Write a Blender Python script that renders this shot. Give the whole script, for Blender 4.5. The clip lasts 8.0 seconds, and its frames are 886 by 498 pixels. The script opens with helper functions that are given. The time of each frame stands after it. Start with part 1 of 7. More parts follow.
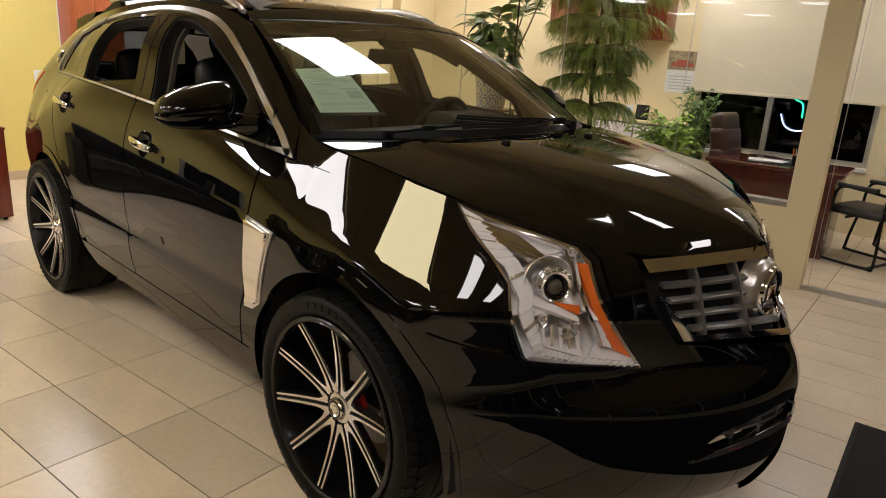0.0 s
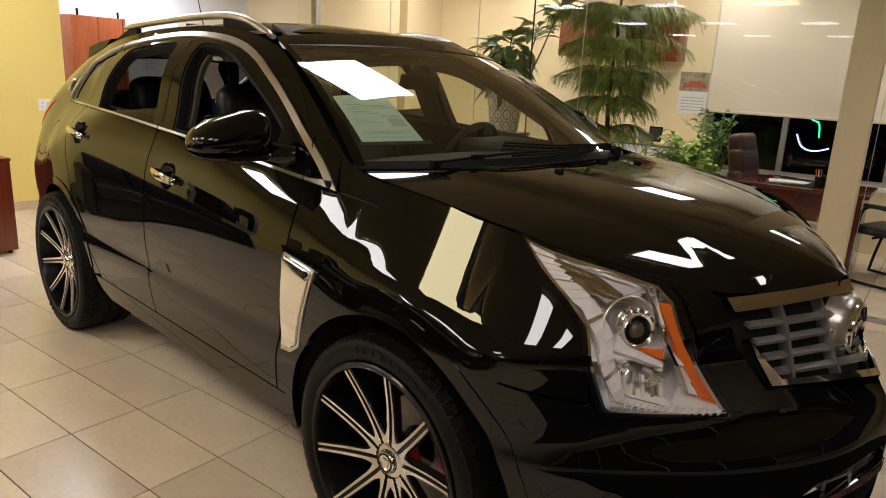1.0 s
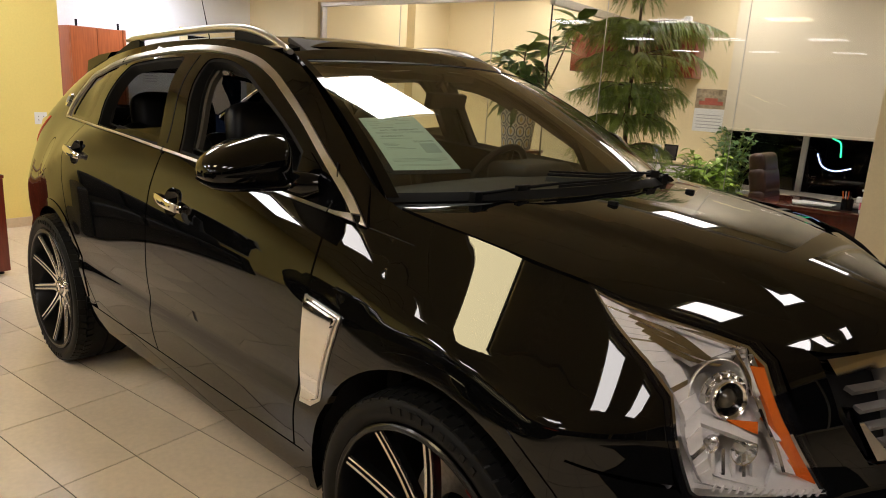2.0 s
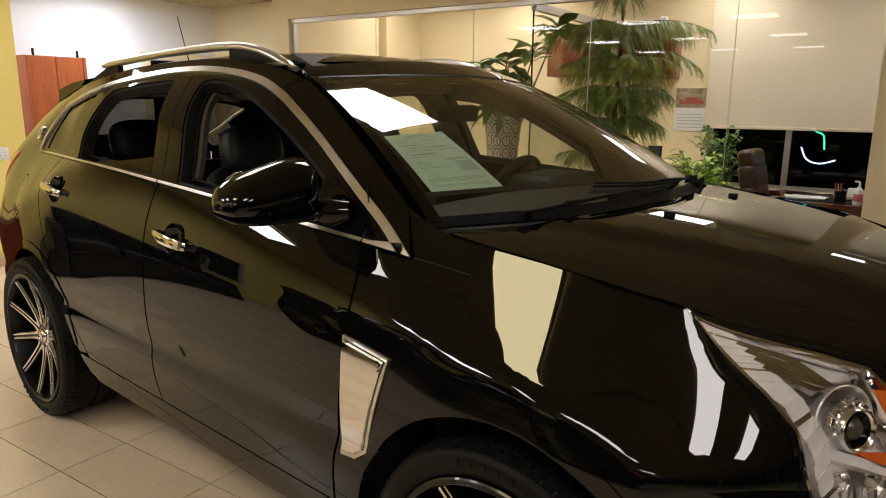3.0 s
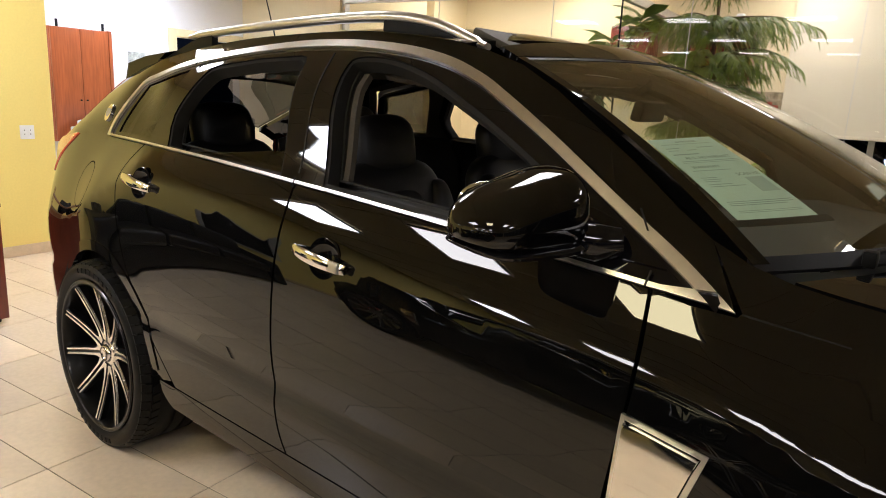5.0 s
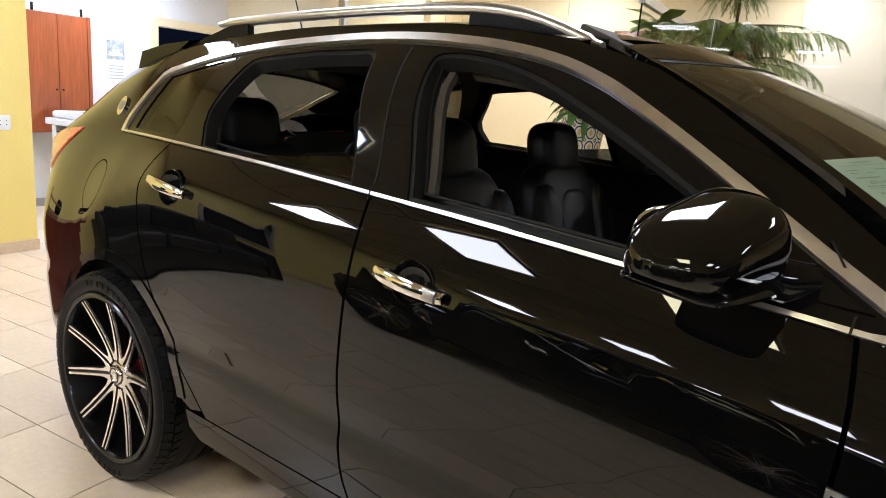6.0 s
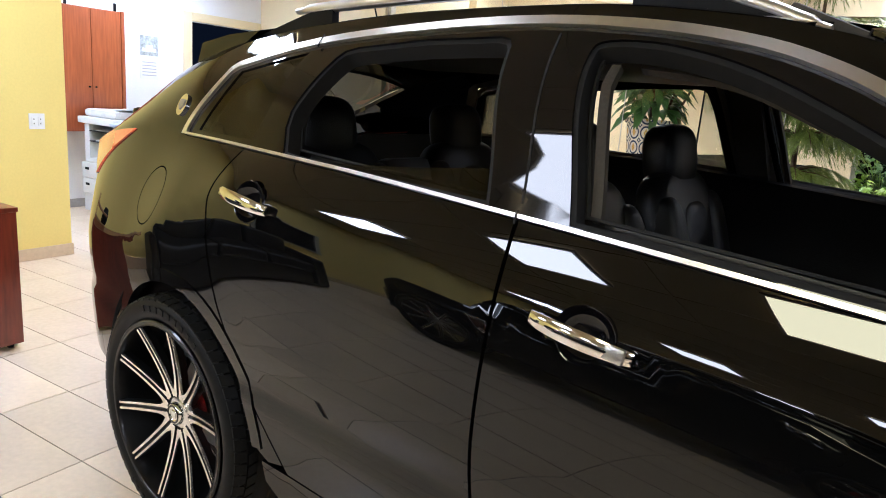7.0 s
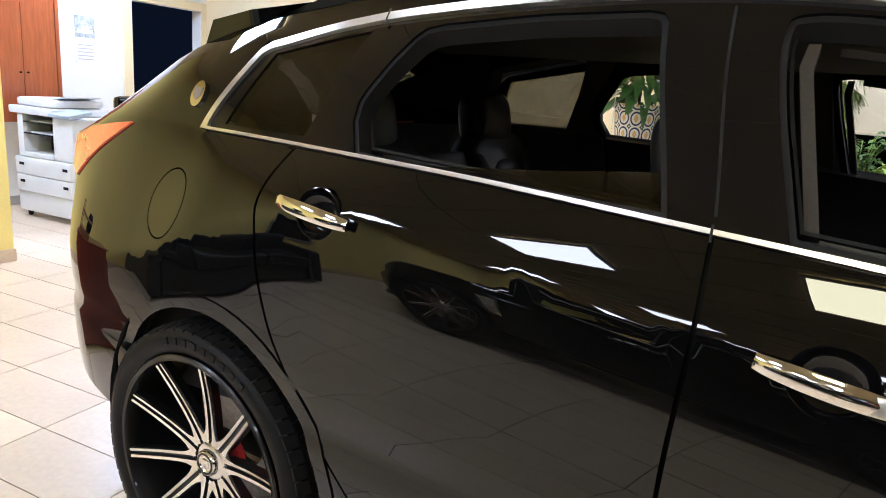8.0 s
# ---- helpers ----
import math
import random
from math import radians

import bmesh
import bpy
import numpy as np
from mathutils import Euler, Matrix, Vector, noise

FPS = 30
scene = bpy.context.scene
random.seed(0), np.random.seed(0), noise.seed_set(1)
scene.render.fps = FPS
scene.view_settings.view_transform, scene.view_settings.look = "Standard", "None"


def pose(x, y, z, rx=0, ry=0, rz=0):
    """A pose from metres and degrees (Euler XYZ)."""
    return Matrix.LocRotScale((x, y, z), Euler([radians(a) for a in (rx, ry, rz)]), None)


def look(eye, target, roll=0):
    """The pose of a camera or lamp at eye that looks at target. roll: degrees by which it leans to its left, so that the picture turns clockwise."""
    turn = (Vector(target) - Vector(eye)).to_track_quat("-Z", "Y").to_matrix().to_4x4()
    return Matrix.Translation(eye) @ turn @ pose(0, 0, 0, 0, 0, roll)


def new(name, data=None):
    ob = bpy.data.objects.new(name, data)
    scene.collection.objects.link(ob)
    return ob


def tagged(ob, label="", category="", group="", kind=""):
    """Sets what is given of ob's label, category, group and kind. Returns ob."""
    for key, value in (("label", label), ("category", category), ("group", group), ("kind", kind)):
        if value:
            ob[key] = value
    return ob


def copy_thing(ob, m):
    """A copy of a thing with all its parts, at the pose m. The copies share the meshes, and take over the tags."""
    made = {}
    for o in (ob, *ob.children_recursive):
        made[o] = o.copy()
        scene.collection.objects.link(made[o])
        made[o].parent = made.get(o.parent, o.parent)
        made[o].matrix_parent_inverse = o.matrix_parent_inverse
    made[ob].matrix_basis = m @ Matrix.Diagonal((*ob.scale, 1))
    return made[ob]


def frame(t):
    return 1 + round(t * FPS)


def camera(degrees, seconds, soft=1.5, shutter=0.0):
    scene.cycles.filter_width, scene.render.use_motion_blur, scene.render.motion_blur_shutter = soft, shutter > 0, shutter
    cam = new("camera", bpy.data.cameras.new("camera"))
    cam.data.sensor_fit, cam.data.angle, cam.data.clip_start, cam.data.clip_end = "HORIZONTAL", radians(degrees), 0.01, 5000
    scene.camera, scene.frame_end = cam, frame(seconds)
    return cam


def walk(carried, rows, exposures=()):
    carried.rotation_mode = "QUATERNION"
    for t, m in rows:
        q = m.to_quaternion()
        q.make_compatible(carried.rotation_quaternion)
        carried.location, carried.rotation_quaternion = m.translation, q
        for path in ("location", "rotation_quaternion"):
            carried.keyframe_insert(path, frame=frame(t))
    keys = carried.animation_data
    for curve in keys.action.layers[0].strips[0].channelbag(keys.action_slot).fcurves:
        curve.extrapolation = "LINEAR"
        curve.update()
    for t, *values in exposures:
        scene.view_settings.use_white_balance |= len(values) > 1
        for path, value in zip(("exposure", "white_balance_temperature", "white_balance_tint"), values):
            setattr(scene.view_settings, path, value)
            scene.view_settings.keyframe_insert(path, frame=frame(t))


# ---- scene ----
cam = camera(66.3, 8.0, soft=1.0)
PATH = [
    (0, (1.61, -2.151, 1.557), (0.287, -0.76, 0.999), 3.7),
    (0.5, (1.465, -2.158, 1.551), (0.141, -0.764, 1.002), 3.2),
    (1, (1.362, -2.165, 1.55), (0.033, -0.755, 1.055), 3.0),
    (1.5, (1.244, -2.12, 1.545), (-0.08, -0.707, 1.044), 2.9),
    (2, (1.085, -2.07, 1.568), (-0.244, -0.648, 1.108), 3.4),
    (2.2, (1.026, -2.05, 1.57), (-0.307, -0.63, 1.115), 2.8),
    (3.3, (0.667, -2.114, 1.558), (-0.584, -0.609, 1.145), 0.3),
    (3.5, (0.566, -2.143, 1.561), (-0.67, -0.627, 1.144), 1.3),
    (4, (0.378, -2.141, 1.541), (-0.849, -0.617, 1.125), 2.0),
    (4.5, (0.176, -2.116, 1.544), (-1.05, -0.592, 1.128), 2.0),
    (5, (-0.021, -2.103, 1.535), (-1.259, -0.596, 1.093), 2.9),
    (5.2, (-0.125, -2.147, 1.527), (-1.34, -0.615, 1.106), 3.5),
    (6.3, (-0.573, -2.098, 1.514), (-1.722, -0.524, 1.080), 4.7),
    (6.5, (-0.678, -2.066, 1.505), (-1.838, -0.493, 1.080), 4.9),
    (7, (-0.896, -2.025, 1.497), (-2.089, -0.483, 1.052), 4.7),
    (7.5, (-1.158, -2.015, 1.486), (-2.261, -0.408, 1.036), 5.0),
    (8, (-1.408, -2.023, 1.470), (-2.434, -0.373, 0.998), 4.5),
]
walk(cam, [(t, look(eye, target, roll)) for t, eye, target, roll in PATH], exposures=((0.0, -0.12, 5850, 16), (3.5, -0.28, 6050, 16), (5.0, 0.16, 5650, 16), (6.5, 0.35, 5000, 16), (7.0, 0.33, 4950, 16), (7.5, 0.24, 4980, 16), (8.0, 0.44, 4950, 16)))

# ---- world and exposure: a showroom at night, lit by its ceiling panels ----
world = bpy.data.worlds.new("night")
world.use_nodes = True
world.node_tree.nodes["Background"].inputs["Color"].default_value = (0.010, 0.014, 0.025, 1)
world.node_tree.nodes["Background"].inputs["Strength"].default_value = 0.3
scene.world = world
PANEL_POWER = 20.2

# the building is turned a little against the car
TURN = 7.0
HALL = pose(0, 0, 0, 0, 0, TURN)
CEILING = 2.90

# ---- materials ----
def material(name, color, rough=0.5, metal=0.0, coat=0.0, grain=None, stain=None, bump=None, vary=0.0, spec=0.5, emit=0.0, emit_color=None, stretch=(1, 1, 1), coat_rough=0.03, coat_ior=1.5):
    """grain and stain: (scale, share by which the colour varies); bump: (scale, height); vary: change from object to object."""
    m = bpy.data.materials.new(name)
    m.use_nodes = True
    nt = m.node_tree
    b = nt.nodes["Principled BSDF"]
    b.inputs["Base Color"].default_value = (*color, 1)
    b.inputs["Roughness"].default_value = rough
    b.inputs["Metallic"].default_value = metal
    b.inputs["Coat Weight"].default_value = coat
    b.inputs["Coat Roughness"].default_value = coat_rough
    b.inputs["Coat IOR"].default_value = coat_ior
    b.inputs["Specular IOR Level"].default_value = spec
    if emit:
        b.inputs["Emission Color"].default_value = (*(emit_color or color), 1)
        b.inputs["Emission Strength"].default_value = emit
    co = nt.nodes.new("ShaderNodeTexCoord")
    mp = nt.nodes.new("ShaderNodeMapping")
    mp.inputs["Scale"].default_value = stretch
    nt.links.new(co.outputs["Object"], mp.inputs["Vector"])
    value = None

    def noisy(scale, detail):
        n = nt.nodes.new("ShaderNodeTexNoise")
        n.inputs["Scale"].default_value = scale
        n.inputs["Detail"].default_value = detail
        nt.links.new(mp.outputs["Vector"], n.inputs["Vector"])
        return n.outputs["Fac"]

    def times(a, share, source):
        r = nt.nodes.new("ShaderNodeMapRange")
        r.inputs["From Min"].default_value, r.inputs["From Max"].default_value = 0.25, 0.75
        r.inputs["To Min"].default_value, r.inputs["To Max"].default_value = 1 - share, 1 + share
        nt.links.new(source, r.inputs["Value"])
        if a is None:
            return r.outputs["Result"]
        k = nt.nodes.new("ShaderNodeMath")
        k.operation = "MULTIPLY"
        nt.links.new(a, k.inputs[0])
        nt.links.new(r.outputs["Result"], k.inputs[1])
        return k.outputs["Value"]

    if grain:
        value = times(value, grain[1], noisy(grain[0], 4))
    if stain:
        value = times(value, stain[1], noisy(stain[0], 3))
    if vary:
        info = nt.nodes.new("ShaderNodeObjectInfo")
        value = times(value, vary, info.outputs["Random"])
    if value is not None:
        hsv = nt.nodes.new("ShaderNodeHueSaturation")
        hsv.inputs["Color"].default_value = (*color, 1)
        nt.links.new(value, hsv.inputs["Value"])
        nt.links.new(hsv.outputs["Color"], b.inputs["Base Color"])
    if bump:
        bp = nt.nodes.new("ShaderNodeBump")
        bp.inputs["Strength"].default_value = 1.0
        bp.inputs["Distance"].default_value = bump[1]
        nt.links.new(noisy(bump[0], 5), bp.inputs["Height"])
        nt.links.new(bp.outputs["Normal"], b.inputs["Normal"])
    return m


def glass(name, tint=(1, 1, 1), rough=0.0, share=1.0, power=5.0):
    """A thin pane: mostly clear, with a mirror layer by Fresnel."""
    m = bpy.data.materials.new(name)
    m.use_nodes = True
    nt = m.node_tree
    nt.nodes.clear()
    out = nt.nodes.new("ShaderNodeOutputMaterial")
    mix = nt.nodes.new("ShaderNodeMixShader")
    clear = nt.nodes.new("ShaderNodeBsdfTransparent")
    clear.inputs["Color"].default_value = (*tint, 1)
    gloss = nt.nodes.new("ShaderNodeBsdfGlossy")
    gloss.inputs["Roughness"].default_value = rough
    lw = nt.nodes.new("ShaderNodeLayerWeight")
    lw.inputs["Blend"].default_value = 0.5
    pw = nt.nodes.new("ShaderNodeMath")
    pw.operation = "POWER"
    pw.inputs[1].default_value = power
    nt.links.new(lw.outputs["Facing"], pw.inputs[0])
    k = nt.nodes.new("ShaderNodeMapRange")
    k.inputs["To Min"].default_value, k.inputs["To Max"].default_value = 0.042 * share, 0.95
    nt.links.new(pw.outputs["Value"], k.inputs["Value"])
    nt.links.new(k.outputs["Result"], mix.inputs["Fac"])
    nt.links.new(clear.outputs["BSDF"], mix.inputs[1])
    nt.links.new(gloss.outputs["BSDF"], mix.inputs[2])
    nt.links.new(mix.outputs["Shader"], out.inputs["Surface"])
    return m


PAINT = material("black_paint", (0.0025, 0.0025, 0.0025), 0.5, coat=1.0, coat_rough=0.008, coat_ior=1.47, spec=0.0, grain=(3, 0.1))
GLOSS = material("black_gloss_plastic", (0.004, 0.004, 0.005), 0.03, spec=0.4, grain=(60, 0.2))
SATIN = material("black_trim", (0.006, 0.006, 0.006), 0.45, spec=0.12, grain=(200, 0.25), bump=(600, 0.0002))
RUBBER = material("rubber", (0.005, 0.005, 0.005), 0.5, spec=0.16, grain=(40, 0.3), stain=(6, 0.25), bump=(300, 0.0003))
CHROME = material("chrome", (0.80, 0.79, 0.77), 0.06, 1.0, grain=(8, 0.06))
BRUSHED = material("satin_chrome", (0.78, 0.76, 0.73), 0.30, 1.0, grain=(30, 0.06))
MACHINED = material("machined_aluminium", (0.78, 0.77, 0.75), 0.22, 1.0, grain=(90, 0.08))
WHEEL_BLACK = material("wheel_black", (0.004, 0.004, 0.004), 0.3, coat=0.25, spec=0.25)
GRILLE = material("grille_silver", (0.40, 0.385, 0.37), 0.34, 0.85, grain=(20, 0.1))
# near-black of cavities and trim; on the far room's wall it paints shade
DARK = material("cavity_and_shade_black", (0.004, 0.004, 0.004), 0.8, grain=(20, 0.3))
LEATHER = material("black_leather", (0.008, 0.0075, 0.007), 0.42, grain=(60, 0.2), bump=(260, 0.0008))
TRIM_GREY = material("pillar_cloth", (0.06, 0.052, 0.04), 0.8, grain=(150, 0.15))
DASH = material("dashboard", (0.011, 0.010, 0.008), 0.6, grain=(120, 0.2), bump=(400, 0.0004))
LINING = material("cabin_lining", (0.10, 0.088, 0.065), 0.85, grain=(150, 0.12), stain=(3, 0.08))
SCREEN = glass("windscreen_glass", (0.78, 0.83, 0.72), share=3.0, power=3.2)
CLEAR = glass("clear_glass", (0.98, 0.985, 0.98), share=0.5)
PRIVACY = glass("privacy_glass", (0.10, 0.10, 0.09), share=1.3)
LENS = glass("lamp_lens", (0.95, 0.95, 0.95))
REFLECTOR = material("lamp_reflector", (0.97, 0.96, 0.95), 0.16, 1.0, grain=(30, 0.06))
LAMP_GREY = material("lamp_housing", (0.96, 0.91, 0.88), 0.25, 0.0, coat=1.0, grain=(40, 0.06))
FROST = material("frosted_lamp_plastic", (0.97, 0.93, 0.90), 0.25, 0.0, coat=1.0, grain=(60, 0.05))
BOWL = material("lamp_bowl", (0.93, 0.88, 0.83), 0.34, 0.75, grain=(40, 0.05))
CLEAR_BULB = material("bulb_glass", (0.55, 0.50, 0.42), 0.06, coat=1.0)
AMBER = material("amber_reflector", (0.95, 0.20, 0.02), 0.25, coat=0.6, bump=(300, 0.0006))
RED_LENS = material("red_lens", (0.90, 0.13, 0.05), 0.12, coat=1.0, grain=(60, 0.15))
CALIPER = material("red_caliper", (0.45, 0.012, 0.012), 0.35)
ROTOR = material("brake_disc", (0.35, 0.34, 0.33), 0.35, 1.0, grain=(60, 0.2))
PAPER = material("sticker_paper", (0.52, 0.66, 0.54), 0.7, grain=(30, 0.03))
INK = material("ink", (0.05, 0.09, 0.09), 0.8)

WALL_YELLOW = material("yellow_wall_paint", (0.80, 0.64, 0.185), 0.75, stain=(0.8, 0.04), grain=(60, 0.03), bump=(180, 0.0006))
WALL_CREAM = material("cream_wall_paint", (0.80, 0.68, 0.42), 0.75, stain=(0.8, 0.04), grain=(60, 0.03), bump=(180, 0.0006))
WALL_WHITE = material("white_wall_paint", (0.80, 0.80, 0.80), 0.75, stain=(0.8, 0.03), grain=(60, 0.03), bump=(180, 0.0006))
CEIL = material("ceiling_tile", (0.47, 0.395, 0.22), 0.9, grain=(90, 0.10), bump=(120, 0.001))
TILE = material("floor_tile", (0.78, 0.645, 0.475), 0.27, vary=0.08, stain=(3.0, 0.06), grain=(40, 0.05), bump=(12, 0.0003), spec=0.45)
GROUT = material("grout", (0.07, 0.055, 0.042), 0.9, grain=(50, 0.2))
BASE_TILE = material("baseboard_tile", (0.62, 0.47, 0.30), 0.35, stain=(3, 0.1), grain=(40, 0.06))
WOOD_RED = material("red_brown_wood", (0.17, 0.030, 0.012), 0.28, grain=(10, 0.30), stain=(2, 0.15), stretch=(6, 6, 0.6), coat=0.3)
WOOD_ORANGE = material("cherry_laminate", (0.33, 0.085, 0.025), 0.32, grain=(9, 0.22), stain=(2, 0.12), stretch=(6, 6, 0.5))
PANEL_GLOW = material("lamp_diffuser", (0.9, 0.9, 0.88), 0.6, emit=PANEL_POWER, emit_color=(1.0, 0.92, 0.79))
PANEL_WARM = material("warm_lamp_diffuser", (0.9, 0.85, 0.6), 0.6, emit=PANEL_POWER, emit_color=(1.0, 0.83, 0.42))
PANEL_OFFICE = material("office_lamp_diffuser", (0.9, 0.9, 0.88), 0.6, emit=PANEL_POWER * 0.60, emit_color=(1.0, 0.92, 0.79))
PANEL_BRIGHT = material("bright_lamp_diffuser", (0.9, 0.9, 0.9), 0.6, emit=PANEL_POWER * 1.7, emit_color=(1.0, 0.97, 0.90))
PANEL_COOL = material("cool_lamp_diffuser", (0.9, 0.9, 0.9), 0.6, emit=PANEL_POWER * 1.7, emit_color=(0.95, 0.97, 1.0))
ENAMEL = material("white_enamel", (0.78, 0.78, 0.76), 0.4, grain=(30, 0.03))
ALU = material("aluminium_frame", (0.55, 0.53, 0.50), 0.35, 0.8, grain=(50, 0.1))
BLIND = material("roller_blind_cloth", (0.74, 0.66, 0.50), 0.9, grain=(300, 0.06), stain=(1.5, 0.05), stretch=(1, 1, 1))

# ---- helpers for building ----
from mathutils.geometry import delaunay_2d_cdt


def part(name, bm, mat, parent=None, label="", m=None, flat=False):
    """Links a bmesh as one mesh object, under a thing or a part."""
    me = bpy.data.meshes.new(name)
    bm.to_mesh(me)
    bm.free()
    me.materials.append(mat)
    if not flat:
        me.shade_smooth()
        me.set_sharp_from_angle(angle=radians(38))
    ob = new(name, me)
    if m is not None:
        ob.matrix_basis = m
    if parent:
        ob.parent = parent
    if label:
        ob["label"] = label
    return ob


def thing(name, label, category, m=None, group="", kind=""):
    ob = new(name)
    ob.empty_display_size = 0.1
    ob.matrix_basis = m if m is not None else Matrix()
    return tagged(ob, label, category, group, kind)


def again(name, ob, parent, m):
    """Another object on the same mesh."""
    o = new(name, ob.data)
    o.parent = parent
    o.matrix_basis = m
    return o


def box(bm, x0, x1, y0, y1, z0, z1, bevel=0.0, m=None, segs=2):
    r = bmesh.ops.create_cube(bm, size=1)
    vs = r["verts"]
    for v in vs:
        v.co = Vector((x0 + (v.co.x + 0.5) * (x1 - x0), y0 + (v.co.y + 0.5) * (y1 - y0), z0 + (v.co.z + 0.5) * (z1 - z0)))
    if m is not None:
        for v in vs:
            v.co = m @ v.co
    if bevel:
        es = list({e for v in vs for e in v.link_edges})
        bmesh.ops.bevel(bm, geom=es, offset=bevel, segments=segs, profile=0.6, affect="EDGES", clamp_overlap=True)
    return bm


def boxed(*a, **k):
    return box(bmesh.new(), *a, **k)


def lathe(profile, n=48, axis="z", bm=None, m=None, closed=False):
    """Turns (radius, height) pairs about an axis."""
    bm = bm or bmesh.new()
    rings = []
    for r, h in profile:
        ring = []
        for i in range(n):
            a = 2 * math.pi * i / n
            p = (r * math.cos(a), r * math.sin(a), h)
            if axis == "y":
                p = (p[0], h, p[1])
            elif axis == "x":
                p = (h, p[0], p[1])
            v = Vector(p)
            ring.append(bm.verts.new(m @ v if m is not None else v))
        rings.append(ring)
    pairs = list(zip(rings, rings[1:])) + ([(rings[-1], rings[0])] if closed else [])
    for a, b in pairs:
        for i in range(n):
            j = (i + 1) % n
            bm.faces.new((a[i], a[j], b[j], b[i]))
    bmesh.ops.remove_doubles(bm, verts=[v for ring in (rings[0], rings[-1]) for v in ring], dist=1e-5)
    bmesh.ops.recalc_face_normals(bm, faces=bm.faces)
    return bm


def tube(points, radius, n=8, bm=None, m=None):
    """A round bar along points; radius may be a list."""
    bm = bm or bmesh.new()
    pts = [Vector(p) for p in points]
    rad = radius if isinstance(radius, (list, tuple)) else [radius] * len(pts)
    rings = []
    up = Vector((0, 0, 1))
    for i, p in enumerate(pts):
        d = (pts[min(i + 1, len(pts) - 1)] - pts[max(i - 1, 0)]).normalized()
        s = d.cross(up if abs(d.z) < 0.9 else Vector((1, 0, 0))).normalized()
        t = s.cross(d)
        ring = []
        for k in range(n):
            a = 2 * math.pi * k / n
            v = p + rad[i] * (math.cos(a) * s + math.sin(a) * t)
            ring.append(bm.verts.new(m @ v if m is not None else v))
        rings.append(ring)
    for a, b in zip(rings, rings[1:]):
        for k in range(n):
            bm.faces.new((a[k], a[(k + 1) % n], b[(k + 1) % n], b[k]))
    bm.faces.new(rings[0])
    bm.faces.new(rings[-1])
    bmesh.ops.recalc_face_normals(bm, faces=bm.faces)
    return bm


def bent(points, steps=6):
    """A smooth line through points."""
    pts = [Vector(p) for p in points]
    out = []
    for i in range(len(pts) - 1):
        a, b, c, d = pts[max(i - 1, 0)], pts[i], pts[i + 1], pts[min(i + 2, len(pts) - 1)]
        for k in range(steps):
            t = k / steps
            out.append(0.5 * (2 * b + (c - a) * t + (2 * a - 5 * b + 4 * c - d) * t * t + (3 * b - 3 * c + d - a) * t ** 3))
    out.append(pts[-1])
    return out


def outline(poly, step):
    """A closed polygon with its long sides divided."""
    out = []
    for (x0, z0), (x1, z1) in zip(poly, poly[1:] + poly[:1]):
        n = max(1, int(math.hypot(x1 - x0, z1 - z0) / step))
        out += [(x0 + (x1 - x0) * i / n, z0 + (z1 - z0) * i / n) for i in range(n)]
    return out


def inside(p, poly):
    x, y = p
    hit = False
    for (x0, y0), (x1, y1) in zip(poly, poly[1:] + poly[:1]):
        if (y0 > y) != (y1 > y) and x < (x1 - x0) * (y - y0) / (y1 - y0) + x0:
            hit = not hit
    return hit


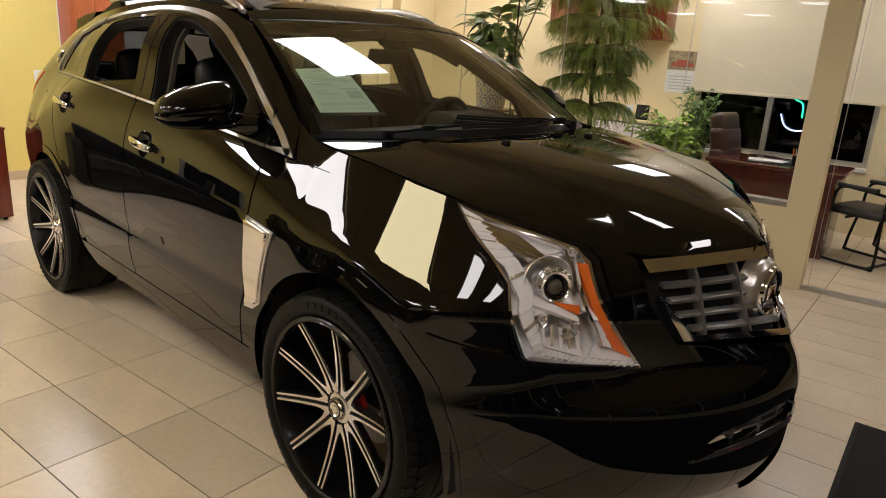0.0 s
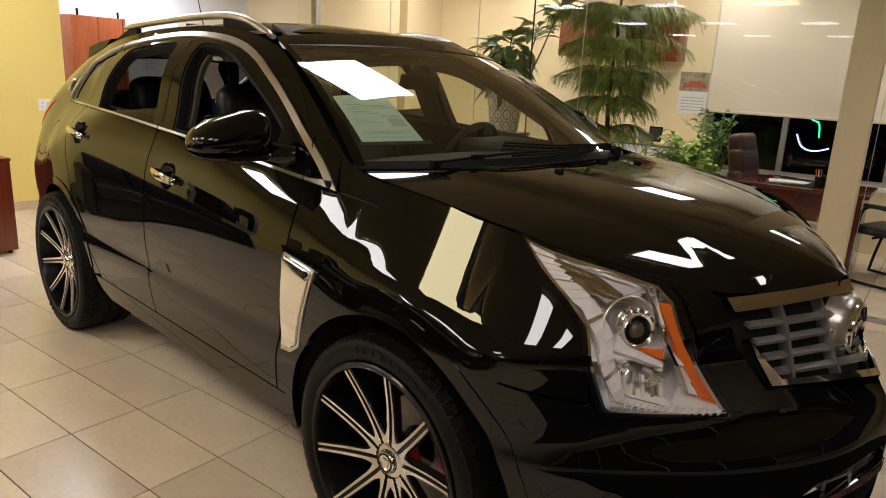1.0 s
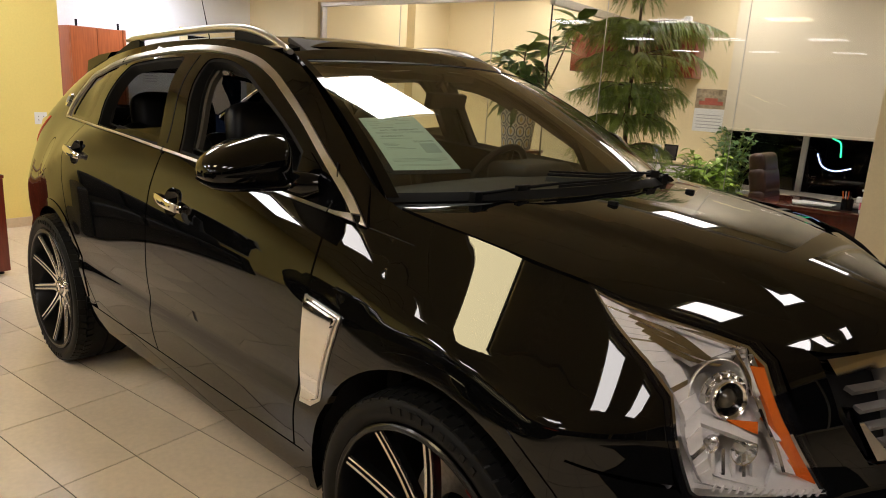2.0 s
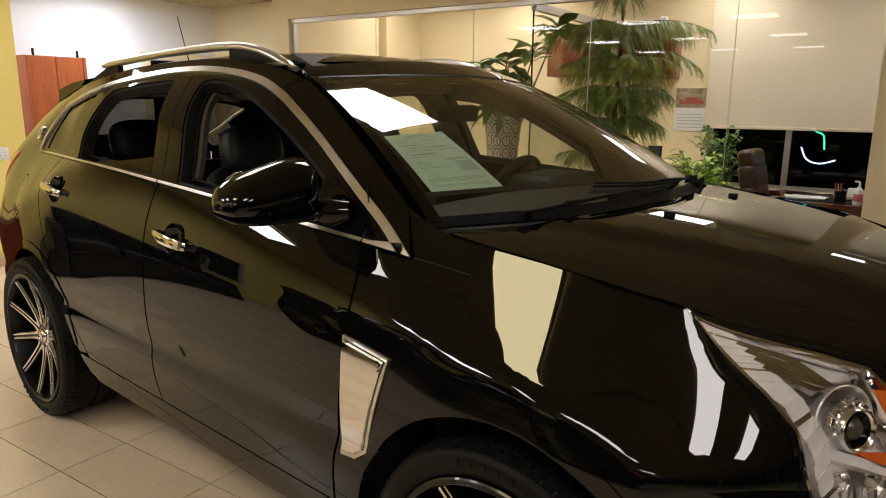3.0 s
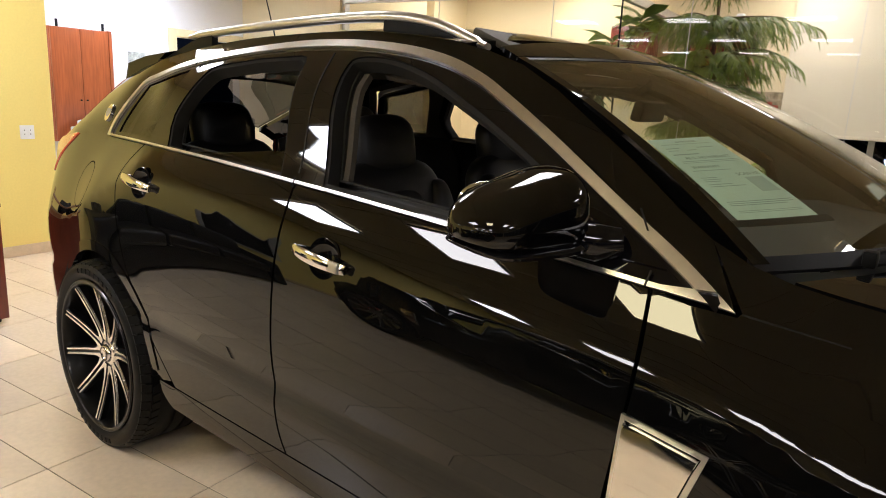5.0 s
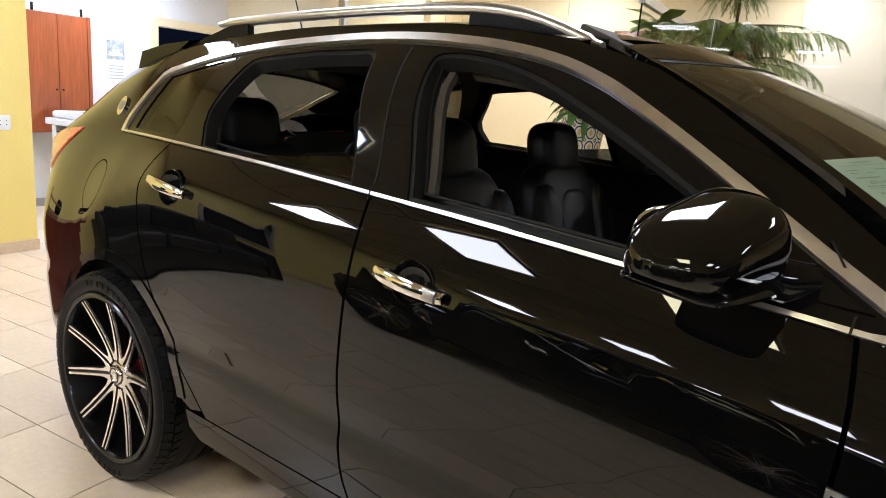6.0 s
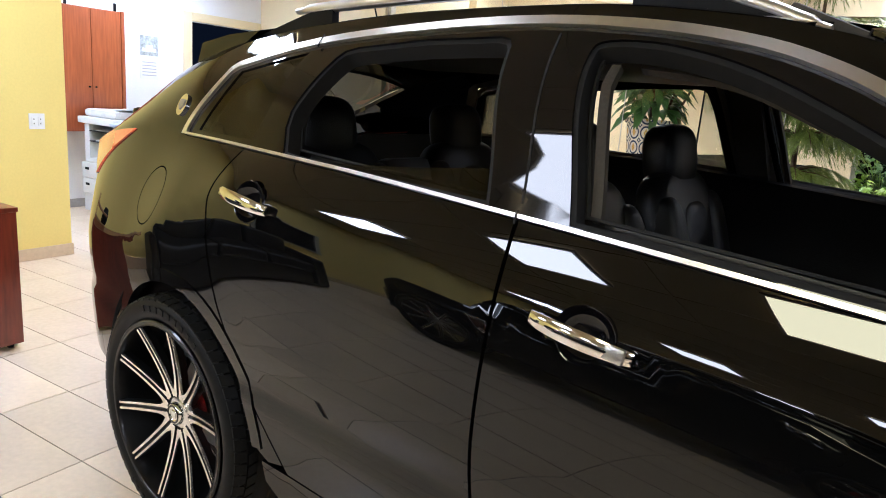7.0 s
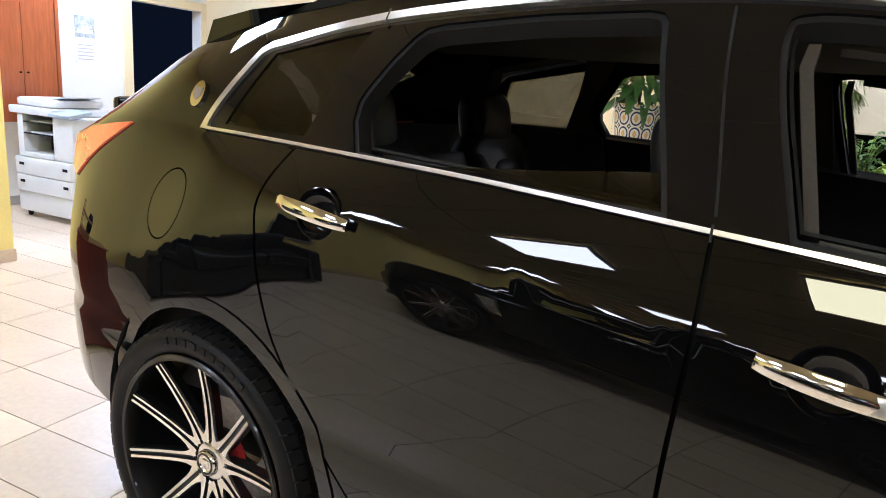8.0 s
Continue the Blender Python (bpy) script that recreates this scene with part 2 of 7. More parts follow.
def shell(name, poly, surface, mat, parent, thick=0.02, step=0.045, mirror=False, lift=0.0, label="", holes=(), scale=(1, 1)):
    """A curved sheet: the polygon of the surface's two parameters, with its rim turned inwards. The surface gives the normals."""
    sx, sz = scale
    poly = [(a / sx, b / sz) for a, b in poly]
    edge = outline(poly, step * 0.6)
    holes = [outline([(a / sx, b / sz) for a, b in h], step * 0.6) for h in holes]
    loops = [edge, *holes]
    pts = [p for lp in loops for p in lp]
    links = []
    k = 0
    for lp in loops:
        links += [(k + i, k + (i + 1) % len(lp)) for i in range(len(lp))]
        k += len(lp)
    grid = []
    xs, zs = [p[0] for p in edge], [p[1] for p in edge]
    gx = min(xs) + step * 0.5
    near = {}
    for p in pts:
        near.setdefault((int(p[0] // step), int(p[1] // step)), []).append(p)
    while gx < max(xs):
        gz = min(zs) + step * 0.5
        while gz < max(zs):
            i, j = int(gx // step), int(gz // step)
            close = any(math.hypot(q[0] - gx, q[1] - gz) < step * 0.45 for a in (-1, 0, 1) for b in (-1, 0, 1) for q in near.get((i + a, j + b), ()))
            if not close and inside((gx, gz), edge) and not any(inside((gx, gz), h) for h in holes):
                grid.append((gx, gz))
            gz += step
        gx += step
    v2, _, faces, *_ = delaunay_2d_cdt([Vector(p) for p in pts + grid], links, [], 0, 1e-6)
    flip = -1 if mirror else 1

    def spot(u, v):
        p = surface(u, v)
        return Vector((p[0], p[1] * flip, p[2]))

    out, norm = [], []
    e = 0.002
    for p in v2:
        u, v = p[0] * sx, p[1] * sz
        eu, ev = e * sx, e * sz
        n = (spot(u + eu, v) - spot(u - eu, v)).cross(spot(u, v + ev) - spot(u, v - ev))
        n = n.normalized() * flip if n.length > 0 else Vector((0, 0, 1))
        norm.append(n)
        out.append(spot(u, v) + n * lift)
    tri = []
    for f in faces:
        c = (sum(v2[i][0] for i in f) / len(f), sum(v2[i][1] for i in f) / len(f))
        if inside(c, edge) and not any(inside(c, h) for h in holes):
            tri.append(list(f) if flip > 0 else list(f)[::-1])
    used = {}
    for f in tri:
        for a, b in zip(f, f[1:] + f[:1]):
            used[(a, b)] = used.get((a, b), 0) + 1
    rim = [(a, b) for a, b in used if (b, a) not in used]
    verts, normals, polys = list(out), list(norm), [tuple(f) for f in tri]
    if thick:
        top, low = {}, {}
        for a, b in rim:
            for i in (a, b):
                if i not in low:
                    low[i] = len(verts)
                    verts.append(out[i] - norm[i] * thick)
                    normals.append(None)
                    top[i] = len(verts)
                    verts.append(out[i].copy())
                    normals.append(None)
        for a, b in rim:
            side_n = (out[b] - out[a]).cross(norm[a])
            side_n = side_n.normalized() if side_n.length else norm[a]
            for i in (a, b):
                for t in (top, low):
                    normals[t[i]] = side_n if normals[t[i]] is None else (normals[t[i]] + side_n).normalized() if (normals[t[i]] + side_n).length > 0.1 else side_n
            polys.append((top[b], top[a], low[a], low[b]))
    me = bpy.data.meshes.new(name)
    me.from_pydata(verts, [], polys)
    me.materials.append(mat)
    me.shade_smooth()
    me.normals_split_custom_set_from_vertices([n if n is not None else Vector((0, 0, 1)) for n in normals])
    ob = new(name, me)
    ob.parent = parent
    if label:
        ob["label"] = label
    return ob


def arc(cx, cz, r, a0, a1, n=16):
    return [(cx + r * math.cos(radians(a0 + (a1 - a0) * i / n)), cz + r * math.sin(radians(a0 + (a1 - a0) * i / n))) for i in range(n + 1)]

# ---- the car's surfaces: x forward from the front axle, y to the car's left, z up ----
def curve(*knots):
    """A smooth function through (x, value) knots, kept flat past its ends by their own slope."""
    xs = [k[0] for k in knots]
    ys = [k[1] for k in knots]
    n = len(xs)
    d = [(ys[i + 1] - ys[i]) / (xs[i + 1] - xs[i]) for i in range(n - 1)]
    m = [d[0]] + [0 if d[i - 1] * d[i] <= 0 else 2 * d[i - 1] * d[i] / (d[i - 1] + d[i]) for i in range(1, n - 1)] + [d[-1]]

    def f(x):
        if x <= xs[0]:
            return ys[0] + m[0] * (x - xs[0])
        if x >= xs[-1]:
            return ys[-1] + m[-1] * (x - xs[-1])
        i = 0
        while xs[i + 1] < x:
            i += 1
        h = xs[i + 1] - xs[i]
        t = (x - xs[i]) / h
        return ((1 + 2 * t) * (1 - t) ** 2 * ys[i] + t * (1 - t) ** 2 * h * m[i]
                + t * t * (3 - 2 * t) * ys[i + 1] + t * t * (t - 1) * h * m[i + 1])
    return f


def smooth(a, b, x):
    t = min(1, max(0, (x - a) / (b - a)))
    return t * t * (3 - 2 * t)


WIDE = curve((-3.9, 0.70), (-3.75, 0.80), (-3.5, 0.894), (-3.2, 0.940), (-2.8, 0.975), (-2.2, 0.990), (-1.4, 0.995), (-0.6, 1.000), (0.1, 1.000), (0.28, 0.994))
CREASE = curve((-3.8, 0.82), (-3.2, 0.90), (-2.85, 1.04), (-2.5, 1.165), (-1.45, 1.075), (-0.45, 0.99), (0.28, 0.92))
BELT_Z = curve((-3.9, 1.19), (-3.6, 1.255), (-3.3, 1.287), (-3.05, 1.295), (-2.3, 1.29), (-1.615, 1.262), (-0.36, 1.176), (0.15, 1.125))
BELT_Y = curve((-3.9, 0.675), (-3.5, 0.755), (-3.05, 0.795), (-2.6, 0.850), (-2.2, 0.891), (-1.6, 0.905), (-0.9, 0.905), (-0.36, 0.895), (-0.1, 0.880), (0.15, 0.868))
EDGE_Z = curve((-3.9, 1.25), (-3.6, 1.385), (-3.3, 1.52), (-2.95, 1.612), (-2.5, 1.675), (-2.1, 1.705), (-1.65, 1.715), (-1.3, 1.69), (-1.04, 1.635), (-0.7, 1.455), (-0.38, 1.262), (-0.28, 1.238), (0.0, 1.207), (0.28, 1.168))
EDGE_Y = curve((-3.9, 0.545), (-3.5, 0.595), (-2.95, 0.615), (-2.4, 0.635), (-1.7, 0.650), (-1.3, 0.655), (-1.04, 0.670), (-0.7, 0.745), (-0.38, 0.820), (-0.2, 0.840), (0.1, 0.832), (0.28, 0.815))
LOWER = curve((0.15, 0.12), (0.24, 0.075), (0.32, 0.034), (0.40, 0.018), (0.50, 0.008), (0.595, 0.003), (0.655, 0.011), (0.72, 0.004), (0.80, 0.0), (1.3, 0.0))


def roll(depth, x=0):
    """How far the flank draws in just under its crease."""
    return 0.019 * math.exp(-max(0, depth) / 0.07) * smooth(-3.0, -2.6, x)


NOSE_X = curve((0.15, 0.87), (0.27, 0.95), (0.45, 1.0), (0.62, 1.005), (0.80, 0.985), (0.92, 0.96), (1.03, 0.905), (1.1, 0.83), (1.16, 0.72), (1.2, 0.6))
NOSE_FROM, NOSE_P, NOSE_Q = 0.28, 2.12, 1.02
AXLES = (0.0, -2.807)
HUB_Z = 0.402


def fender(x, z, keep=1.0):
    """The front fender: a hollow slope from the hood's edge that rolls over into the upright side."""
    ze, ye = EDGE_Z(max(x, -0.28)) + 0.11 * max(0, -0.28 - x), EDGE_Y(max(x, -0.24))
    d = ze - z
    slope = ye + (0.53 - 0.07 * smooth(0.06, -0.2, x)) * d + 0.375 * d * abs(d)
    dent = (0.012 + 0.014 * smooth(0.05, 0.30, x)) * keep
    wall = WIDE(x) - LOWER(z) - dent * smooth(0.82, 0.97, z) - 0.10 * max(0, z - 0.925)
    h = max(0, 0.02 - abs(slope - wall)) / 0.02
    return min(slope, wall) - h * h * 0.02 / 4


def flank(x, z, keep=1.0):
    """The body's half width at x (up to the nose) and z."""
    wide, zc, zb, yb, ze, ye = WIDE(x), CREASE(x), BELT_Z(x), BELT_Y(x), EDGE_Z(x), EDGE_Y(x)
    flare = 0
    for ax in AXLES:
        r = math.hypot(x - ax, z - HUB_Z)
        flare += 0.003 * (1 - smooth(0.42, 0.60, r)) * smooth(0.25, 0.4, z)
    ahead = smooth(-0.45, -0.1, x)
    full = 0.007 * smooth(-0.42, -0.2, x) * smooth(0.02, -0.18, x) * smooth(0.96, 1.06, z) * smooth(1.34, 1.22, z)
    if ahead == 1:
        return fender(x, z, keep) + flare + full
    if z <= zc:
        y = wide - LOWER(z) - roll(zc - z, x)
    elif z <= zb:
        s = (z - zc) / (zb - zc)
        wide -= roll(0, x)
        y = wide - (wide - yb) * s ** 1.35
    else:
        s = (z - zb) / (ze - zb)
        y = yb + (ye - yb) * s + (0.10 + 0.36 * smooth(-2.7, -3.1, x)) * (ze - zb) * s * (1 - s)
        y += 2.1 * smooth(-0.8, -1.2, x) * smooth(-2.95, -2.6, x) * (ze - zb) * max(0, s) ** 3 * (1 - s) ** 2
    return (1 - ahead) * y + (ahead * fender(x, z, keep) if ahead > 0 else 0) + flare + full


def blunt(z):
    """The nose is a keel at the grille and rounder at the bumper."""
    return NOSE_Q + 0.25 * smooth(0.72, 0.58, z)


def taper(x, z):
    """The fender's own taper, dying away into the nose."""
    k = (flank(NOSE_FROM - 0.01, z, 0) - flank(NOSE_FROM, z, 0)) / 0.01
    d = x - NOSE_FROM
    return k * d * math.exp(-d / 0.08)


def swell(x, z):
    """The fender stays full as far as the headlamp, then turns in under its lens."""
    return 0.018 * smooth(0.34, 0.52, x) * (1 - smooth(0.52, 0.66, x)) * smooth(0.80, 0.93, z)


def side(x, z):
    """A point of the car's right side, nose included."""
    if x <= NOSE_FROM:
        return (x, -flank(x, z), z)
    u = (x - NOSE_FROM) / (NOSE_X(z) - NOSE_FROM)
    return (x, -flank(NOSE_FROM, z, 1 - smooth(0.30, 0.46, x)) * max(0, 1 - u ** NOSE_P) ** (1 / blunt(z)) + taper(x, z) - swell(x, z) if u < 1 else 0, z)


def lamp_side(x, z):
    """The side where the headlamp lies, its outline carried out with the swelling."""
    b = swell(x, z)
    return side(x + 0.55 * b, z + 0.37 * b)


PROW = curve((0.15, 0.06), (0.34, 0.085), (0.5, 0.088), (0.6, 0.088), (0.7, 0.076), (0.77, 0.046), (0.84, 0.016), (0.9, 0.0), (1.2, 0.0))


def nose(a, z):
    """A point of the nose: a is the angle round the front, 0 at its right side, 90 at the middle."""
    u = max(0, math.sin(radians(a)))
    x = NOSE_FROM + u * (NOSE_X(z) - NOSE_FROM)
    y = min(0, -flank(NOSE_FROM, z, 0) * max(0, 1 - u ** NOSE_P) ** (1 / blunt(z)) + taper(x, z))
    return (x + max(0, PROW(z)) * smooth(0.5 + 0.27 * smooth(0.62, 0.72, z), 1, u), y, z)


def nose_angle(x, z):
    return math.degrees(math.asin(min(1, (x - NOSE_FROM) / (NOSE_X(z) - NOSE_FROM))))


HOOD_Z = curve((-0.3, 1.272), (-0.1, 1.262), (0.06, 1.247), (0.3, 1.216), (0.5, 1.182), (0.7, 1.13), (0.8, 1.095), (0.87, 1.06), (0.93, 1.02))
ROOF_Z = curve((-3.9, 1.30), (-3.55, 1.46), (-3.25, 1.60), (-3.05, 1.655), (-2.8, 1.69), (-2.4, 1.735), (-1.9, 1.763), (-1.5, 1.760), (-1.25, 1.738), (-1.1, 1.712))


def hood_edge(x):
    if x <= NOSE_FROM:
        return EDGE_Y(x), EDGE_Z(x)
    z = HOOD_RIM(x)
    return -side(x, z)[1], z


HOOD_RIM = curve((0.28, 1.168), (0.333, 1.158), (0.5, 1.108), (0.735, 1.03), (0.80, 1.015), (0.87, 1.0), (0.93, 0.985))


def hood(x, y):
    ye, ze = hood_edge(x)
    s = min(1.3, abs(y) / max(ye, 0.05))
    z = HOOD_Z(x) - (HOOD_Z(x) - ze) * s ** 2.4
    ridge = 0.56 - 0.22 * smooth(-0.3, 0.8, x)
    z += 0.010 * (1 - smooth(ridge - 0.02, ridge + 0.09, abs(y)))
    return (x, y, z)


def roof(x, y):
    s = abs(y) / EDGE_Y(x)
    return (x, y, ROOF_Z(x) - (ROOF_Z(x) - EDGE_Z(x)) * s ** 2.6)


def screen(u, v):
    """The windscreen: u across from -1 to 1, v from its foot (0) to the roof (1)."""
    fx, fy, fz = -0.36 + 0.30 * (1 - abs(u) ** 2.2), 0.820 * u, 1.252 + 0.02 * (1 - u * u)
    tx, ty, tz = -1.075 - 0.045 * (1 - u * u) * -1, 0.645 * u, 1.652 + 0.045 * (1 - abs(u) ** 2.2)
    b = 0.035 * 4 * v * (1 - v)
    return (fx + (tx - fx) * v + b * 0.5, fy + (ty - fy) * v, fz + (tz - fz) * v + b * 0.8)

# ---- the showroom ----
def wall(name, x0, x1, y0, y1, z0, z1, mat, label, openings=(), axis="x"):
    """A wall in the hall's own directions; openings (from, to, low, high) along its length go right through it."""
    bm = bmesh.new()
    lo, hi = (x0, x1) if axis == "x" else (y0, y1)
    cuts = sorted(openings)
    at = lo

    def block(a, b, c, d):
        if b - a > 1e-4 and d - c > 1e-4:
            box(bm, *((a, b, y0, y1) if axis == "x" else (x0, x1, a, b)), c, d)
    for a, b, c, d in cuts:
        block(at, a, z0, z1)
        block(a, b, z0, c)
        block(a, b, d, z1)
        at = b
    block(at, hi, z0, z1)
    bmesh.ops.remove_doubles(bm, verts=bm.verts, dist=1e-4)
    return tagged(part(name, bm, mat, m=HALL, flat=True), label, "wall", kind="structure")


GLASS_B, OFFICE_B = 3.25, 5.70
BACK_B, RIGHT_A = -11.0, 6.6
FAR_A, WING_A = -8.2, -6.40
wall("wall_office_front", -5.18, RIGHT_A, GLASS_B - 0.07, GLASS_B + 0.07, 0, CEILING, WALL_CREAM, "cream painted partition wall with glazed openings",
     [(-4.95, 0.40, 0.60, 2.40), (0.60, 6.3, 0.0, 2.40)])
wall("wall_office_end", -5.18, -5.04, GLASS_B + 0.07, 4.80, 0, CEILING, WALL_CREAM, "cream painted partition end wall", axis="y")
wall("wall_side_passage", FAR_A, -5.18, 4.80, 4.94, 0, CEILING, WALL_CREAM, "cream painted passage wall")
wall("wall_far", FAR_A - 0.14, FAR_A, -3.0, 4.94, 0, CEILING, WALL_WHITE, "white painted wall with a doorway", [(3.70, 4.72, 0, 2.10)], axis="y")
wall("wall_wing", WING_A - 0.16, WING_A, BACK_B, 1.115, 0, CEILING, WALL_YELLOW, "yellow painted wing wall", axis="y")
wall("wall_office_back", -5.04, RIGHT_A, OFFICE_B, OFFICE_B + 0.15, 0, CEILING, WALL_CREAM, "cream office wall with windows", [(-1.20, 0.62, 0.68, 2.75), (0.78, 5.0, 0.68, 2.75)])
wall("wall_office_left", -5.18, -5.04, 4.96, OFFICE_B + 0.15, 0, CEILING, WALL_CREAM, "cream office side wall", axis="y")
wall("wall_back", WING_A, RIGHT_A, BACK_B - 0.15, BACK_B, 0, CEILING, WALL_YELLOW, "yellow painted wall round the dark street windows", [(-4.6, 6.3, 0.12, 2.72)])
wall("wall_right", RIGHT_A, RIGHT_A + 0.15, BACK_B - 0.15, OFFICE_B + 0.15, 0, CEILING, WALL_CREAM, "cream painted wall round the dark street windows", [(BACK_B + 0.3, 2.7, 0.12, 2.72)], axis="y")
# the unlit room's shade is put into this wall's black colour
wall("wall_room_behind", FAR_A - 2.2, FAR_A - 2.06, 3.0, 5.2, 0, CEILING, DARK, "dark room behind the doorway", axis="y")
bm = boxed(FAR_A - 2.1, RIGHT_A + 0.15, BACK_B - 0.15, OFFICE_B + 0.15, CEILING, CEILING + 0.1)
for i in range(-7, 6):
    box(bm, i * 1.22 - 0.012, i * 1.22 + 0.012, BACK_B, OFFICE_B, CEILING - 0.006, CEILING)
for j in range(-17, 10):
    box(bm, FAR_A - 2, RIGHT_A, j * 0.61 - 0.012, j * 0.61 + 0.012, CEILING - 0.007, CEILING)
tagged(part("ceiling", bm, CEIL, m=HALL, flat=True), "white suspended ceiling with grid", "ceiling", kind="structure")

# ceiling lights
def ceiling_light(m, glow, label, deep=0.32):
    t = thing("ceiling_light", label, "ceiling light", m, "ceiling lights")
    fr = bmesh.new()
    d = deep + 0.025
    for a in ((-0.345, -0.32, -d, d), (0.32, 0.345, -d, d), (-0.32, 0.32, -d, -deep), (-0.32, 0.32, deep, d)):
        box(fr, *a, -0.03, 0.0)
    part("frame", fr, ENAMEL, t, flat=True)
    part("diffuser", boxed(-0.32, 0.32, -deep, deep, -0.022, -0.006), glow, t, "glowing diffuser", flat=True)
    return t


cool = ceiling_light(HALL @ pose(-7.3, 2.9, CEILING - 0.012), PANEL_COOL, "cool white square ceiling panel lamp, switched on")
side_lamp = ceiling_light(HALL @ pose(-5.06, 0.45, CEILING - 0.012), PANEL_BRIGHT, "bright white square ceiling panel lamp by the wall")
first = ceiling_light(HALL @ pose(-1.40, 0.45, CEILING - 0.012), PANEL_GLOW, "white square ceiling panel lamp, switched on")
ceiling_light(HALL @ pose(-1.47, -2.85, CEILING - 0.012), PANEL_WARM, "square ceiling panel lamp with a yellowish glow")
for a, rows in ((-5.06, (-2.85, -6.15, -9.45)), (-3.23, (0.45, -2.85, -6.15, -9.45)), (-1.40, (-6.15, -9.45)), (0.72, (-2.85,)), (2.45, (-2.85,))):
    for b in rows:
        copy_thing(first if a > -5 else side_lamp, HALL @ pose(a, b, CEILING - 0.012))
# made-up narrow shape keeps its hood reflection small; the second lights the front
slim = ceiling_light(HALL @ pose(1.05, 0.95, CEILING - 0.012), PANEL_GLOW, "narrow white ceiling lamp, switched on", 0.11)
copy_thing(slim, HALL @ pose(2.7, 0.95, CEILING - 0.012))
office_lamp = ceiling_light(HALL @ pose(-3.3, 4.1, CEILING - 0.012), PANEL_OFFICE, "bright white square office ceiling lamp")
for a, b in ((-3.3, 5.1), (-1.0, 4.1), (-1.0, 5.1), (0.75, 4.7), (2.6, 4.7), (-4.4, 4.7)):
    copy_thing(office_lamp, HALL @ pose(a, b, CEILING - 0.012))
copy_thing(cool, HALL @ pose(-7.3, 0.8, CEILING - 0.012))

# ---- the car ----
def offset(poly, d):
    """A closed polygon (anticlockwise) moved inwards by d."""
    out = []
    n = len(poly)
    for i in range(n):
        (ax, ay), (bx, by), (cx, cy) = poly[i - 1], poly[i], poly[(i + 1) % n]
        ux, uy, vx, vy = bx - ax, by - ay, cx - bx, cy - by
        lu, lv = math.hypot(ux, uy), math.hypot(vx, vy)
        nx, ny = -uy / lu - vy / lv, ux / lu + vx / lv
        k = d * 2 / max(0.6, nx * nx + ny * ny)
        out.append((bx + nx * k, by + ny * k))
    return out


def ccw(poly):
    area = sum(a[0] * b[1] - b[0] * a[1] for a, b in zip(poly, poly[1:] + poly[:1]))
    return poly if area > 0 else poly[::-1]


def softened(poly, steps=5):
    return [(p.x, p.y) for p in bent([(a, b, 0) for a, b in poly], steps)]


ARCH_F, ARCH_R = 0.478, 0.456
DOOR_LINE = softened([(-0.565, 0.445), (-0.56, 0.55), (-0.535, 0.69), (-0.507, 0.92), (-0.502, 1.06), (-0.517, 1.19)])
MID_LINE = softened([(-1.56, 0.445), (-1.597, 0.546), (-1.616, 0.80), (-1.606, 1.10), (-1.614, 1.262)])
REAR_LINE = softened([(-2.235, 0.462), (-2.310, 0.545), (-2.405, 0.648), (-2.485, 0.762), (-2.553, 0.862), (-2.602, 0.985), (-2.622, 1.09), (-2.640, 1.19), (-2.612, 1.293)])
TOP_LINE = softened([(-0.357, 1.174), (-0.475, 1.247), (-0.59, 1.312), (-0.81, 1.440), (-1.0, 1.545), (-1.11, 1.597), (-1.25, 1.641), (-1.45, 1.672), (-1.72, 1.685), (-2.03, 1.672), (-2.49, 1.624), (-2.865, 1.545)], 4)
TAIL_LINE = [(-2.90, 1.525), (-3.035, 1.297)]
BELT_LINE = [(x, BELT_Z(x)) for x in [-3.0 + 0.1 * i for i in range(27)]]
SURROUND = ccw(TOP_LINE + TAIL_LINE + BELT_LINE)


def trimmed(d):
    """The window surround's inner outline: narrow along the belt, wider over the top."""
    out = []
    for (x, z), (a, b) in zip(SURROUND, offset(SURROUND, d)):
        low = z < BELT_Z(x) + 0.004 and -3.02 < x < -0.42
        out.append((x, z + d * 0.42) if low else (a, b))
    return out


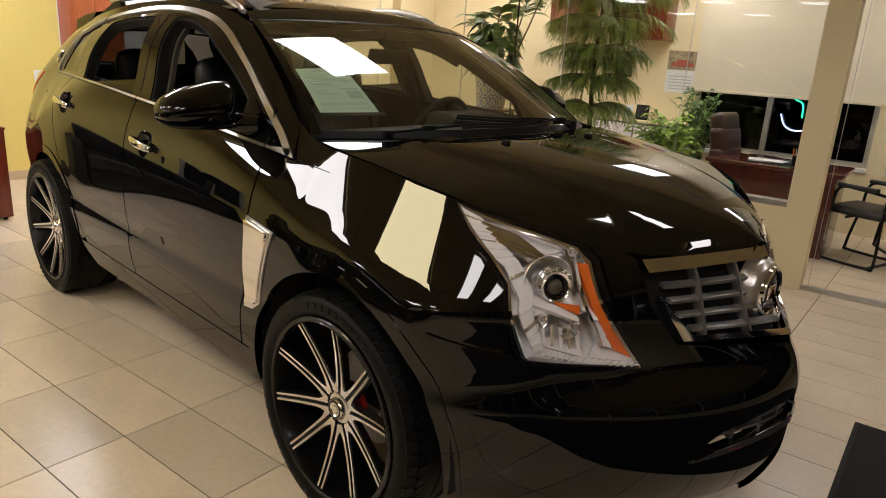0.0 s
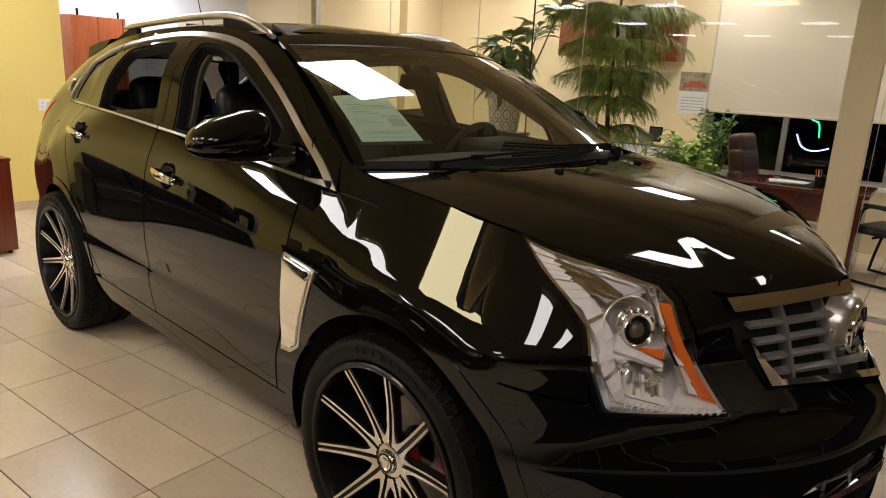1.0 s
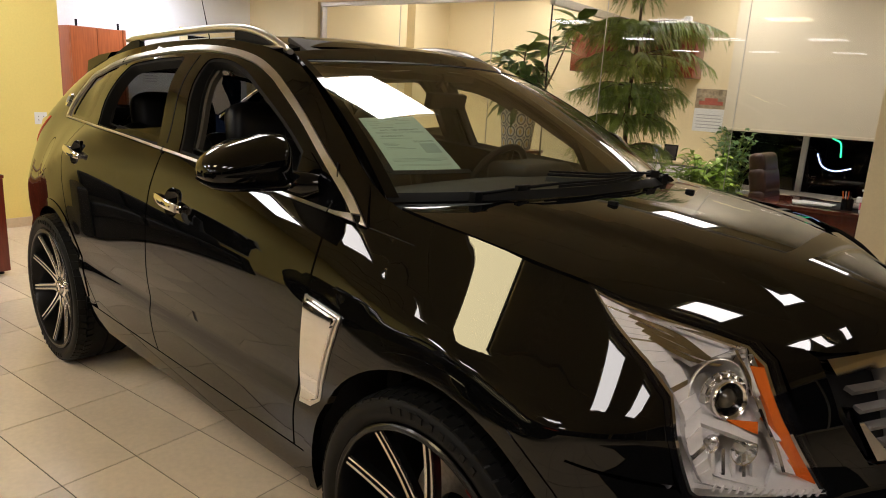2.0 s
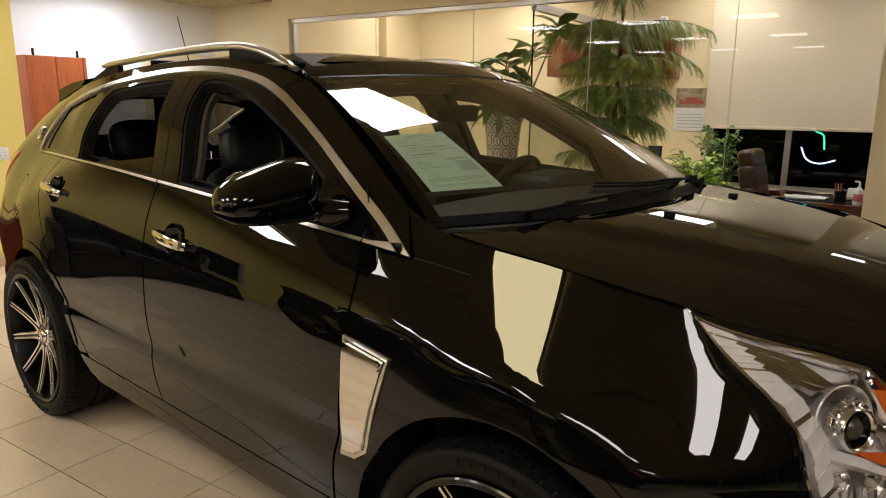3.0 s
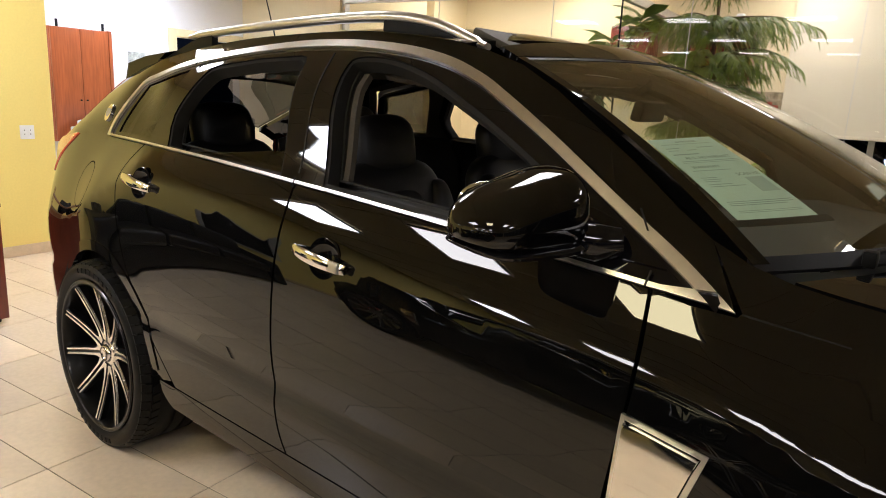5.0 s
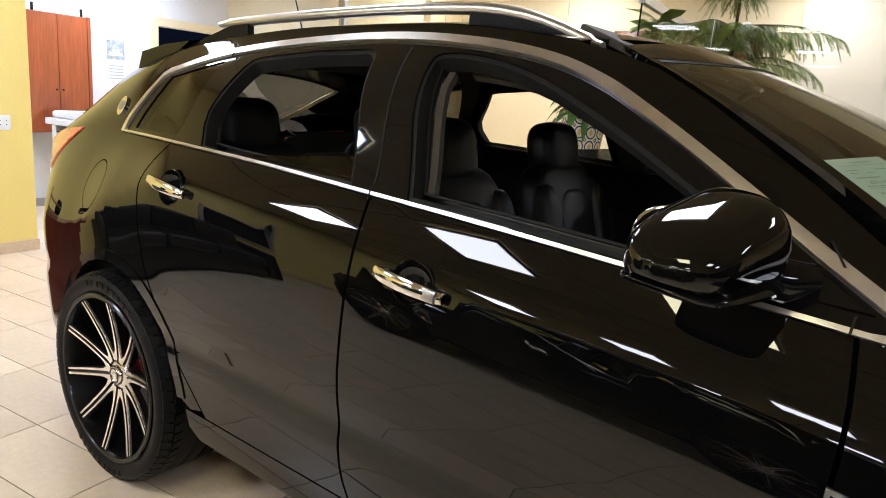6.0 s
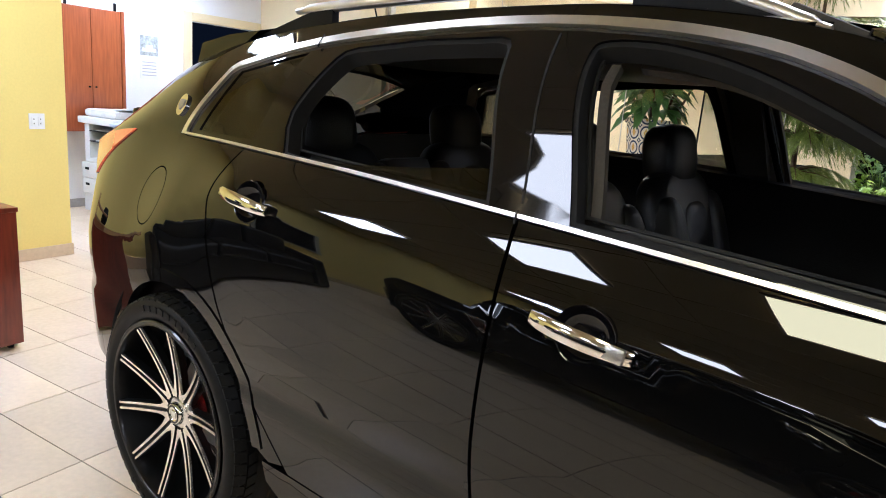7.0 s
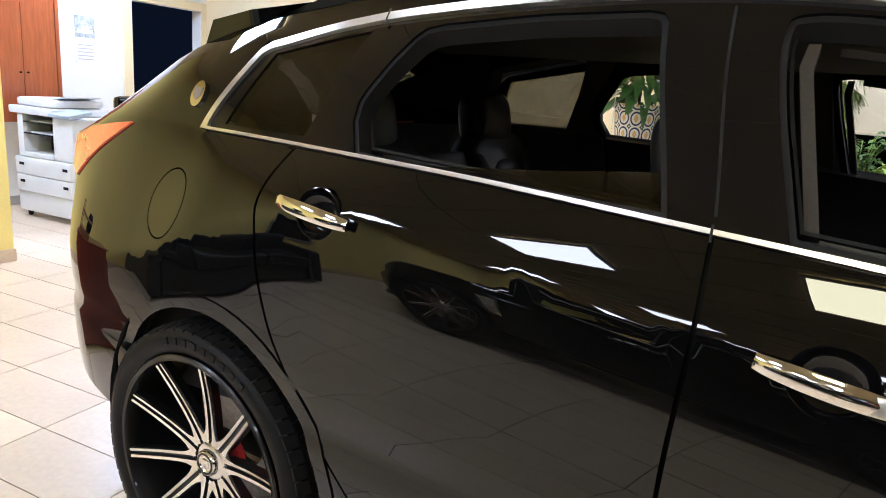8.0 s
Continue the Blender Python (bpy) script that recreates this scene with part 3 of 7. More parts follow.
def wheel(car, x, y, out):
    """A dished ten-spoke wheel with its tyre; out is -1 on the right side."""
    w = thing("wheel", "", "", pose(x, y, HUB_Z, 0, 0, 0 if out < 0 else 180))
    del_keys = [k for k in ("label", "category") if k in w]
    for k in del_keys:
        del w[k]
    w.parent = car
    R = HUB_Z
    # tyre: outer side at y = -0.10 from the rim's face
    prof = [(0.316, -0.055), (0.326, -0.090), (0.343, -0.101), (0.365, -0.102), (0.385, -0.094), (0.396, -0.078)]
    prof += [(0.3935, -0.066), (0.3935, -0.016)]
    for k in range(1, 4):
        y0 = -0.066 + k * 0.062
        prof += [(R, y0), (R, y0 + 0.044), (R - 0.008, y0 + 0.047), (R - 0.008, y0 + 0.059)]
    prof += [(R, 0.185), (0.396, 0.200), (0.385, 0.212), (0.350, 0.216), (0.312, 0.18)]
    tyre = part("tyre", lathe(prof, 96, "y", closed=True), RUBBER, w, "black low-profile tyre")
    # shoulder blocks of the tread, in two rows with open grooves between
    tread = bmesh.new()
    pitch = 2 * math.pi / 64
    for k in range(64):
        for y0, y1, r0, r1, shift, lean in ((-0.093, -0.058, R - 0.010, R, 0.0, 0.006), (-0.053, -0.020, R, R, 0.5, -0.006)):
            a0, a1 = (k + shift) * pitch + 0.008, (k + shift + 1) * pitch - 0.008
            q = []
            for rr in (-0.010, 0.0):
                for ang, yy, rad, sh in ((a0, y0, r0, 0), (a1, y0, r0, 0), (a1, y1, r1, lean), (a0, y1, r1, lean)):
                    q.append(tread.verts.new(((rad + rr) * math.sin(ang + sh / R), yy, (rad + rr) * math.cos(ang + sh / R))))
            for f4 in ((4, 5, 6, 7), (0, 1, 5, 4), (1, 2, 6, 5), (2, 3, 7, 6), (3, 0, 4, 7)):
                tread.faces.new([q[i] for i in f4])
    bmesh.ops.recalc_face_normals(tread, faces=tread.faces)
    tagged(part("tread", tread, RUBBER, w, flat=True), kind="stuff")
    # raised marks on the side wall
    mark = boxed(-0.008, 0.008, -0.1045, -0.100, -0.010, 0.010, 0.001, segs=1)
    mark_ob = part("sidewall_mark", mark, SATIN, w, m=pose(0, 0, 0.365))
    for k in list(range(-4, 5)) + list(range(26, 35)):
        again("sidewall_mark", mark_ob, w, pose(0, 0, 0, 0, k * 6 + 8, 0) @ pose(0, 0, 0.362))
    rim = part("rim", lathe([(0.318, -0.080), (0.3225, -0.084), (0.318, -0.088), (0.308, -0.086), (0.303, -0.074), (0.300, -0.03), (0.285, 0.02), (0.275, 0.16), (0.31, 0.19), (0.318, 0.19), (0.318, 0.18)], 96, "y"), WHEEL_BLACK, w, "gloss black rim barrel")
    lip = part("rim_lip", lathe([(0.3045, -0.0862), (0.3065, -0.0885), (0.3085, -0.0870), (0.3065, -0.0855)], 96, "y", closed=True), WHEEL_BLACK, w, "gloss black rim edge")
    # spokes: black body with two bright edges and a sunk middle

    def spine(r):
        s = (r - 0.05) / 0.255
        return -0.032 - 0.048 * s ** 1.55

    body, edge_a = bmesh.new(), bmesh.new()
    n = 12
    rows = []
    for i in range(n + 1):
        r = 0.055 + (0.302 - 0.055) * i / n
        hw = 0.0175 - 0.0030 * (i / n)
        y0 = spine(r)
        rows.append([(-hw, y0 + 0.03, r), (-hw, y0 + 0.002, r), (-hw * 0.42, y0 + 0.001, r), (-hw * 0.38, y0 + 0.007, r), (hw * 0.38, y0 + 0.007, r), (hw * 0.42, y0 + 0.001, r), (hw, y0 + 0.002, r), (hw, y0 + 0.03, r)])
    vs = [[body.verts.new(p) for p in row] for row in rows]
    for a, b in zip(vs, vs[1:]):
        for k in range(7):
            body.faces.new((a[k], a[k + 1], b[k + 1], b[k]))
    bmesh.ops.recalc_face_normals(body, faces=body.faces)
    for sgn in (-1, 1):
        strips = []
        for i in range(n + 1):
            r = 0.055 + (0.300 - 0.055) * i / n
            hw = 0.0175 - 0.0030 * (i / n)
            web = max(0, 1 - (r - 0.055) / 0.055) ** 1.6 * 0.020
            y0 = spine(r)
            strips.append([edge_a.verts.new(q) for q in ((sgn * hw * 0.40, y0 - 0.0005, r), (sgn * (hw * 0.94 + web), y0 - 0.0015, r), (sgn * (hw * 1.04 + web), y0 + 0.006, r))])
        for a, b in zip(strips, strips[1:]):
            for k in range(2):
                edge_a.faces.new((a[k], a[k + 1], b[k + 1], b[k]))
    bmesh.ops.recalc_face_normals(edge_a, faces=edge_a.faces)
    spoke = part("spoke", body, WHEEL_BLACK, w, "gloss black spoke with machined edges", m=pose(0, 0, 0, 0, 6, 0))
    edge = part("spoke_edge", edge_a, MACHINED, w, m=pose(0, 0, 0, 0, 6, 0))
    for k in range(1, 10):
        s = again("spoke", spoke, w, pose(0, 0, 0, 0, 6 + 36 * k, 0))
        s["label"] = "gloss black spoke with machined edges"
        again("spoke_edge", edge, w, pose(0, 0, 0, 0, 6 + 36 * k, 0))
    hub = part("hub", lathe([(0.0, -0.004), (0.03, -0.004), (0.045, -0.002), (0.060, 0.004), (0.075, 0.014), (0.078, 0.06), (0.0, 0.06)], 60, "y"), MACHINED, w, "machined hub face")
    part("centre_cap", lathe([(0.0, -0.014), (0.021, -0.014), (0.024, -0.017), (0.033, -0.017), (0.037, -0.012), (0.039, 0.0), (0.0, 0.0)], 40, "y"), CHROME, w, "chrome centre cap with dark ring")
    part("cap_ring", lathe([(0.0245, -0.0150), (0.025, -0.0176), (0.0315, -0.0178), (0.032, -0.0155)], 40, "y", closed=True), GLOSS, w)
    part("cap_shield", boxed(-0.013, 0.013, -0.0175, -0.013, -0.012, 0.012, 0.004), CHROME, w)
    for o in list(w.children):
        if o.name.split(".")[0] in ("hub", "centre_cap", "cap_ring", "cap_shield"):
            o.matrix_basis = Matrix.Translation((0, -0.030, 0)) @ o.matrix_basis
        if o.name.split(".")[0] in ("rim", "rim_lip", "spoke", "spoke_edge", "hub", "centre_cap", "cap_ring", "cap_shield"):
            o.matrix_basis = Matrix.Translation((0, -0.013, 0)) @ Matrix.Diagonal((1.004, 1, 1.004, 1)) @ o.matrix_basis
    part("brake_disc", lathe([(0.07, 0.085), (0.165, 0.085), (0.168, 0.088), (0.168, 0.112), (0.165, 0.115), (0.07, 0.115)], 60, "y", closed=True), ROTOR, w, "steel brake disc")
    cal = bmesh.new()
    for k in range(7):
        a0 = radians(-38 + k * 9 - 12)
        box(cal, -0.022, 0.022, 0.050, 0.115, 0.125, 0.192, 0.008, m=pose(0, 0, 0, 0, math.degrees(a0) + 80, 0))
    part("brake_caliper", cal, CALIPER, w, "red brake caliper")
    return w


def pocket(x, z):
    """The hole in a door skin behind its handle."""
    return [(x + 0.118 + 0.060 * math.cos(a), z - 0.014 + 0.055 * math.sin(a)) for a in [2 * math.pi * i / 28 for i in range(28)]]


def pillow(bm, sx, sy, sz, m, p=0.55):
    """A soft block: half sizes sx, sy, sz."""
    r = bmesh.ops.create_uvsphere(bm, u_segments=24, v_segments=16, radius=1)
    for v in r["verts"]:
        v.co = m @ Vector([h * abs(c) ** p * (1 if c > 0 else -1) for h, c in zip((sx, sy, sz), v.co)])
    return bm


def handle(car, door, x, z, mirror):
    """A chrome pull handle over a dark bowl."""
    f = -1 if mirror else 1
    dx, dz = 0.205, -0.024
    cx, cz = x + 0.115, z - 0.014
    y = -flank(cx, cz)
    tilt = math.degrees(math.atan2(-dz, dx))
    slope = math.degrees(math.atan2(flank(cx, cz - 0.03) - flank(cx, cz + 0.03), 0.06))
    yaw = math.degrees(math.atan2(flank(cx - 0.1, cz) - flank(cx + 0.1, cz), 0.2))
    base = pose(cx, y, cz, -slope * 0.6, tilt, yaw)
    if mirror:
        base = Matrix.Diagonal((1, -1, 1, 1)) @ base
    bowl = lathe([(0.0, 0.030), (0.03, 0.029), (0.046, 0.022), (0.056, 0.009), (0.060, -0.0015), (0.0620, -0.0025), (0.064, 0.0008)], 40, "y", m=base @ pose(0.003, 0, 0) @ Matrix.Diagonal((1.0, 1, 0.92, 1)))
    part("handle_bowl", bowl, GLOSS, door, "dark recess behind the handle")
    bm = bmesh.new()
    n = 14
    rings = []
    for i in range(n + 1):
        s = i / n
        px = -0.105 + 0.21 * s
        h = 0.0185 * (0.60 + 0.40 * math.sin(math.pi * min(1, max(0, s * 0.94 + 0.03))) ** 0.5)
        py = -0.016 - 0.020 * math.sin(math.pi * s) ** 0.6
        th = 0.010
        ring = []
        for k in range(10):
            a = 2 * math.pi * k / 10
            ring.append(bm.verts.new(base @ Vector((px, py - th * math.cos(a) * 0.7, h * math.sin(a)))))
        rings.append(ring)
    for a, b in zip(rings, rings[1:]):
        for k in range(10):
            bm.faces.new((a[k], a[(k + 1) % 10], b[(k + 1) % 10], b[k]))
    bm.faces.new(rings[0])
    bm.faces.new(rings[-1])
    for px in (-0.094, 0.094):
        box(bm, px - 0.011, px + 0.011, -0.024, 0.012, -0.010, 0.010, 0.003, m=base)
    bmesh.ops.recalc_face_normals(bm, faces=bm.faces)
    hd = part("door_handle", bm, CHROME, door, "chrome pull handle")
    if x > -2:
        part("key_cap", boxed(0.052, 0.094, -0.0375, -0.02, -0.0145, 0.0145, 0.005, m=base), BRUSHED, door)


def seat(car, x, y, bench=False):
    w = 0.27
    s = part("front_seat" if not bench else "rear_seat", boxed(x - 0.27, x + 0.30, y - w, y + w, 0.50, 0.76, 0.07, segs=4), LEATHER, car, "black leather seat")
    back = bmesh.new()
    m = pose(x - 0.24, y, 0.70, 0, -16, 0)
    pillow(back, 0.075, w, 0.32, m @ pose(-0.01, 0, 0.30), 0.5)
    for y0 in (-w + 0.06, w - 0.06):
        part("side_bolster", pillow(bmesh.new(), 0.06, 0.06, 0.26, m @ pose(0.035, y0, 0.27), 0.6), LEATHER, s)
    part("back_panel", pillow(bmesh.new(), 0.03, 0.13, 0.20, m @ pose(0.05, 0, 0.30), 0.6), LEATHER, s)
    b = part("seat_back", back, LEATHER, s)
    head = bmesh.new()
    mh = m @ pose(-0.005, 0, 0.665, 0, 6, 0)
    pillow(head, 0.070, 0.145, 0.118, mh, 0.6)
    part("headrest", head, LEATHER, s, "black leather headrest")
    for d in (-0.06, 0.06):
        part("headrest_post", tube([m @ Vector((0, d, 0.56)), m @ Vector((0, d, 0.66))], 0.006, 8), CHROME, s)
    return s


def build_car(label, m, open_windows=True):
    car = thing("car", label, "car", Matrix())
    hood_outline = []
    for i in range(25):
        y = -0.825 + 1.65 * i / 24
        hood_outline.append((-0.035 - 0.25 * (abs(y) / 0.825) ** 2.3, y))
    hood_outline = hood_outline[::-1]
    xs = [-0.28, -0.1, 0.1, 0.25, 0.333, 0.42, 0.5, 0.6, 0.68, 0.735, 0.78]
    right = [(x, -hood_edge(x)[0] + 0.004) for x in xs]
    front = [(0.80, -0.36), (0.855, -0.22), (0.905, -0.06)]
    rim = right + front
    hood_outline = rim + [(x, -y) for x, y in rim[::-1]] + hood_outline[1:-1]
    hd = shell("hood", ccw(hood_outline), hood, PAINT, car, 0.025, 0.04, label="black gloss hood")
    for y in (-0.27, 0.27):
        p = Vector(hood(0.058, y))
        part("washer_nozzle", boxed(-0.014, 0.014, -0.011, 0.011, -0.004, 0.011, 0.004, m=Matrix.Translation(p)), SATIN, hd, "small black washer nozzle")
    # scuttle under the wipers
    cowl = [(-0.025 - 0.25 * (abs(y) / 0.825) ** 2.3, y) for y in [-0.815 + 1.63 * i / 20 for i in range(21)]]
    back = [(-0.11 - 0.27 * (abs(y) / 0.825) ** 2.3, y) for y in [0.815 - 1.63 * i / 20 for i in range(21)]]
    shell("scuttle", ccw(cowl + back), lambda x, y: (x, y, hood(x, y)[2] - 0.022), SATIN, car, 0.02, 0.05, label="black plastic scuttle panel")
    shell("roof", ccw([(x, -EDGE_Y(x)) for x in [-3.30 + 0.1 * i for i in range(22)]] + [(-1.10, -0.3), (-1.085, 0), (-1.10, 0.3)] + [(x, EDGE_Y(x)) for x in [-1.20 - 0.1 * i for i in range(22)]]), roof, PAINT, car, 0.02, 0.06, label="black roof")
    part("headliner", boxed(-3.1, -1.25, -0.54, 0.54, 1.60, 1.63, 0.01), LINING, car, "dark roof lining")
    shell("rear_window", ccw([(x, -EDGE_Y(x) + 0.02) for x in (-3.84, -3.6, -3.22)] + [(x, EDGE_Y(x) - 0.02) for x in (-3.22, -3.6, -3.84)]), lambda x, y: (x, y, roof(x, y)[2] - 0.012), PRIVACY, car, 0.004, 0.08, label="dark tinted rear window")
    part("tailgate", boxed(-3.90, -3.86, -0.53, 0.53, 0.42, 1.33, 0.03), PAINT, car, "black tailgate")
    # spoiler over the rear window
    sp = bmesh.new()
    rows = []
    for i in range(17):
        y = -0.605 + 1.21 * i / 16
        e = abs(y) / 0.605
        z = 1.0 - 0.050 * e ** 3
        rows.append([sp.verts.new(q) for q in ((-2.88, y, z + 0.705), (-3.05, y, z + 0.690), (-3.24 + 0.02 * e * e, y, z + 0.658), (-3.29 + 0.02 * e * e, y * 0.99, z + 0.568), (-3.10, y * 0.98, z + 0.600))])
    for a, b in zip(rows, rows[1:]):
        for k in range(4):
            sp.faces.new((a[k], a[k + 1], b[k + 1], b[k]))
    sp.faces.new(rows[0])
    sp.faces.new(rows[-1])
    bmesh.ops.recalc_face_normals(sp, faces=sp.faces)
    part("roof_spoiler", sp, PAINT, car, "black roof spoiler lip")

    def glass_top(u):
        """Where the glass ends under the roof's front edge."""
        return 0.885 + 0.06 * abs(u) ** 3

    glass_poly = [(-0.985 + 1.97 * i / 16, 0.02) for i in range(17)] + [(0.985 - 1.97 * i / 16, glass_top(0.985 - 1.97 * i / 16)) for i in range(17)]
    ws = shell("windscreen", ccw(glass_poly), screen, SCREEN, car, 0, 0.05, label="clear windscreen")
    ws.visible_shadow = False
    for nm, p0, p1 in (("screen_edge", -1.0, -0.965), ("screen_edge", 0.965, 1.0)):
        shell(nm, ccw([(p0, 0.0), (p1, 0.0), (p1, 1.0), (p0, 1.0)]), screen, PAINT, car, 0.06, 0.04, lift=0.003)
    across = [-1 + 2 * i / 20 for i in range(21)]
    shell("screen_header", ccw([(u, glass_top(u) + 0.006) for u in across] + [(1, 1.03), (-1, 1.03)]), lambda u, v: (screen(u, v)[0], screen(u, v)[1], screen(u, v)[2] + 0.005 * smooth(0.89, 1.03, v)), PAINT, car, 0.012, 0.03, lift=0.002, label="black painted roof front edge")
    shell("header_seal", ccw([(u, glass_top(u) - 0.012) for u in across] + [(u, glass_top(u) + 0.008) for u in across[::-1]]), screen, SATIN, car, 0.008, 0.05, lift=0.001)
    shell("screen_foot", ccw([(-1, -0.02), (1, -0.02), (1, 0.022), (-1, 0.022)]), screen, SATIN, car, 0.01, 0.05, lift=0.002)
    # wipers lying along the foot of the glass
    for u0, u1, v0, v1 in ((-0.745, 0.28, -0.01, 0.045), (0.45, -0.38, 0.0, 0.085)):
        pts = []
        for i in range(13):
            s = i / 12
            p = Vector(screen(u0 + (u1 - u0) * s, v0 + (v1 - v0) * s))
            pts.append(p + Vector((0.010, 0, 0.016 + 0.012 * math.sin(math.pi * min(1, s * 1.6)))))
        wp = part("wiper_arm", tube(pts, [0.0055 - 0.0025 * i / 12 for i in range(13)], 8), SATIN, car, "black wiper arm")
        part("wiper_blade", tube([q + Vector((-0.004, 0, -0.010)) for q in pts[4:]], 0.005, 6), RUBBER, wp)
        d = (pts[1] - pts[0]).normalized()
        part("wiper_pivot", boxed(-0.018, 0.018, -0.013, 0.013, -0.025, 0.009, 0.006, m=Matrix.Translation(pts[0]) @ pose(0, 0, 0, 0, 0, 90)), SATIN, wp)
        part("arm_bend", boxed(-0.03, 0.03, -0.009, 0.009, -0.008, 0.010, 0.004, m=Matrix.Translation(pts[2]) @ pose(0, 0, 0, 0, 0, 90)), SATIN, wp)
    # warranty sheet held inside the glass
    sheet = thing("warranty_sheet", "", "")
    for k in ("label", "category"):
        if k in sheet:
            del sheet[k]
    sheet.parent = car

    def on_sheet(s, t):
        return screen(-0.935 + 0.232 * s - 0.008 * t, 0.135 + 0.318 * t)
    pg = shell("paper", [(0, 0), (1, 0), (1, 1), (0, 1)], on_sheet, PAPER, sheet, 0.001, 0.08, lift=-0.006, label="pale green printed warranty sheet")
    shell("holder_strip", [(-0.12, -0.05), (1.12, -0.05), (1.12, 0.015), (-0.12, 0.015)], on_sheet, SATIN, sheet, 0.002, 0.08, lift=-0.004)

    def line(s0, s1, t0, t1, mat=INK):
        shell("print_line", [(s0, t0), (s1, t0), (s1, t1), (s0, t1)], on_sheet, mat, sheet, 0, 0.2, lift=-0.0052)
    GREY_INK = material("grey_ink", (0.22, 0.30, 0.27), 0.8)
    for s0, s1, t0, h in ((0.10, 0.86, 0.915, 0.004), (0.10, 0.28, 0.862, 0.007), (0.55, 0.82, 0.862, 0.007), (0.10, 0.24, 0.832, 0.006), (0.36, 0.5, 0.832, 0.006), (0.10, 0.46, 0.778, 0.010),
                          (0.10, 0.92, 0.690, 0.006), (0.10, 0.92, 0.672, 0.004), (0.10, 0.62, 0.570, 0.006), (0.10, 0.30, 0.485, 0.006), (0.10, 0.34, 0.462, 0.006), (0.10, 0.30, 0.440, 0.006), (0.10, 0.40, 0.405, 0.006),
                          (0.10, 0.55, 0.38, 0.006), (0.08, 0.92, 0.205, 0.006), (0.08, 0.92, 0.185, 0.006), (0.08, 0.80, 0.165, 0.006), (0.10, 0.9, 0.105, 0.004), (0.10, 0.9, 0.088, 0.004)):
        line(s0, s1, t0, t0 + h, GREY_INK)
    line(0.66, 0.93, 0.30, 0.47, material("pale_ink", (0.36, 0.46, 0.40), 0.8))

    def words(text, s, t, height, wide):
        cu = bpy.data.curves.new("words", "FONT")
        cu.body = text
        cu.size = 1.0
        tmp = new("words", cu)
        me = bpy.data.meshes.new_from_object(tmp.evaluated_get(bpy.context.evaluated_depsgraph_get()))
        bpy.data.objects.remove(tmp)
        x1 = max(v.co.x for v in me.vertices)
        for v in me.vertices:
            p = on_sheet(s + v.co.x / x1 * wide, t + v.co.y * height)
            n = Vector((0.5, 0, 0.86))
            v.co = Vector(p) - n * 0.0045
        me.materials.append(INK)
        o = new("printed_words", me)
        o.parent = sheet
    words("BUYERS GUIDE", 0.34, 0.935, 0.028, 0.32)
    words("AS IS - NO WARRANTY", 0.20, 0.715, 0.045, 0.66)
    words("WARRANTY", 0.14, 0.60, 0.042, 0.38)
    words("SCAN ME", 0.60, 0.490, 0.045, 0.34)

    for mirror in (False, True):
        f = -1 if mirror else 1
        surf = side
        kw = dict(mirror=mirror)
        # fender
        edge_top = [(x, EDGE_Z(x) - 0.002) for x in (-0.44, -0.36, -0.28, -0.2, -0.1, 0.0, 0.1)] + [(0.18, 1.176), (0.26, 1.166), (0.325, 1.157)]
        arch = arc(0, HUB_Z, ARCH_F, 42, 186, 26)
        poly = [(x + 0.0045, z) for x, z in DOOR_LINE] + [(-0.44, 1.172), (-0.352, 1.168), (-0.345, 1.176)] + edge_top + [(x + 0.55 * swell(x, z), z + 0.37 * swell(x, z)) for x, z in ((0.40, 1.085), (0.47, 1.022), (0.528, 0.962), (0.560, 0.90))] + [(0.585, 0.785), (0.51, 0.80), (0.405, 0.818)] + arch + [(-0.478, 0.445)]
        fd = shell("fender", ccw(poly), surf, PAINT, car, 0.03, 0.02, label="black front fender", **kw)
        shell("arch_lip", ccw(arc(0, HUB_Z, ARCH_F + 0.032, -16, 190, 36) + arc(0, HUB_Z, ARCH_F - 0.012, 190, -16, 36)), surf, PAINT, fd, 0.03, 0.02, lift=0.003, **kw)
        shell("fender_seam", ccw([(-0.345, 1.1725), (-0.17, 1.1555), (-0.17, 1.1575), (-0.345, 1.1755)]), surf, SATIN, fd, 0.002, 0.02, lift=0.001, **kw)
        # chrome vent
        vent = ccw([(-0.498, 0.945), (-0.352, 0.922), (-0.362, 0.895), (-0.437, 0.650), (-0.470, 0.632), (-0.512, 0.628)])
        vt = shell("fender_vent", vent, surf, CHROME, fd, 0.02, 0.02, lift=0.014, label="chrome fender vent", **kw)
        shell("vent_bezel", ccw([(-0.508, 0.957), (-0.338, 0.932), (-0.350, 0.89), (-0.425, 0.645), (-0.465, 0.616), (-0.522, 0.612)]), surf, BRUSHED, fd, 0.012, 0.02, lift=0.005, holes=[ccw(offset(vent, -0.002))], **kw)
        shell("vent_hook", ccw([(-0.494, 0.945), (-0.352, 0.922), (-0.360, 0.897), (-0.488, 0.912)]), surf, CHROME, fd, 0.012, 0.015, lift=0.022, **kw)
        # doors
        fpoly = [(x - 0.0045, z) for x, z in DOOR_LINE] + [(x, BELT_Z(x) - 0.003) for x in [-0.56 - 0.1 * i for i in range(11)]] + [(x + 0.0045, min(z, BELT_Z(x) - 0.003)) for x, z in MID_LINE[::-1]]
        d1 = shell("front_door", ccw(fpoly), surf, PAINT, car, 0.03, 0.035, label="black front door with its window down", holes=[pocket(-1.52, 1.100)], **kw)
        handle(car, d1, -1.52, 1.100, mirror)
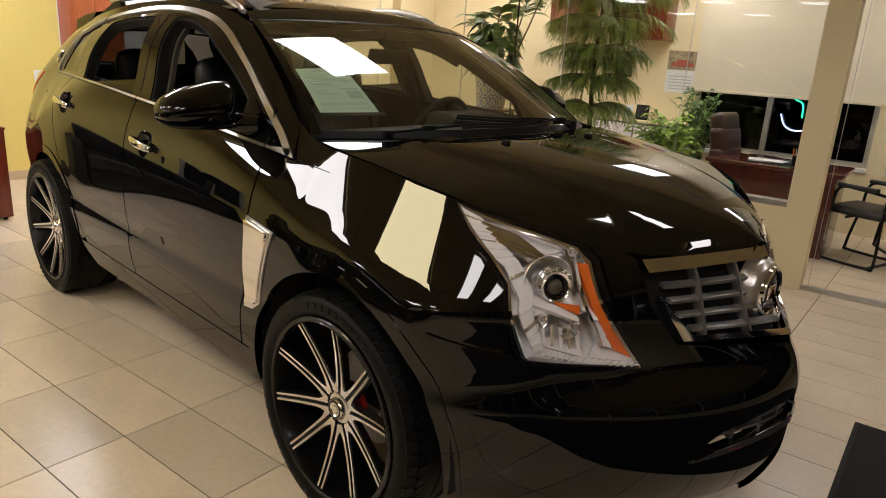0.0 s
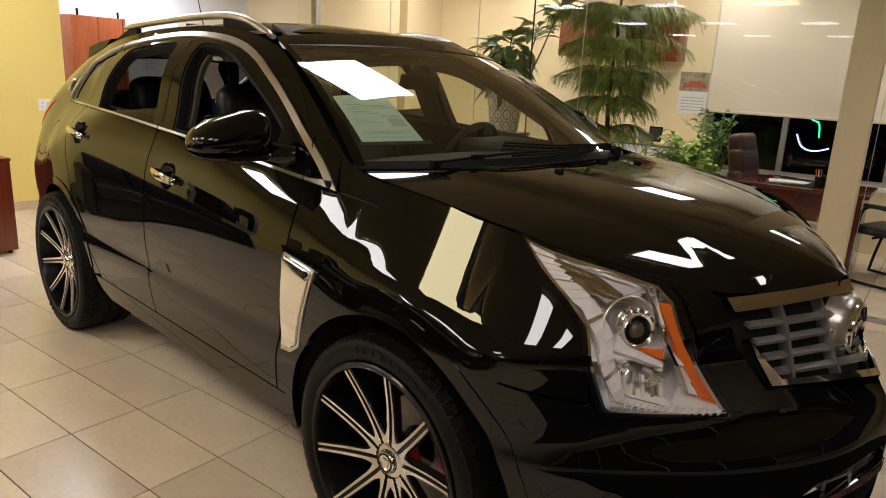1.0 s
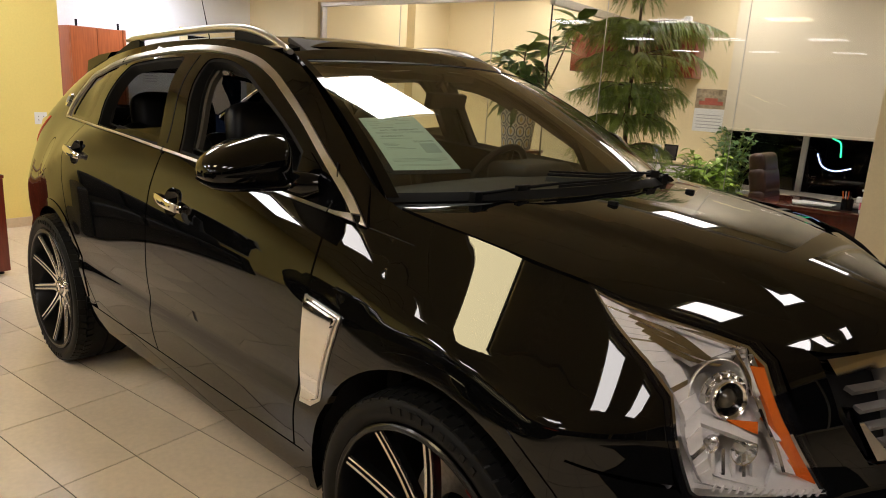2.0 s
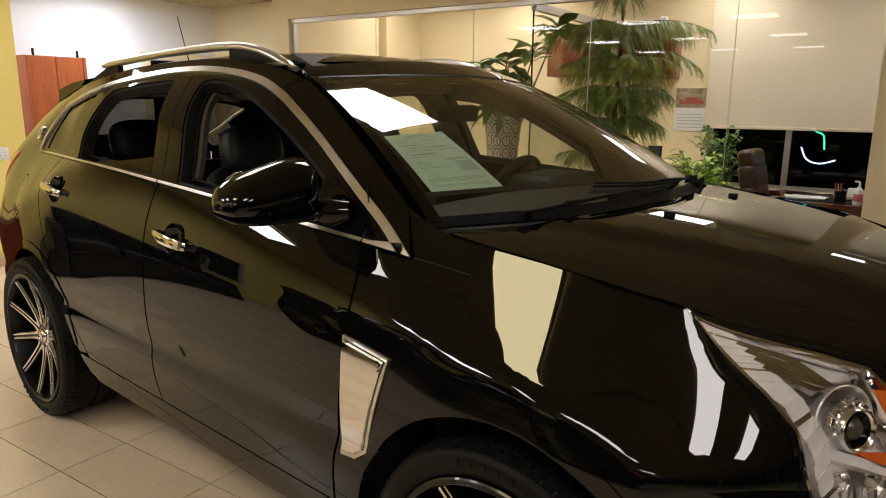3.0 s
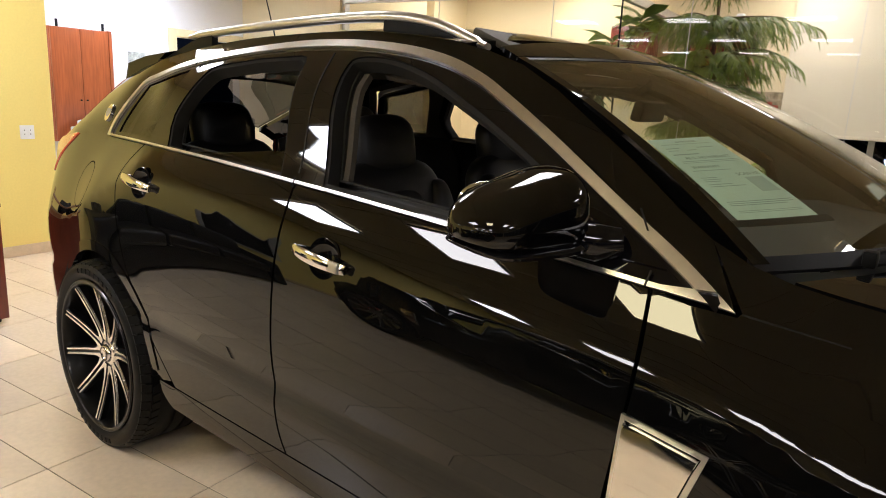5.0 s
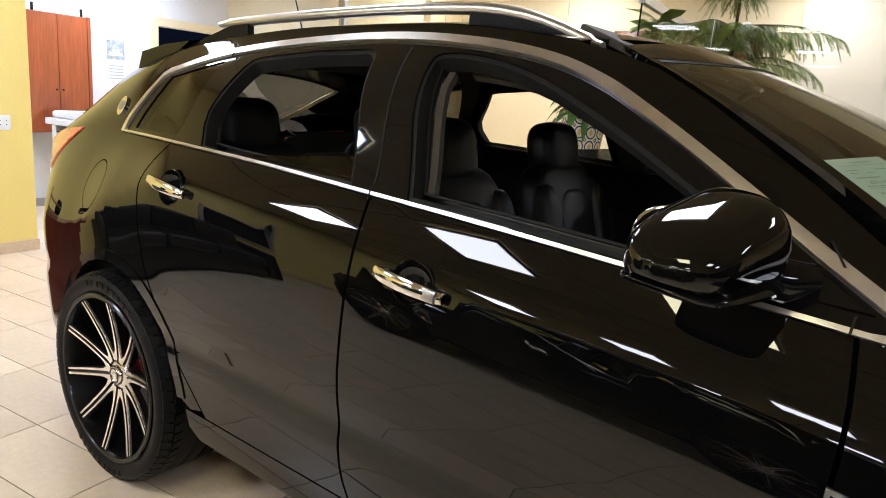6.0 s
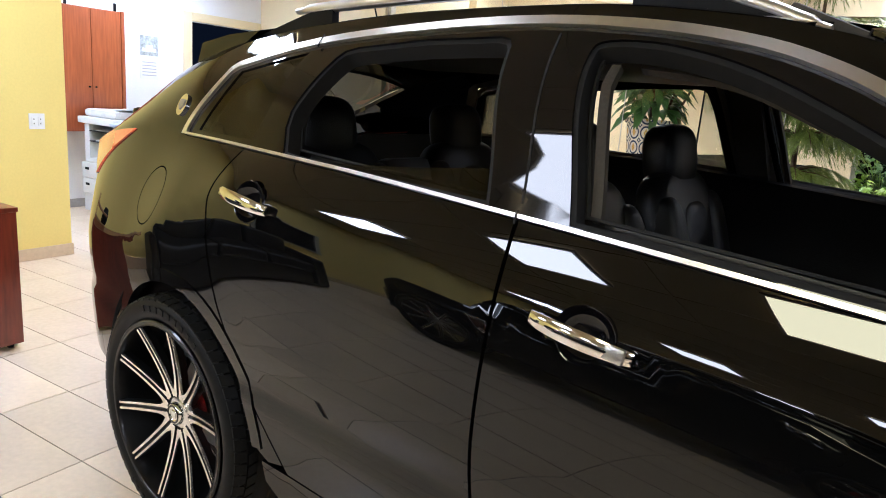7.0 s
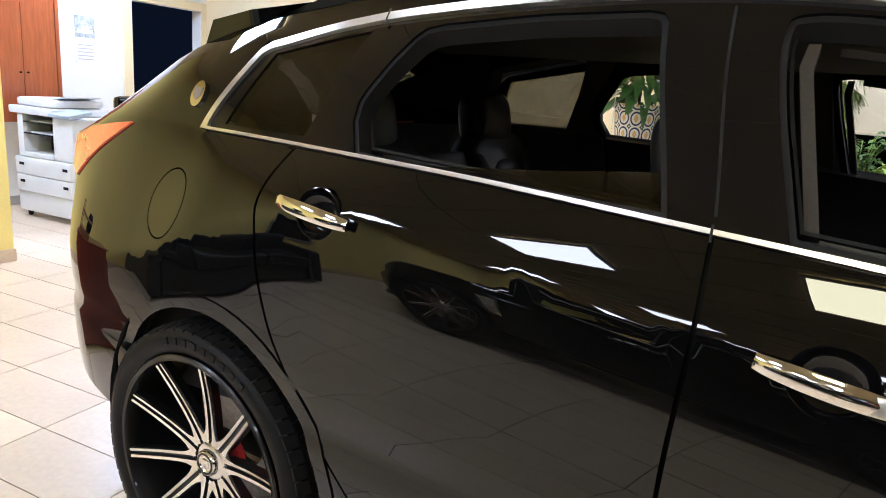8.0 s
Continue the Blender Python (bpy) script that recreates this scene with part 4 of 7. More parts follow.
        rpoly = [(x - 0.0045, min(z, BELT_Z(x) - 0.003)) for x, z in MID_LINE] + [(x, BELT_Z(x) - 0.003) for x in [-1.72 - 0.1 * i for i in range(9)]] + [(x + 0.0045, min(z, BELT_Z(x) - 0.003)) for x, z in REAR_LINE[::-1]] + [(-2.215, 0.445)]
        d2 = shell("rear_door", ccw(rpoly), surf, PAINT, car, 0.03, 0.035, label="black rear door with its window half down", holes=[pocket(-2.545, 1.184)], **kw)
        handle(car, d2, -2.545, 1.184, mirror)
        # sill
        shell("sill", ccw([(-0.472, 0.439), (-0.480, 0.375), (-0.505, 0.338), (-2.27, 0.338), (-2.32, 0.375), (-2.33, 0.439)]), surf, PAINT, car, 0.03, 0.05, label="black sill", **kw)
        # rear quarter with the fuel flap
        edge = [(x, EDGE_Z(x) - 0.002) for x in (-3.86, -3.75, -3.6, -3.45, -3.3, -3.15, -3.0, -2.92)]
        flap = [(-3.045 + 0.092 * math.cos(a), 1.09 + 0.096 * math.sin(a)) for a in [2 * math.pi * i / 28 for i in range(28)]]
        poly = [(x - 0.0045, z) for x, z in REAR_LINE] + [(x, BELT_Z(x) - 0.003) for x in (-2.7, -2.8, -2.9, -3.0)] + [(-3.042, 1.297), (-2.908, 1.53), (-2.90, 1.55)] + edge[::-1] + [(-3.88, 1.0), (-3.86, 0.6), (-3.80, 0.40), (-3.30, 0.36)] + arc(-2.807, HUB_Z, ARCH_R, 182, 9, 30) + [(-2.300, 0.448)]
        qp = shell("rear_quarter", ccw(poly), surf, PAINT, car, 0.03, 0.035, label="black rear quarter panel", holes=[flap], **kw)
        shell("fuel_flap", ccw([(-3.045 + (a + 3.045) * 0.955, 1.09 + (b - 1.09) * 0.955) for a, b in flap]), surf, PAINT, qp, 0.02, 0.03, label="round fuel flap", **kw)
        shell("arch_lip", ccw(arc(-2.807, HUB_Z, ARCH_R + 0.030, 9, 184, 30) + arc(-2.807, HUB_Z, ARCH_R - 0.012, 184, 9, 30)), surf, PAINT, qp, 0.03, 0.02, lift=0.004, **kw)
        shell("side_badge_ring", ccw([(-3.085 + 0.031 * math.cos(a), 1.387 + 0.036 * math.sin(a)) for a in [2 * math.pi * i / 20 for i in range(20)]]), surf, CHROME, qp, 0.012, 0.012, lift=0.008, label="chrome oval ornament", **kw)
        shell("side_badge", ccw([(-3.103, 1.403), (-3.067, 1.403), (-3.068, 1.382), (-3.085, 1.369), (-3.102, 1.382)]), surf, GRILLE, qp, 0.006, 0.01, lift=0.011, **kw)
        lamp = ccw([(-3.40, 1.278), (-3.5, 1.266), (-3.7, 1.236), (-3.86, 1.19), (-3.875, 1.08), (-3.77, 1.06), (-3.67, 1.12), (-3.57, 1.18), (-3.47, 1.236)])
        shell("tail_lamp", lamp, surf, RED_LENS, qp, 0.02, 0.03, lift=0.006, label="red tail lamp", **kw)
        # rail over the windows, from the windscreen pillar to the roof's end
        rail = TOP_LINE + [(-2.90, 1.55)] + [(x, EDGE_Z(x) - 0.002) for x in [-2.92 + 0.12 * i for i in range(21)]] + [(-0.44, EDGE_Z(-0.44) - 0.002)]
        shell("side_rail", ccw([TOP_LINE[0]] + [(x, z + 0.003) for x, z in TOP_LINE[1:]] + rail[len(TOP_LINE):]), surf, PAINT, car, 0.02, 0.04, label="black roof rail panel", **kw)
        # bright window surround
        inner = trimmed(0.021)
        shell("window_surround", SURROUND, surf, BRUSHED, car, 0.012, 0.03, lift=0.006, holes=[inner], label="satin chrome window surround", **kw)
        wf = softened([(-1.500, 1.268), (-1.56, 1.47), (-1.583, 1.60), (-1.555, 1.635), (-1.42, 1.630), (-1.25, 1.588), (-1.07, 1.510), (-0.90, 1.420), (-0.765, 1.345)], 4) + [(-0.735, 1.223)]
        wr = [(-2.415, 1.298), (-2.455, 1.37), (-2.455, 1.415), (-2.44, 1.445), (-2.355, 1.575), (-2.335, 1.594), (-2.29, 1.605), (-2.05, 1.630), (-1.83, 1.640), (-1.80, 1.635), (-1.785, 1.618), (-1.692, 1.276)]
        wq = [(-2.935, 1.318), (-2.838, 1.518), (-2.50, 1.586), (-2.605, 1.320)]
        blk = trimmed(0.0215)
        sail = [(-0.70, 1.236), (-0.725, 1.345), (-0.64, 1.298), (-0.50, 1.224)]
        fr = shell("window_frame", blk, surf, GLOSS, car, 0.03, 0.03, lift=-0.004, holes=[ccw(wf), ccw(wr), ccw(wq)], label="black window frames and pillar covers", **kw)
        for pol in (wf, wr):
            pol = ccw(pol)
            shell("window_seal", pol, surf, DARK, fr, 0.045, 0.025, lift=-0.010, holes=[offset(pol, 0.011)], **kw)
            shell("inner_frame", offset(pol, 0.010), lambda a, b: (side(a, b)[0], side(a, b)[1] + 0.055, side(a, b)[2]), DARK, fr, 0.01, 0.03, holes=[offset(pol, 0.016)], **kw)
        shell("inner_lining", offset(SURROUND, -0.006), lambda a, b: (a, side(a, b)[1] + 0.066, b), LINING, car, 0, 0.04, holes=[ccw(offset(ccw(p), -0.018)) for p in (wf, wr, wq)], label="dark inner lining", **kw)
        shell("pillar_edge", ccw([(-1.487, 1.275), (-1.553, 1.545), (-1.548, 1.585), (-1.528, 1.585), (-1.530, 1.54), (-1.464, 1.272)]), lambda a, b: (a, side(a, b)[1] + 0.062, b), TRIM_GREY, car, 0.02, 0.03, label="beige pillar edge", **kw)
        shell("header_edge", ccw(softened([(-1.50, 1.600), (-1.30, 1.575), (-1.10, 1.50)], 4) + softened([(-1.11, 1.485), (-1.30, 1.557), (-1.50, 1.582)], 4)), lambda a, b: (a, side(a, b)[1] + 0.10, b), TRIM_GREY, car, 0.02, 0.03, **kw)
        # joints where the surround is divided
        for (x0, z0), (x1, z1) in (((-0.590, 1.325), (-0.560, 1.285)), ((-0.528, 1.188), (-0.526, 1.216)), ((-1.614, 1.250), (-1.616, 1.277)), ((-2.478, 1.634), (-2.466, 1.598))):
            shell("surround_joint", ccw([(x0 - 0.0022, z0), (x0 + 0.0022, z0), (x1 + 0.0022, z1), (x1 - 0.0022, z1)]), surf, DARK, car, 0.004, 0.02, lift=0.0072, **kw)
        # seam down the middle pillar
        shell("pillar_seam", ccw([(-1.614, 1.292), (-1.619, 1.292), (-1.678, 1.648), (-1.673, 1.648)]), surf, DARK, fr, 0.003, 0.02, lift=-0.0025, **kw)
        q = shell("quarter_glass", ccw(wq), surf, PRIVACY, car, 0, 0.05, lift=-0.008, label="dark tinted quarter window", **kw)
        rg = [(-2.42, 1.285), (-2.40, 1.298), (-2.20, 1.310), (-1.95, 1.332), (-1.73, 1.356), (-1.70, 1.27)]
        shell("rear_door_glass", ccw(rg), surf, PRIVACY, car, 0.004, 0.05, lift=-0.026, label="dark tinted glass wound half down", **kw)
        # inner side: door cards, pillars
        card = ccw([(-0.55, 0.45), (-0.53, 1.195)] + [(x, BELT_Z(x) + 0.012) for x in (-0.8, -1.2, -1.6, -2.0, -2.4)] + [(-2.40, 0.62), (-2.25, 0.45)])
        shell("door_card", card, lambda a, b: (a, -(flank(a, b) - 0.10), b), LEATHER, car, 0.02, 0.06, label="black door lining", **kw)
        shell("rear_lining", ccw([(-2.42, 0.62), (-2.42, 1.302), (-3.0, 1.302), (-3.6, 1.25), (-3.75, 1.2), (-3.75, 0.5), (-3.3, 0.5)]), lambda a, b: (a, -(flank(a, b) - 0.09), b), DARK, car, 0.01, 0.08, **kw)
        shell("pillar_trim", ccw([(-1.54, 1.28), (-1.60, 1.62), (-1.72, 1.62), (-1.66, 1.28)]), lambda a, b: (a, -(flank(a, b) - 0.075), b), TRIM_GREY, car, 0.03, 0.04, label="grey pillar trim", **kw)
        # headlamp
        hl = [(0.328, 1.156), (0.40, 1.083), (0.475, 1.02), (0.532, 0.96), (0.572, 0.87), (0.605, 0.765), (0.618, 0.750), (0.70, 0.735), (0.808, 0.716), (0.805, 0.733), (0.738, 0.89), (0.666, 1.025), (0.626, 1.062), (0.56, 1.085), (0.45, 1.122)]
        hl = ccw(hl)
        lamp = shell("headlamp", hl, lamp_side, LENS, car, 0, 0.03, lift=0.004, label="clear headlamp with amber side strip", **kw)
        lamp.visible_shadow = False

        def sunk(d, z0=0.0, rise=0.0):
            """The lamp's face set back by d, and by more the higher it lies: it then looks upwards."""
            def f(a, b):
                p = lamp_side(a, b)
                k = d + (b - z0) * rise
                return (p[0] - k * 0.8, p[1] + k * 0.6, p[2])
            return f

        def stepped(a, b):
            """The back of the lamp: three shelves that look upwards, finely fluted."""
            k = 0.026 + 0.55 * ((b - 0.725) % 0.147) + 0.007 * abs((a / 0.024 + b / 0.09) % 1 - 0.5)
            p = lamp_side(a, b)
            return (p[0] - k * 0.8, p[1] + k * 0.6, p[2])

        def inset(name, pts, surface, mat, thick=0.012, step=0.016, label=""):
            return shell(name, ccw(list(pts)), surface, mat, lamp, thick, step, label=label, **kw)
        shell("lamp_rim", offset(hl, -0.005), lamp_side, GLOSS, lamp, 0.03, 0.025, lift=0.002, holes=[offset(hl, 0.005)], **kw)
        shell("lamp_chrome_rim", offset(hl, 0.0055), lamp_side, CHROME, lamp, 0.03, 0.025, lift=-0.003, holes=[offset(hl, 0.0105)], **kw)
        shell("lamp_back", offset(hl, 0.004), stepped, LAMP_GREY, lamp, 0, 0.0095, **kw)
        mir = Matrix.Diagonal((1, f, 1, 1))

        def facing(a, b, back, turn=-32, tilt=82):
            return mir @ Matrix.Translation(Vector(lamp_side(a, b)) + Vector((-back * 0.8, back * 0.6, 0))) @ pose(0, 0, 0, 0, tilt, turn)
        # main bowl with its projector
        m0 = facing(0.613, 0.968, 0.012)
        part("projector_bowl", lathe([(0.030, -0.050), (0.046, -0.042), (0.058, -0.026), (0.067, -0.004), (0.071, 0.001), (0.073, -0.002)], 44, "z", m=m0), BOWL, lamp, "pale silver reflector bowl")
        m1 = facing(0.630, 0.955, 0.014)
        part("projector_shroud", lathe([(0.030, 0.000), (0.036, 0.012), (0.041, 0.015), (0.044, 0.010), (0.046, -0.03)], 18, "z", m=m1), REFLECTOR, lamp)
        part("projector_ring", lathe([(0.023, 0.004), (0.030, 0.012), (0.033, 0.009), (0.032, -0.01), (0.023, -0.01)], 36, "z", m=m1, closed=True), GLOSS, lamp)
        part("projector_lens", lathe([(0.0, 0.014), (0.008, 0.0132), (0.016, 0.010), (0.022, 0.004), (0.024, -0.004), (0, -0.004)], 32, "z", m=m1), material("projector_glass", (0.10, 0.085, 0.06), 0.05, coat=1.0), lamp, "dark projector lens")
        for k in range(9):
            a0 = radians(95 + 22 * k)
            part("bowl_facet", boxed(-0.004, 0.004, -0.007, 0.007, -0.004, 0.006, 0.002, m=m1 @ pose(0.051 * math.cos(a0), 0.051 * math.sin(a0), -0.010, 0, -25, math.degrees(a0)), segs=1), REFLECTOR, lamp)
        # small cut reflectors
        for a, b, r in ((0.628, 1.040, 0.026), (0.655, 0.985, 0.015), (0.681, 0.848, 0.033), (0.632, 0.868, 0.020)):
            m2 = facing(a, b, 0.016)
            cup = lathe([(r * 0.3, -r * 0.8), (r * 0.62, -r * 0.62), (r * 0.88, -r * 0.22), (r, 0.0), (r * 1.06, 0.001)], 11, "z", m=m2)
            part("cut_reflector", cup, REFLECTOR, lamp, flat=True)
            part("bulb", lathe([(0, 0.0), (r * 0.2, -r * 0.08), (r * 0.28, -r * 0.35), (r * 0.25, -r * 0.9), (0, -r * 0.9)], 14, "z", m=m2), CLEAR_BULB, lamp)
        # frosted band down the outer edge, parted by thin ribs
        outer = [(0.343, 1.143), (0.380, 1.092), (0.425, 1.060), (0.517, 1.000), (0.578, 0.922), (0.612, 0.830), (0.632, 0.780)]
        inn = [(0.418, 1.116), (0.452, 1.086), (0.490, 1.054), (0.540, 1.012), (0.592, 0.948), (0.627, 0.855), (0.647, 0.788)]

        def along(line, t):
            q = t * (len(line) - 1)
            i = min(int(q), len(line) - 2)
            return (line[i][0] + (line[i + 1][0] - line[i][0]) * (q - i), line[i][1] + (line[i + 1][1] - line[i][1]) * (q - i))
        inset("light_guide", outer + inn[::-1], sunk(0.014), FROST, 0.02, 0.02, "frosted white light guide")
        for k in range(15):
            t0 = 0.05 + 0.063 * k
            inset("guide_rib", (along(outer, t0), along(outer, t0 + 0.018), along(inn, t0 + 0.018), along(inn, t0)), sunk(0.010), FROST if k % 4 else REFLECTOR, 0.006, 0.02)
        # upper chamber: curved brow ribs over a pale shelf
        inset("upper_shelf", ((0.455, 1.088), (0.60, 1.056), (0.612, 1.038), (0.556, 1.018), (0.520, 1.038)), sunk(0.016, 1.02, 0.9), FROST)
        for k in range(4):
            o = 0.016 * k
            inset("brow_rib", softened([(0.425 + o, 1.108 - o * 0.8), (0.50 + o, 1.080 - o), (0.565 + o * 0.7, 1.040 - o * 0.4)], 4) + softened([(0.560 + o * 0.7, 1.036 - o * 0.4), (0.495 + o, 1.075 - o), (0.421 + o, 1.103 - o * 0.8)], 4), sunk(0.008), CHROME, 0.006)
        inset("top_edge", ((0.40, 1.128), (0.47, 1.106), (0.56, 1.076), (0.618, 1.056), (0.612, 1.048), (0.555, 1.066), (0.465, 1.097)), sunk(0.010, 1.05, 0.4), REFLECTOR)
        # blade between bowl and amber strip, with cut facets beside it
        blade = softened([(0.604, 1.048), (0.640, 1.000), (0.668, 0.950), (0.711, 0.867), (0.734, 0.794)], 4)
        inset("divider", blade + [(x + 0.0045, z) for x, z in blade[::-1]], sunk(0.004), CHROME, 0.02)
        for k, q in enumerate((((0.636, 1.030), (0.646, 1.008), (0.664, 0.968), (0.645, 1.000)), ((0.665, 0.966), (0.690, 0.925), (0.705, 0.895), (0.678, 0.930)), ((0.692, 0.920), (0.716, 0.885), (0.722, 0.868), (0.712, 0.872)), ((0.716, 0.862), (0.728, 0.862), (0.742, 0.822), (0.728, 0.815)), ((0.728, 0.812), (0.743, 0.820), (0.752, 0.786), (0.738, 0.794)))):
            inset("cut_facet", q, sunk(0.006, q[3][1], (0.5, -0.3, 0.8, 0.3, 0.6)[k]), (FROST, REFLECTOR, FROST, LAMP_GREY, FROST)[k])
        # shelf under the bowl, amber patch, lower chamber
        inset("middle_shelf", ((0.590, 0.932), (0.655, 0.905), (0.692, 0.878), (0.690, 0.868), (0.650, 0.892), (0.592, 0.916)), sunk(0.003, 0.87, 0.35), FROST, 0.03)
        inset("amber_patch", ((0.640, 0.918), (0.686, 0.908), (0.692, 0.882), (0.655, 0.906)), sunk(0.012), AMBER, 0.01)
        for k in range(5):
            x0 = 0.636 + 0.015 * k
            inset("lower_flute", ((x0, 0.862 - 0.008 * k), (x0 + 0.005, 0.861 - 0.008 * k), (x0 + 0.013, 0.800 - 0.008 * k), (x0 + 0.008, 0.801 - 0.008 * k)), sunk(0.020), REFLECTOR if k % 2 else LAMP_GREY, 0.01)
        inset("lower_shelf", ((0.622, 0.845), (0.656, 0.812), (0.708, 0.778), (0.712, 0.762), (0.652, 0.790), (0.624, 0.824)), sunk(0.008, 0.76, 0.5), FROST, 0.02)
        inset("bottom_ledge", ((0.630, 0.790), (0.71, 0.764), (0.796, 0.738), (0.802, 0.726), (0.71, 0.744), (0.634, 0.772)), sunk(0.004, 0.73, 0.7), FROST, 0.02)
        for k in range(14):
            x0 = 0.642 + 0.0112 * k
            z0 = 0.770 - 0.0034 * k - 0.002
            inset("ledge_rib", ((x0, z0), (x0 + 0.003, z0), (x0 + 0.007, z0 + 0.014), (x0 + 0.004, z0 + 0.014)), sunk(0.001), LAMP_GREY, 0.004)
        inset("corner_lens", ((0.733, 0.795), (0.747, 0.806), (0.799, 0.735), (0.722, 0.758)), sunk(0.006, 0.74, 0.5), FROST, 0.01, label="ribbed clear corner")
        inset("amber_strip", ((0.641, 1.018), (0.663, 1.012), (0.700, 0.955), (0.735, 0.888), (0.801, 0.735), (0.757, 0.778), (0.724, 0.866), (0.690, 0.935)), sunk(0.007), AMBER, 0.02, label="amber side reflector")
        for k in range(7):
            z0 = 0.765 + 0.012 * k
            inset("amber_rib", ((0.764 - 0.004 * k, z0 + 0.010), (0.783 - 0.006 * k, z0), (0.782 - 0.006 * k, z0 + 0.004), (0.763 - 0.004 * k, z0 + 0.014)), sunk(0.004), AMBER, 0.004)
        # bumper half: outline by angle round the nose and height
        def ang(pts):
            return [(nose_angle(x, z), z) for x, z in pts]
        top = ang([(0.405, 0.812), (0.505, 0.792), (0.592, 0.775), (0.612, 0.745), (0.70, 0.728), (0.814, 0.707), (0.745, 0.89), (0.673, 1.027), (0.632, 1.066), (0.70, 1.045), (0.728, 1.022), (0.79, 0.90), (0.85, 0.775)])
        poly = ang([(x, z) for x, z in arc(0, HUB_Z, ARCH_F, -18, 54, 14)]) + top + [(80, 0.755), (90, 0.750), (90, 0.215), (60, 0.215), (30, 0.24)]
        low = ccw([(59, 0.487), (63, 0.53), (76, 0.575), (89.9, 0.59), (89.9, 0.528), (75, 0.508), (62, 0.468)])
        bp = shell("front_bumper", ccw(poly), nose, PAINT, car, 0.03, 1.0, scale=(2.2, 0.035), holes=[low], label="black front bumper", **kw)
        shell("lower_intake", ccw(offset([(a / 40, b) for a, b in low], -0.004)), lambda a, b: (nose(a * 40, b)[0] - 0.05, nose(a * 40, b)[1] + 0.01, nose(a * 40, b)[2]), DARK, bp, 0, 0.03, **kw)
        shell("intake_trim", ccw([(57, 0.436), (74, 0.474), (90, 0.496), (90, 0.523), (75, 0.503), (61, 0.463)]), nose, CHROME, bp, 0.02, 1.0, scale=(1.6, 0.02), lift=0.006, label="chrome lower trim", **kw)
        for i in range(3):
            z0 = 0.500 + 0.026 * i
            shell("intake_slat", ccw([(61 + 5 * i, z0), (90, z0 + 0.022), (90, z0 + 0.030), (61 + 5 * i, z0 + 0.008)]), lambda a, b: (nose(a, b)[0] - 0.02, nose(a, b)[1], b), GRILLE, bp, 0.02, 1.0, scale=(2, 0.012), **kw)
        for i in range(3):
            a0 = 66 + 7.5 * i
            shell("intake_bar", ccw([(a0, 0.485 + 0.012 * i), (a0 + 1.0, 0.485 + 0.012 * i), (a0 + 1.0, 0.545 + 0.018 * i), (a0, 0.545 + 0.018 * i)]), lambda a, b: (nose(a, b)[0] - 0.018, nose(a, b)[1], b), GRILLE, bp, 0.02, 1.0, scale=(1.0, 0.02), **kw)
        # grille half
        gz = [(nose_angle(0.735, 1.020), 1.020), (75, 1.028), (90, 1.030), (90, 0.772), (80, 0.775), (nose_angle(0.853, 0.788), 0.788)]
        gh = [(nose_angle(0.750, 0.985), 0.985), (75, 0.998), (89.99, 1.000), (89.99, 0.792), (80, 0.793), (nose_angle(0.864, 0.803), 0.803)]
        fr2 = shell("grille_frame", ccw(gz), nose, CHROME, car, 0.03, 1.0, scale=(2.5, 0.03), lift=0.010, holes=[ccw([(min(a, 89.99), b) for a, b in gh])], label="chrome grille frame", **kw)
        shell("grille_back", ccw(gz), lambda a, b: (nose(a, b)[0] - 0.045, nose(a, b)[1], b), DARK, fr2, 0, 1.0, scale=(3, 0.05), **kw)
        for i in range(4):
            z0 = 0.822 + 0.043 * i
            a_start = nose_angle(0.853 - (z0 - 0.788) * 0.51 + 0.030, z0)
            shell("grille_bar", ccw([(a_start, z0 - 0.0035), (90, z0 - 0.0035), (90, z0 + 0.0035), (a_start, z0 + 0.0035)]), lambda a, b, zz=z0: (nose(a, b)[0] - 0.004 - (b - zz + 0.0035) * 2.6, nose(a, b)[1], b), GRILLE, fr2, 0.012, 1.0, scale=(2.5, 0.01), label="silver grille bar", **kw)
        for i in range(2):
            y0 = 0.135 + 0.155 * i
            pl = []
            for z0 in (0.785, 0.84, 0.90, 0.96, 1.018):
                s0 = flank(NOSE_FROM, z0)
                u = (1 - (y0 / s0) ** NOSE_Q) ** (1 / NOSE_P)
                pl.append((math.degrees(math.asin(u)), z0))
            aw = 0.27
            if pl[-1][0] < nose_angle(0.735, 1.02) + 1:
                pl = pl[:3]
            shell("grille_upright", ccw([(a - aw, z) for a, z in pl] + [(a + aw, z) for a, z in pl[::-1]]), lambda a, b: (nose(a, b)[0] + 0.002, nose(a, b)[1], b), GRILLE, fr2, 0.035, 1.0, scale=(0.8, 0.03), **kw)
        # door mirror
        mm = Matrix.Diagonal((1, f, 1, 1)) @ pose(-0.752, -1.050, 1.315, 0, 3, -14)
        top_h = curve((-1, -0.002), (-0.85, 0.024), (-0.5, 0.050), (0.0, 0.074), (0.55, 0.092), (0.85, 0.094), (1, 0.070))
        low_h = curve((-1, -0.045), (-0.8, -0.060), (-0.3, -0.068), (0.5, -0.070), (1, -0.060))

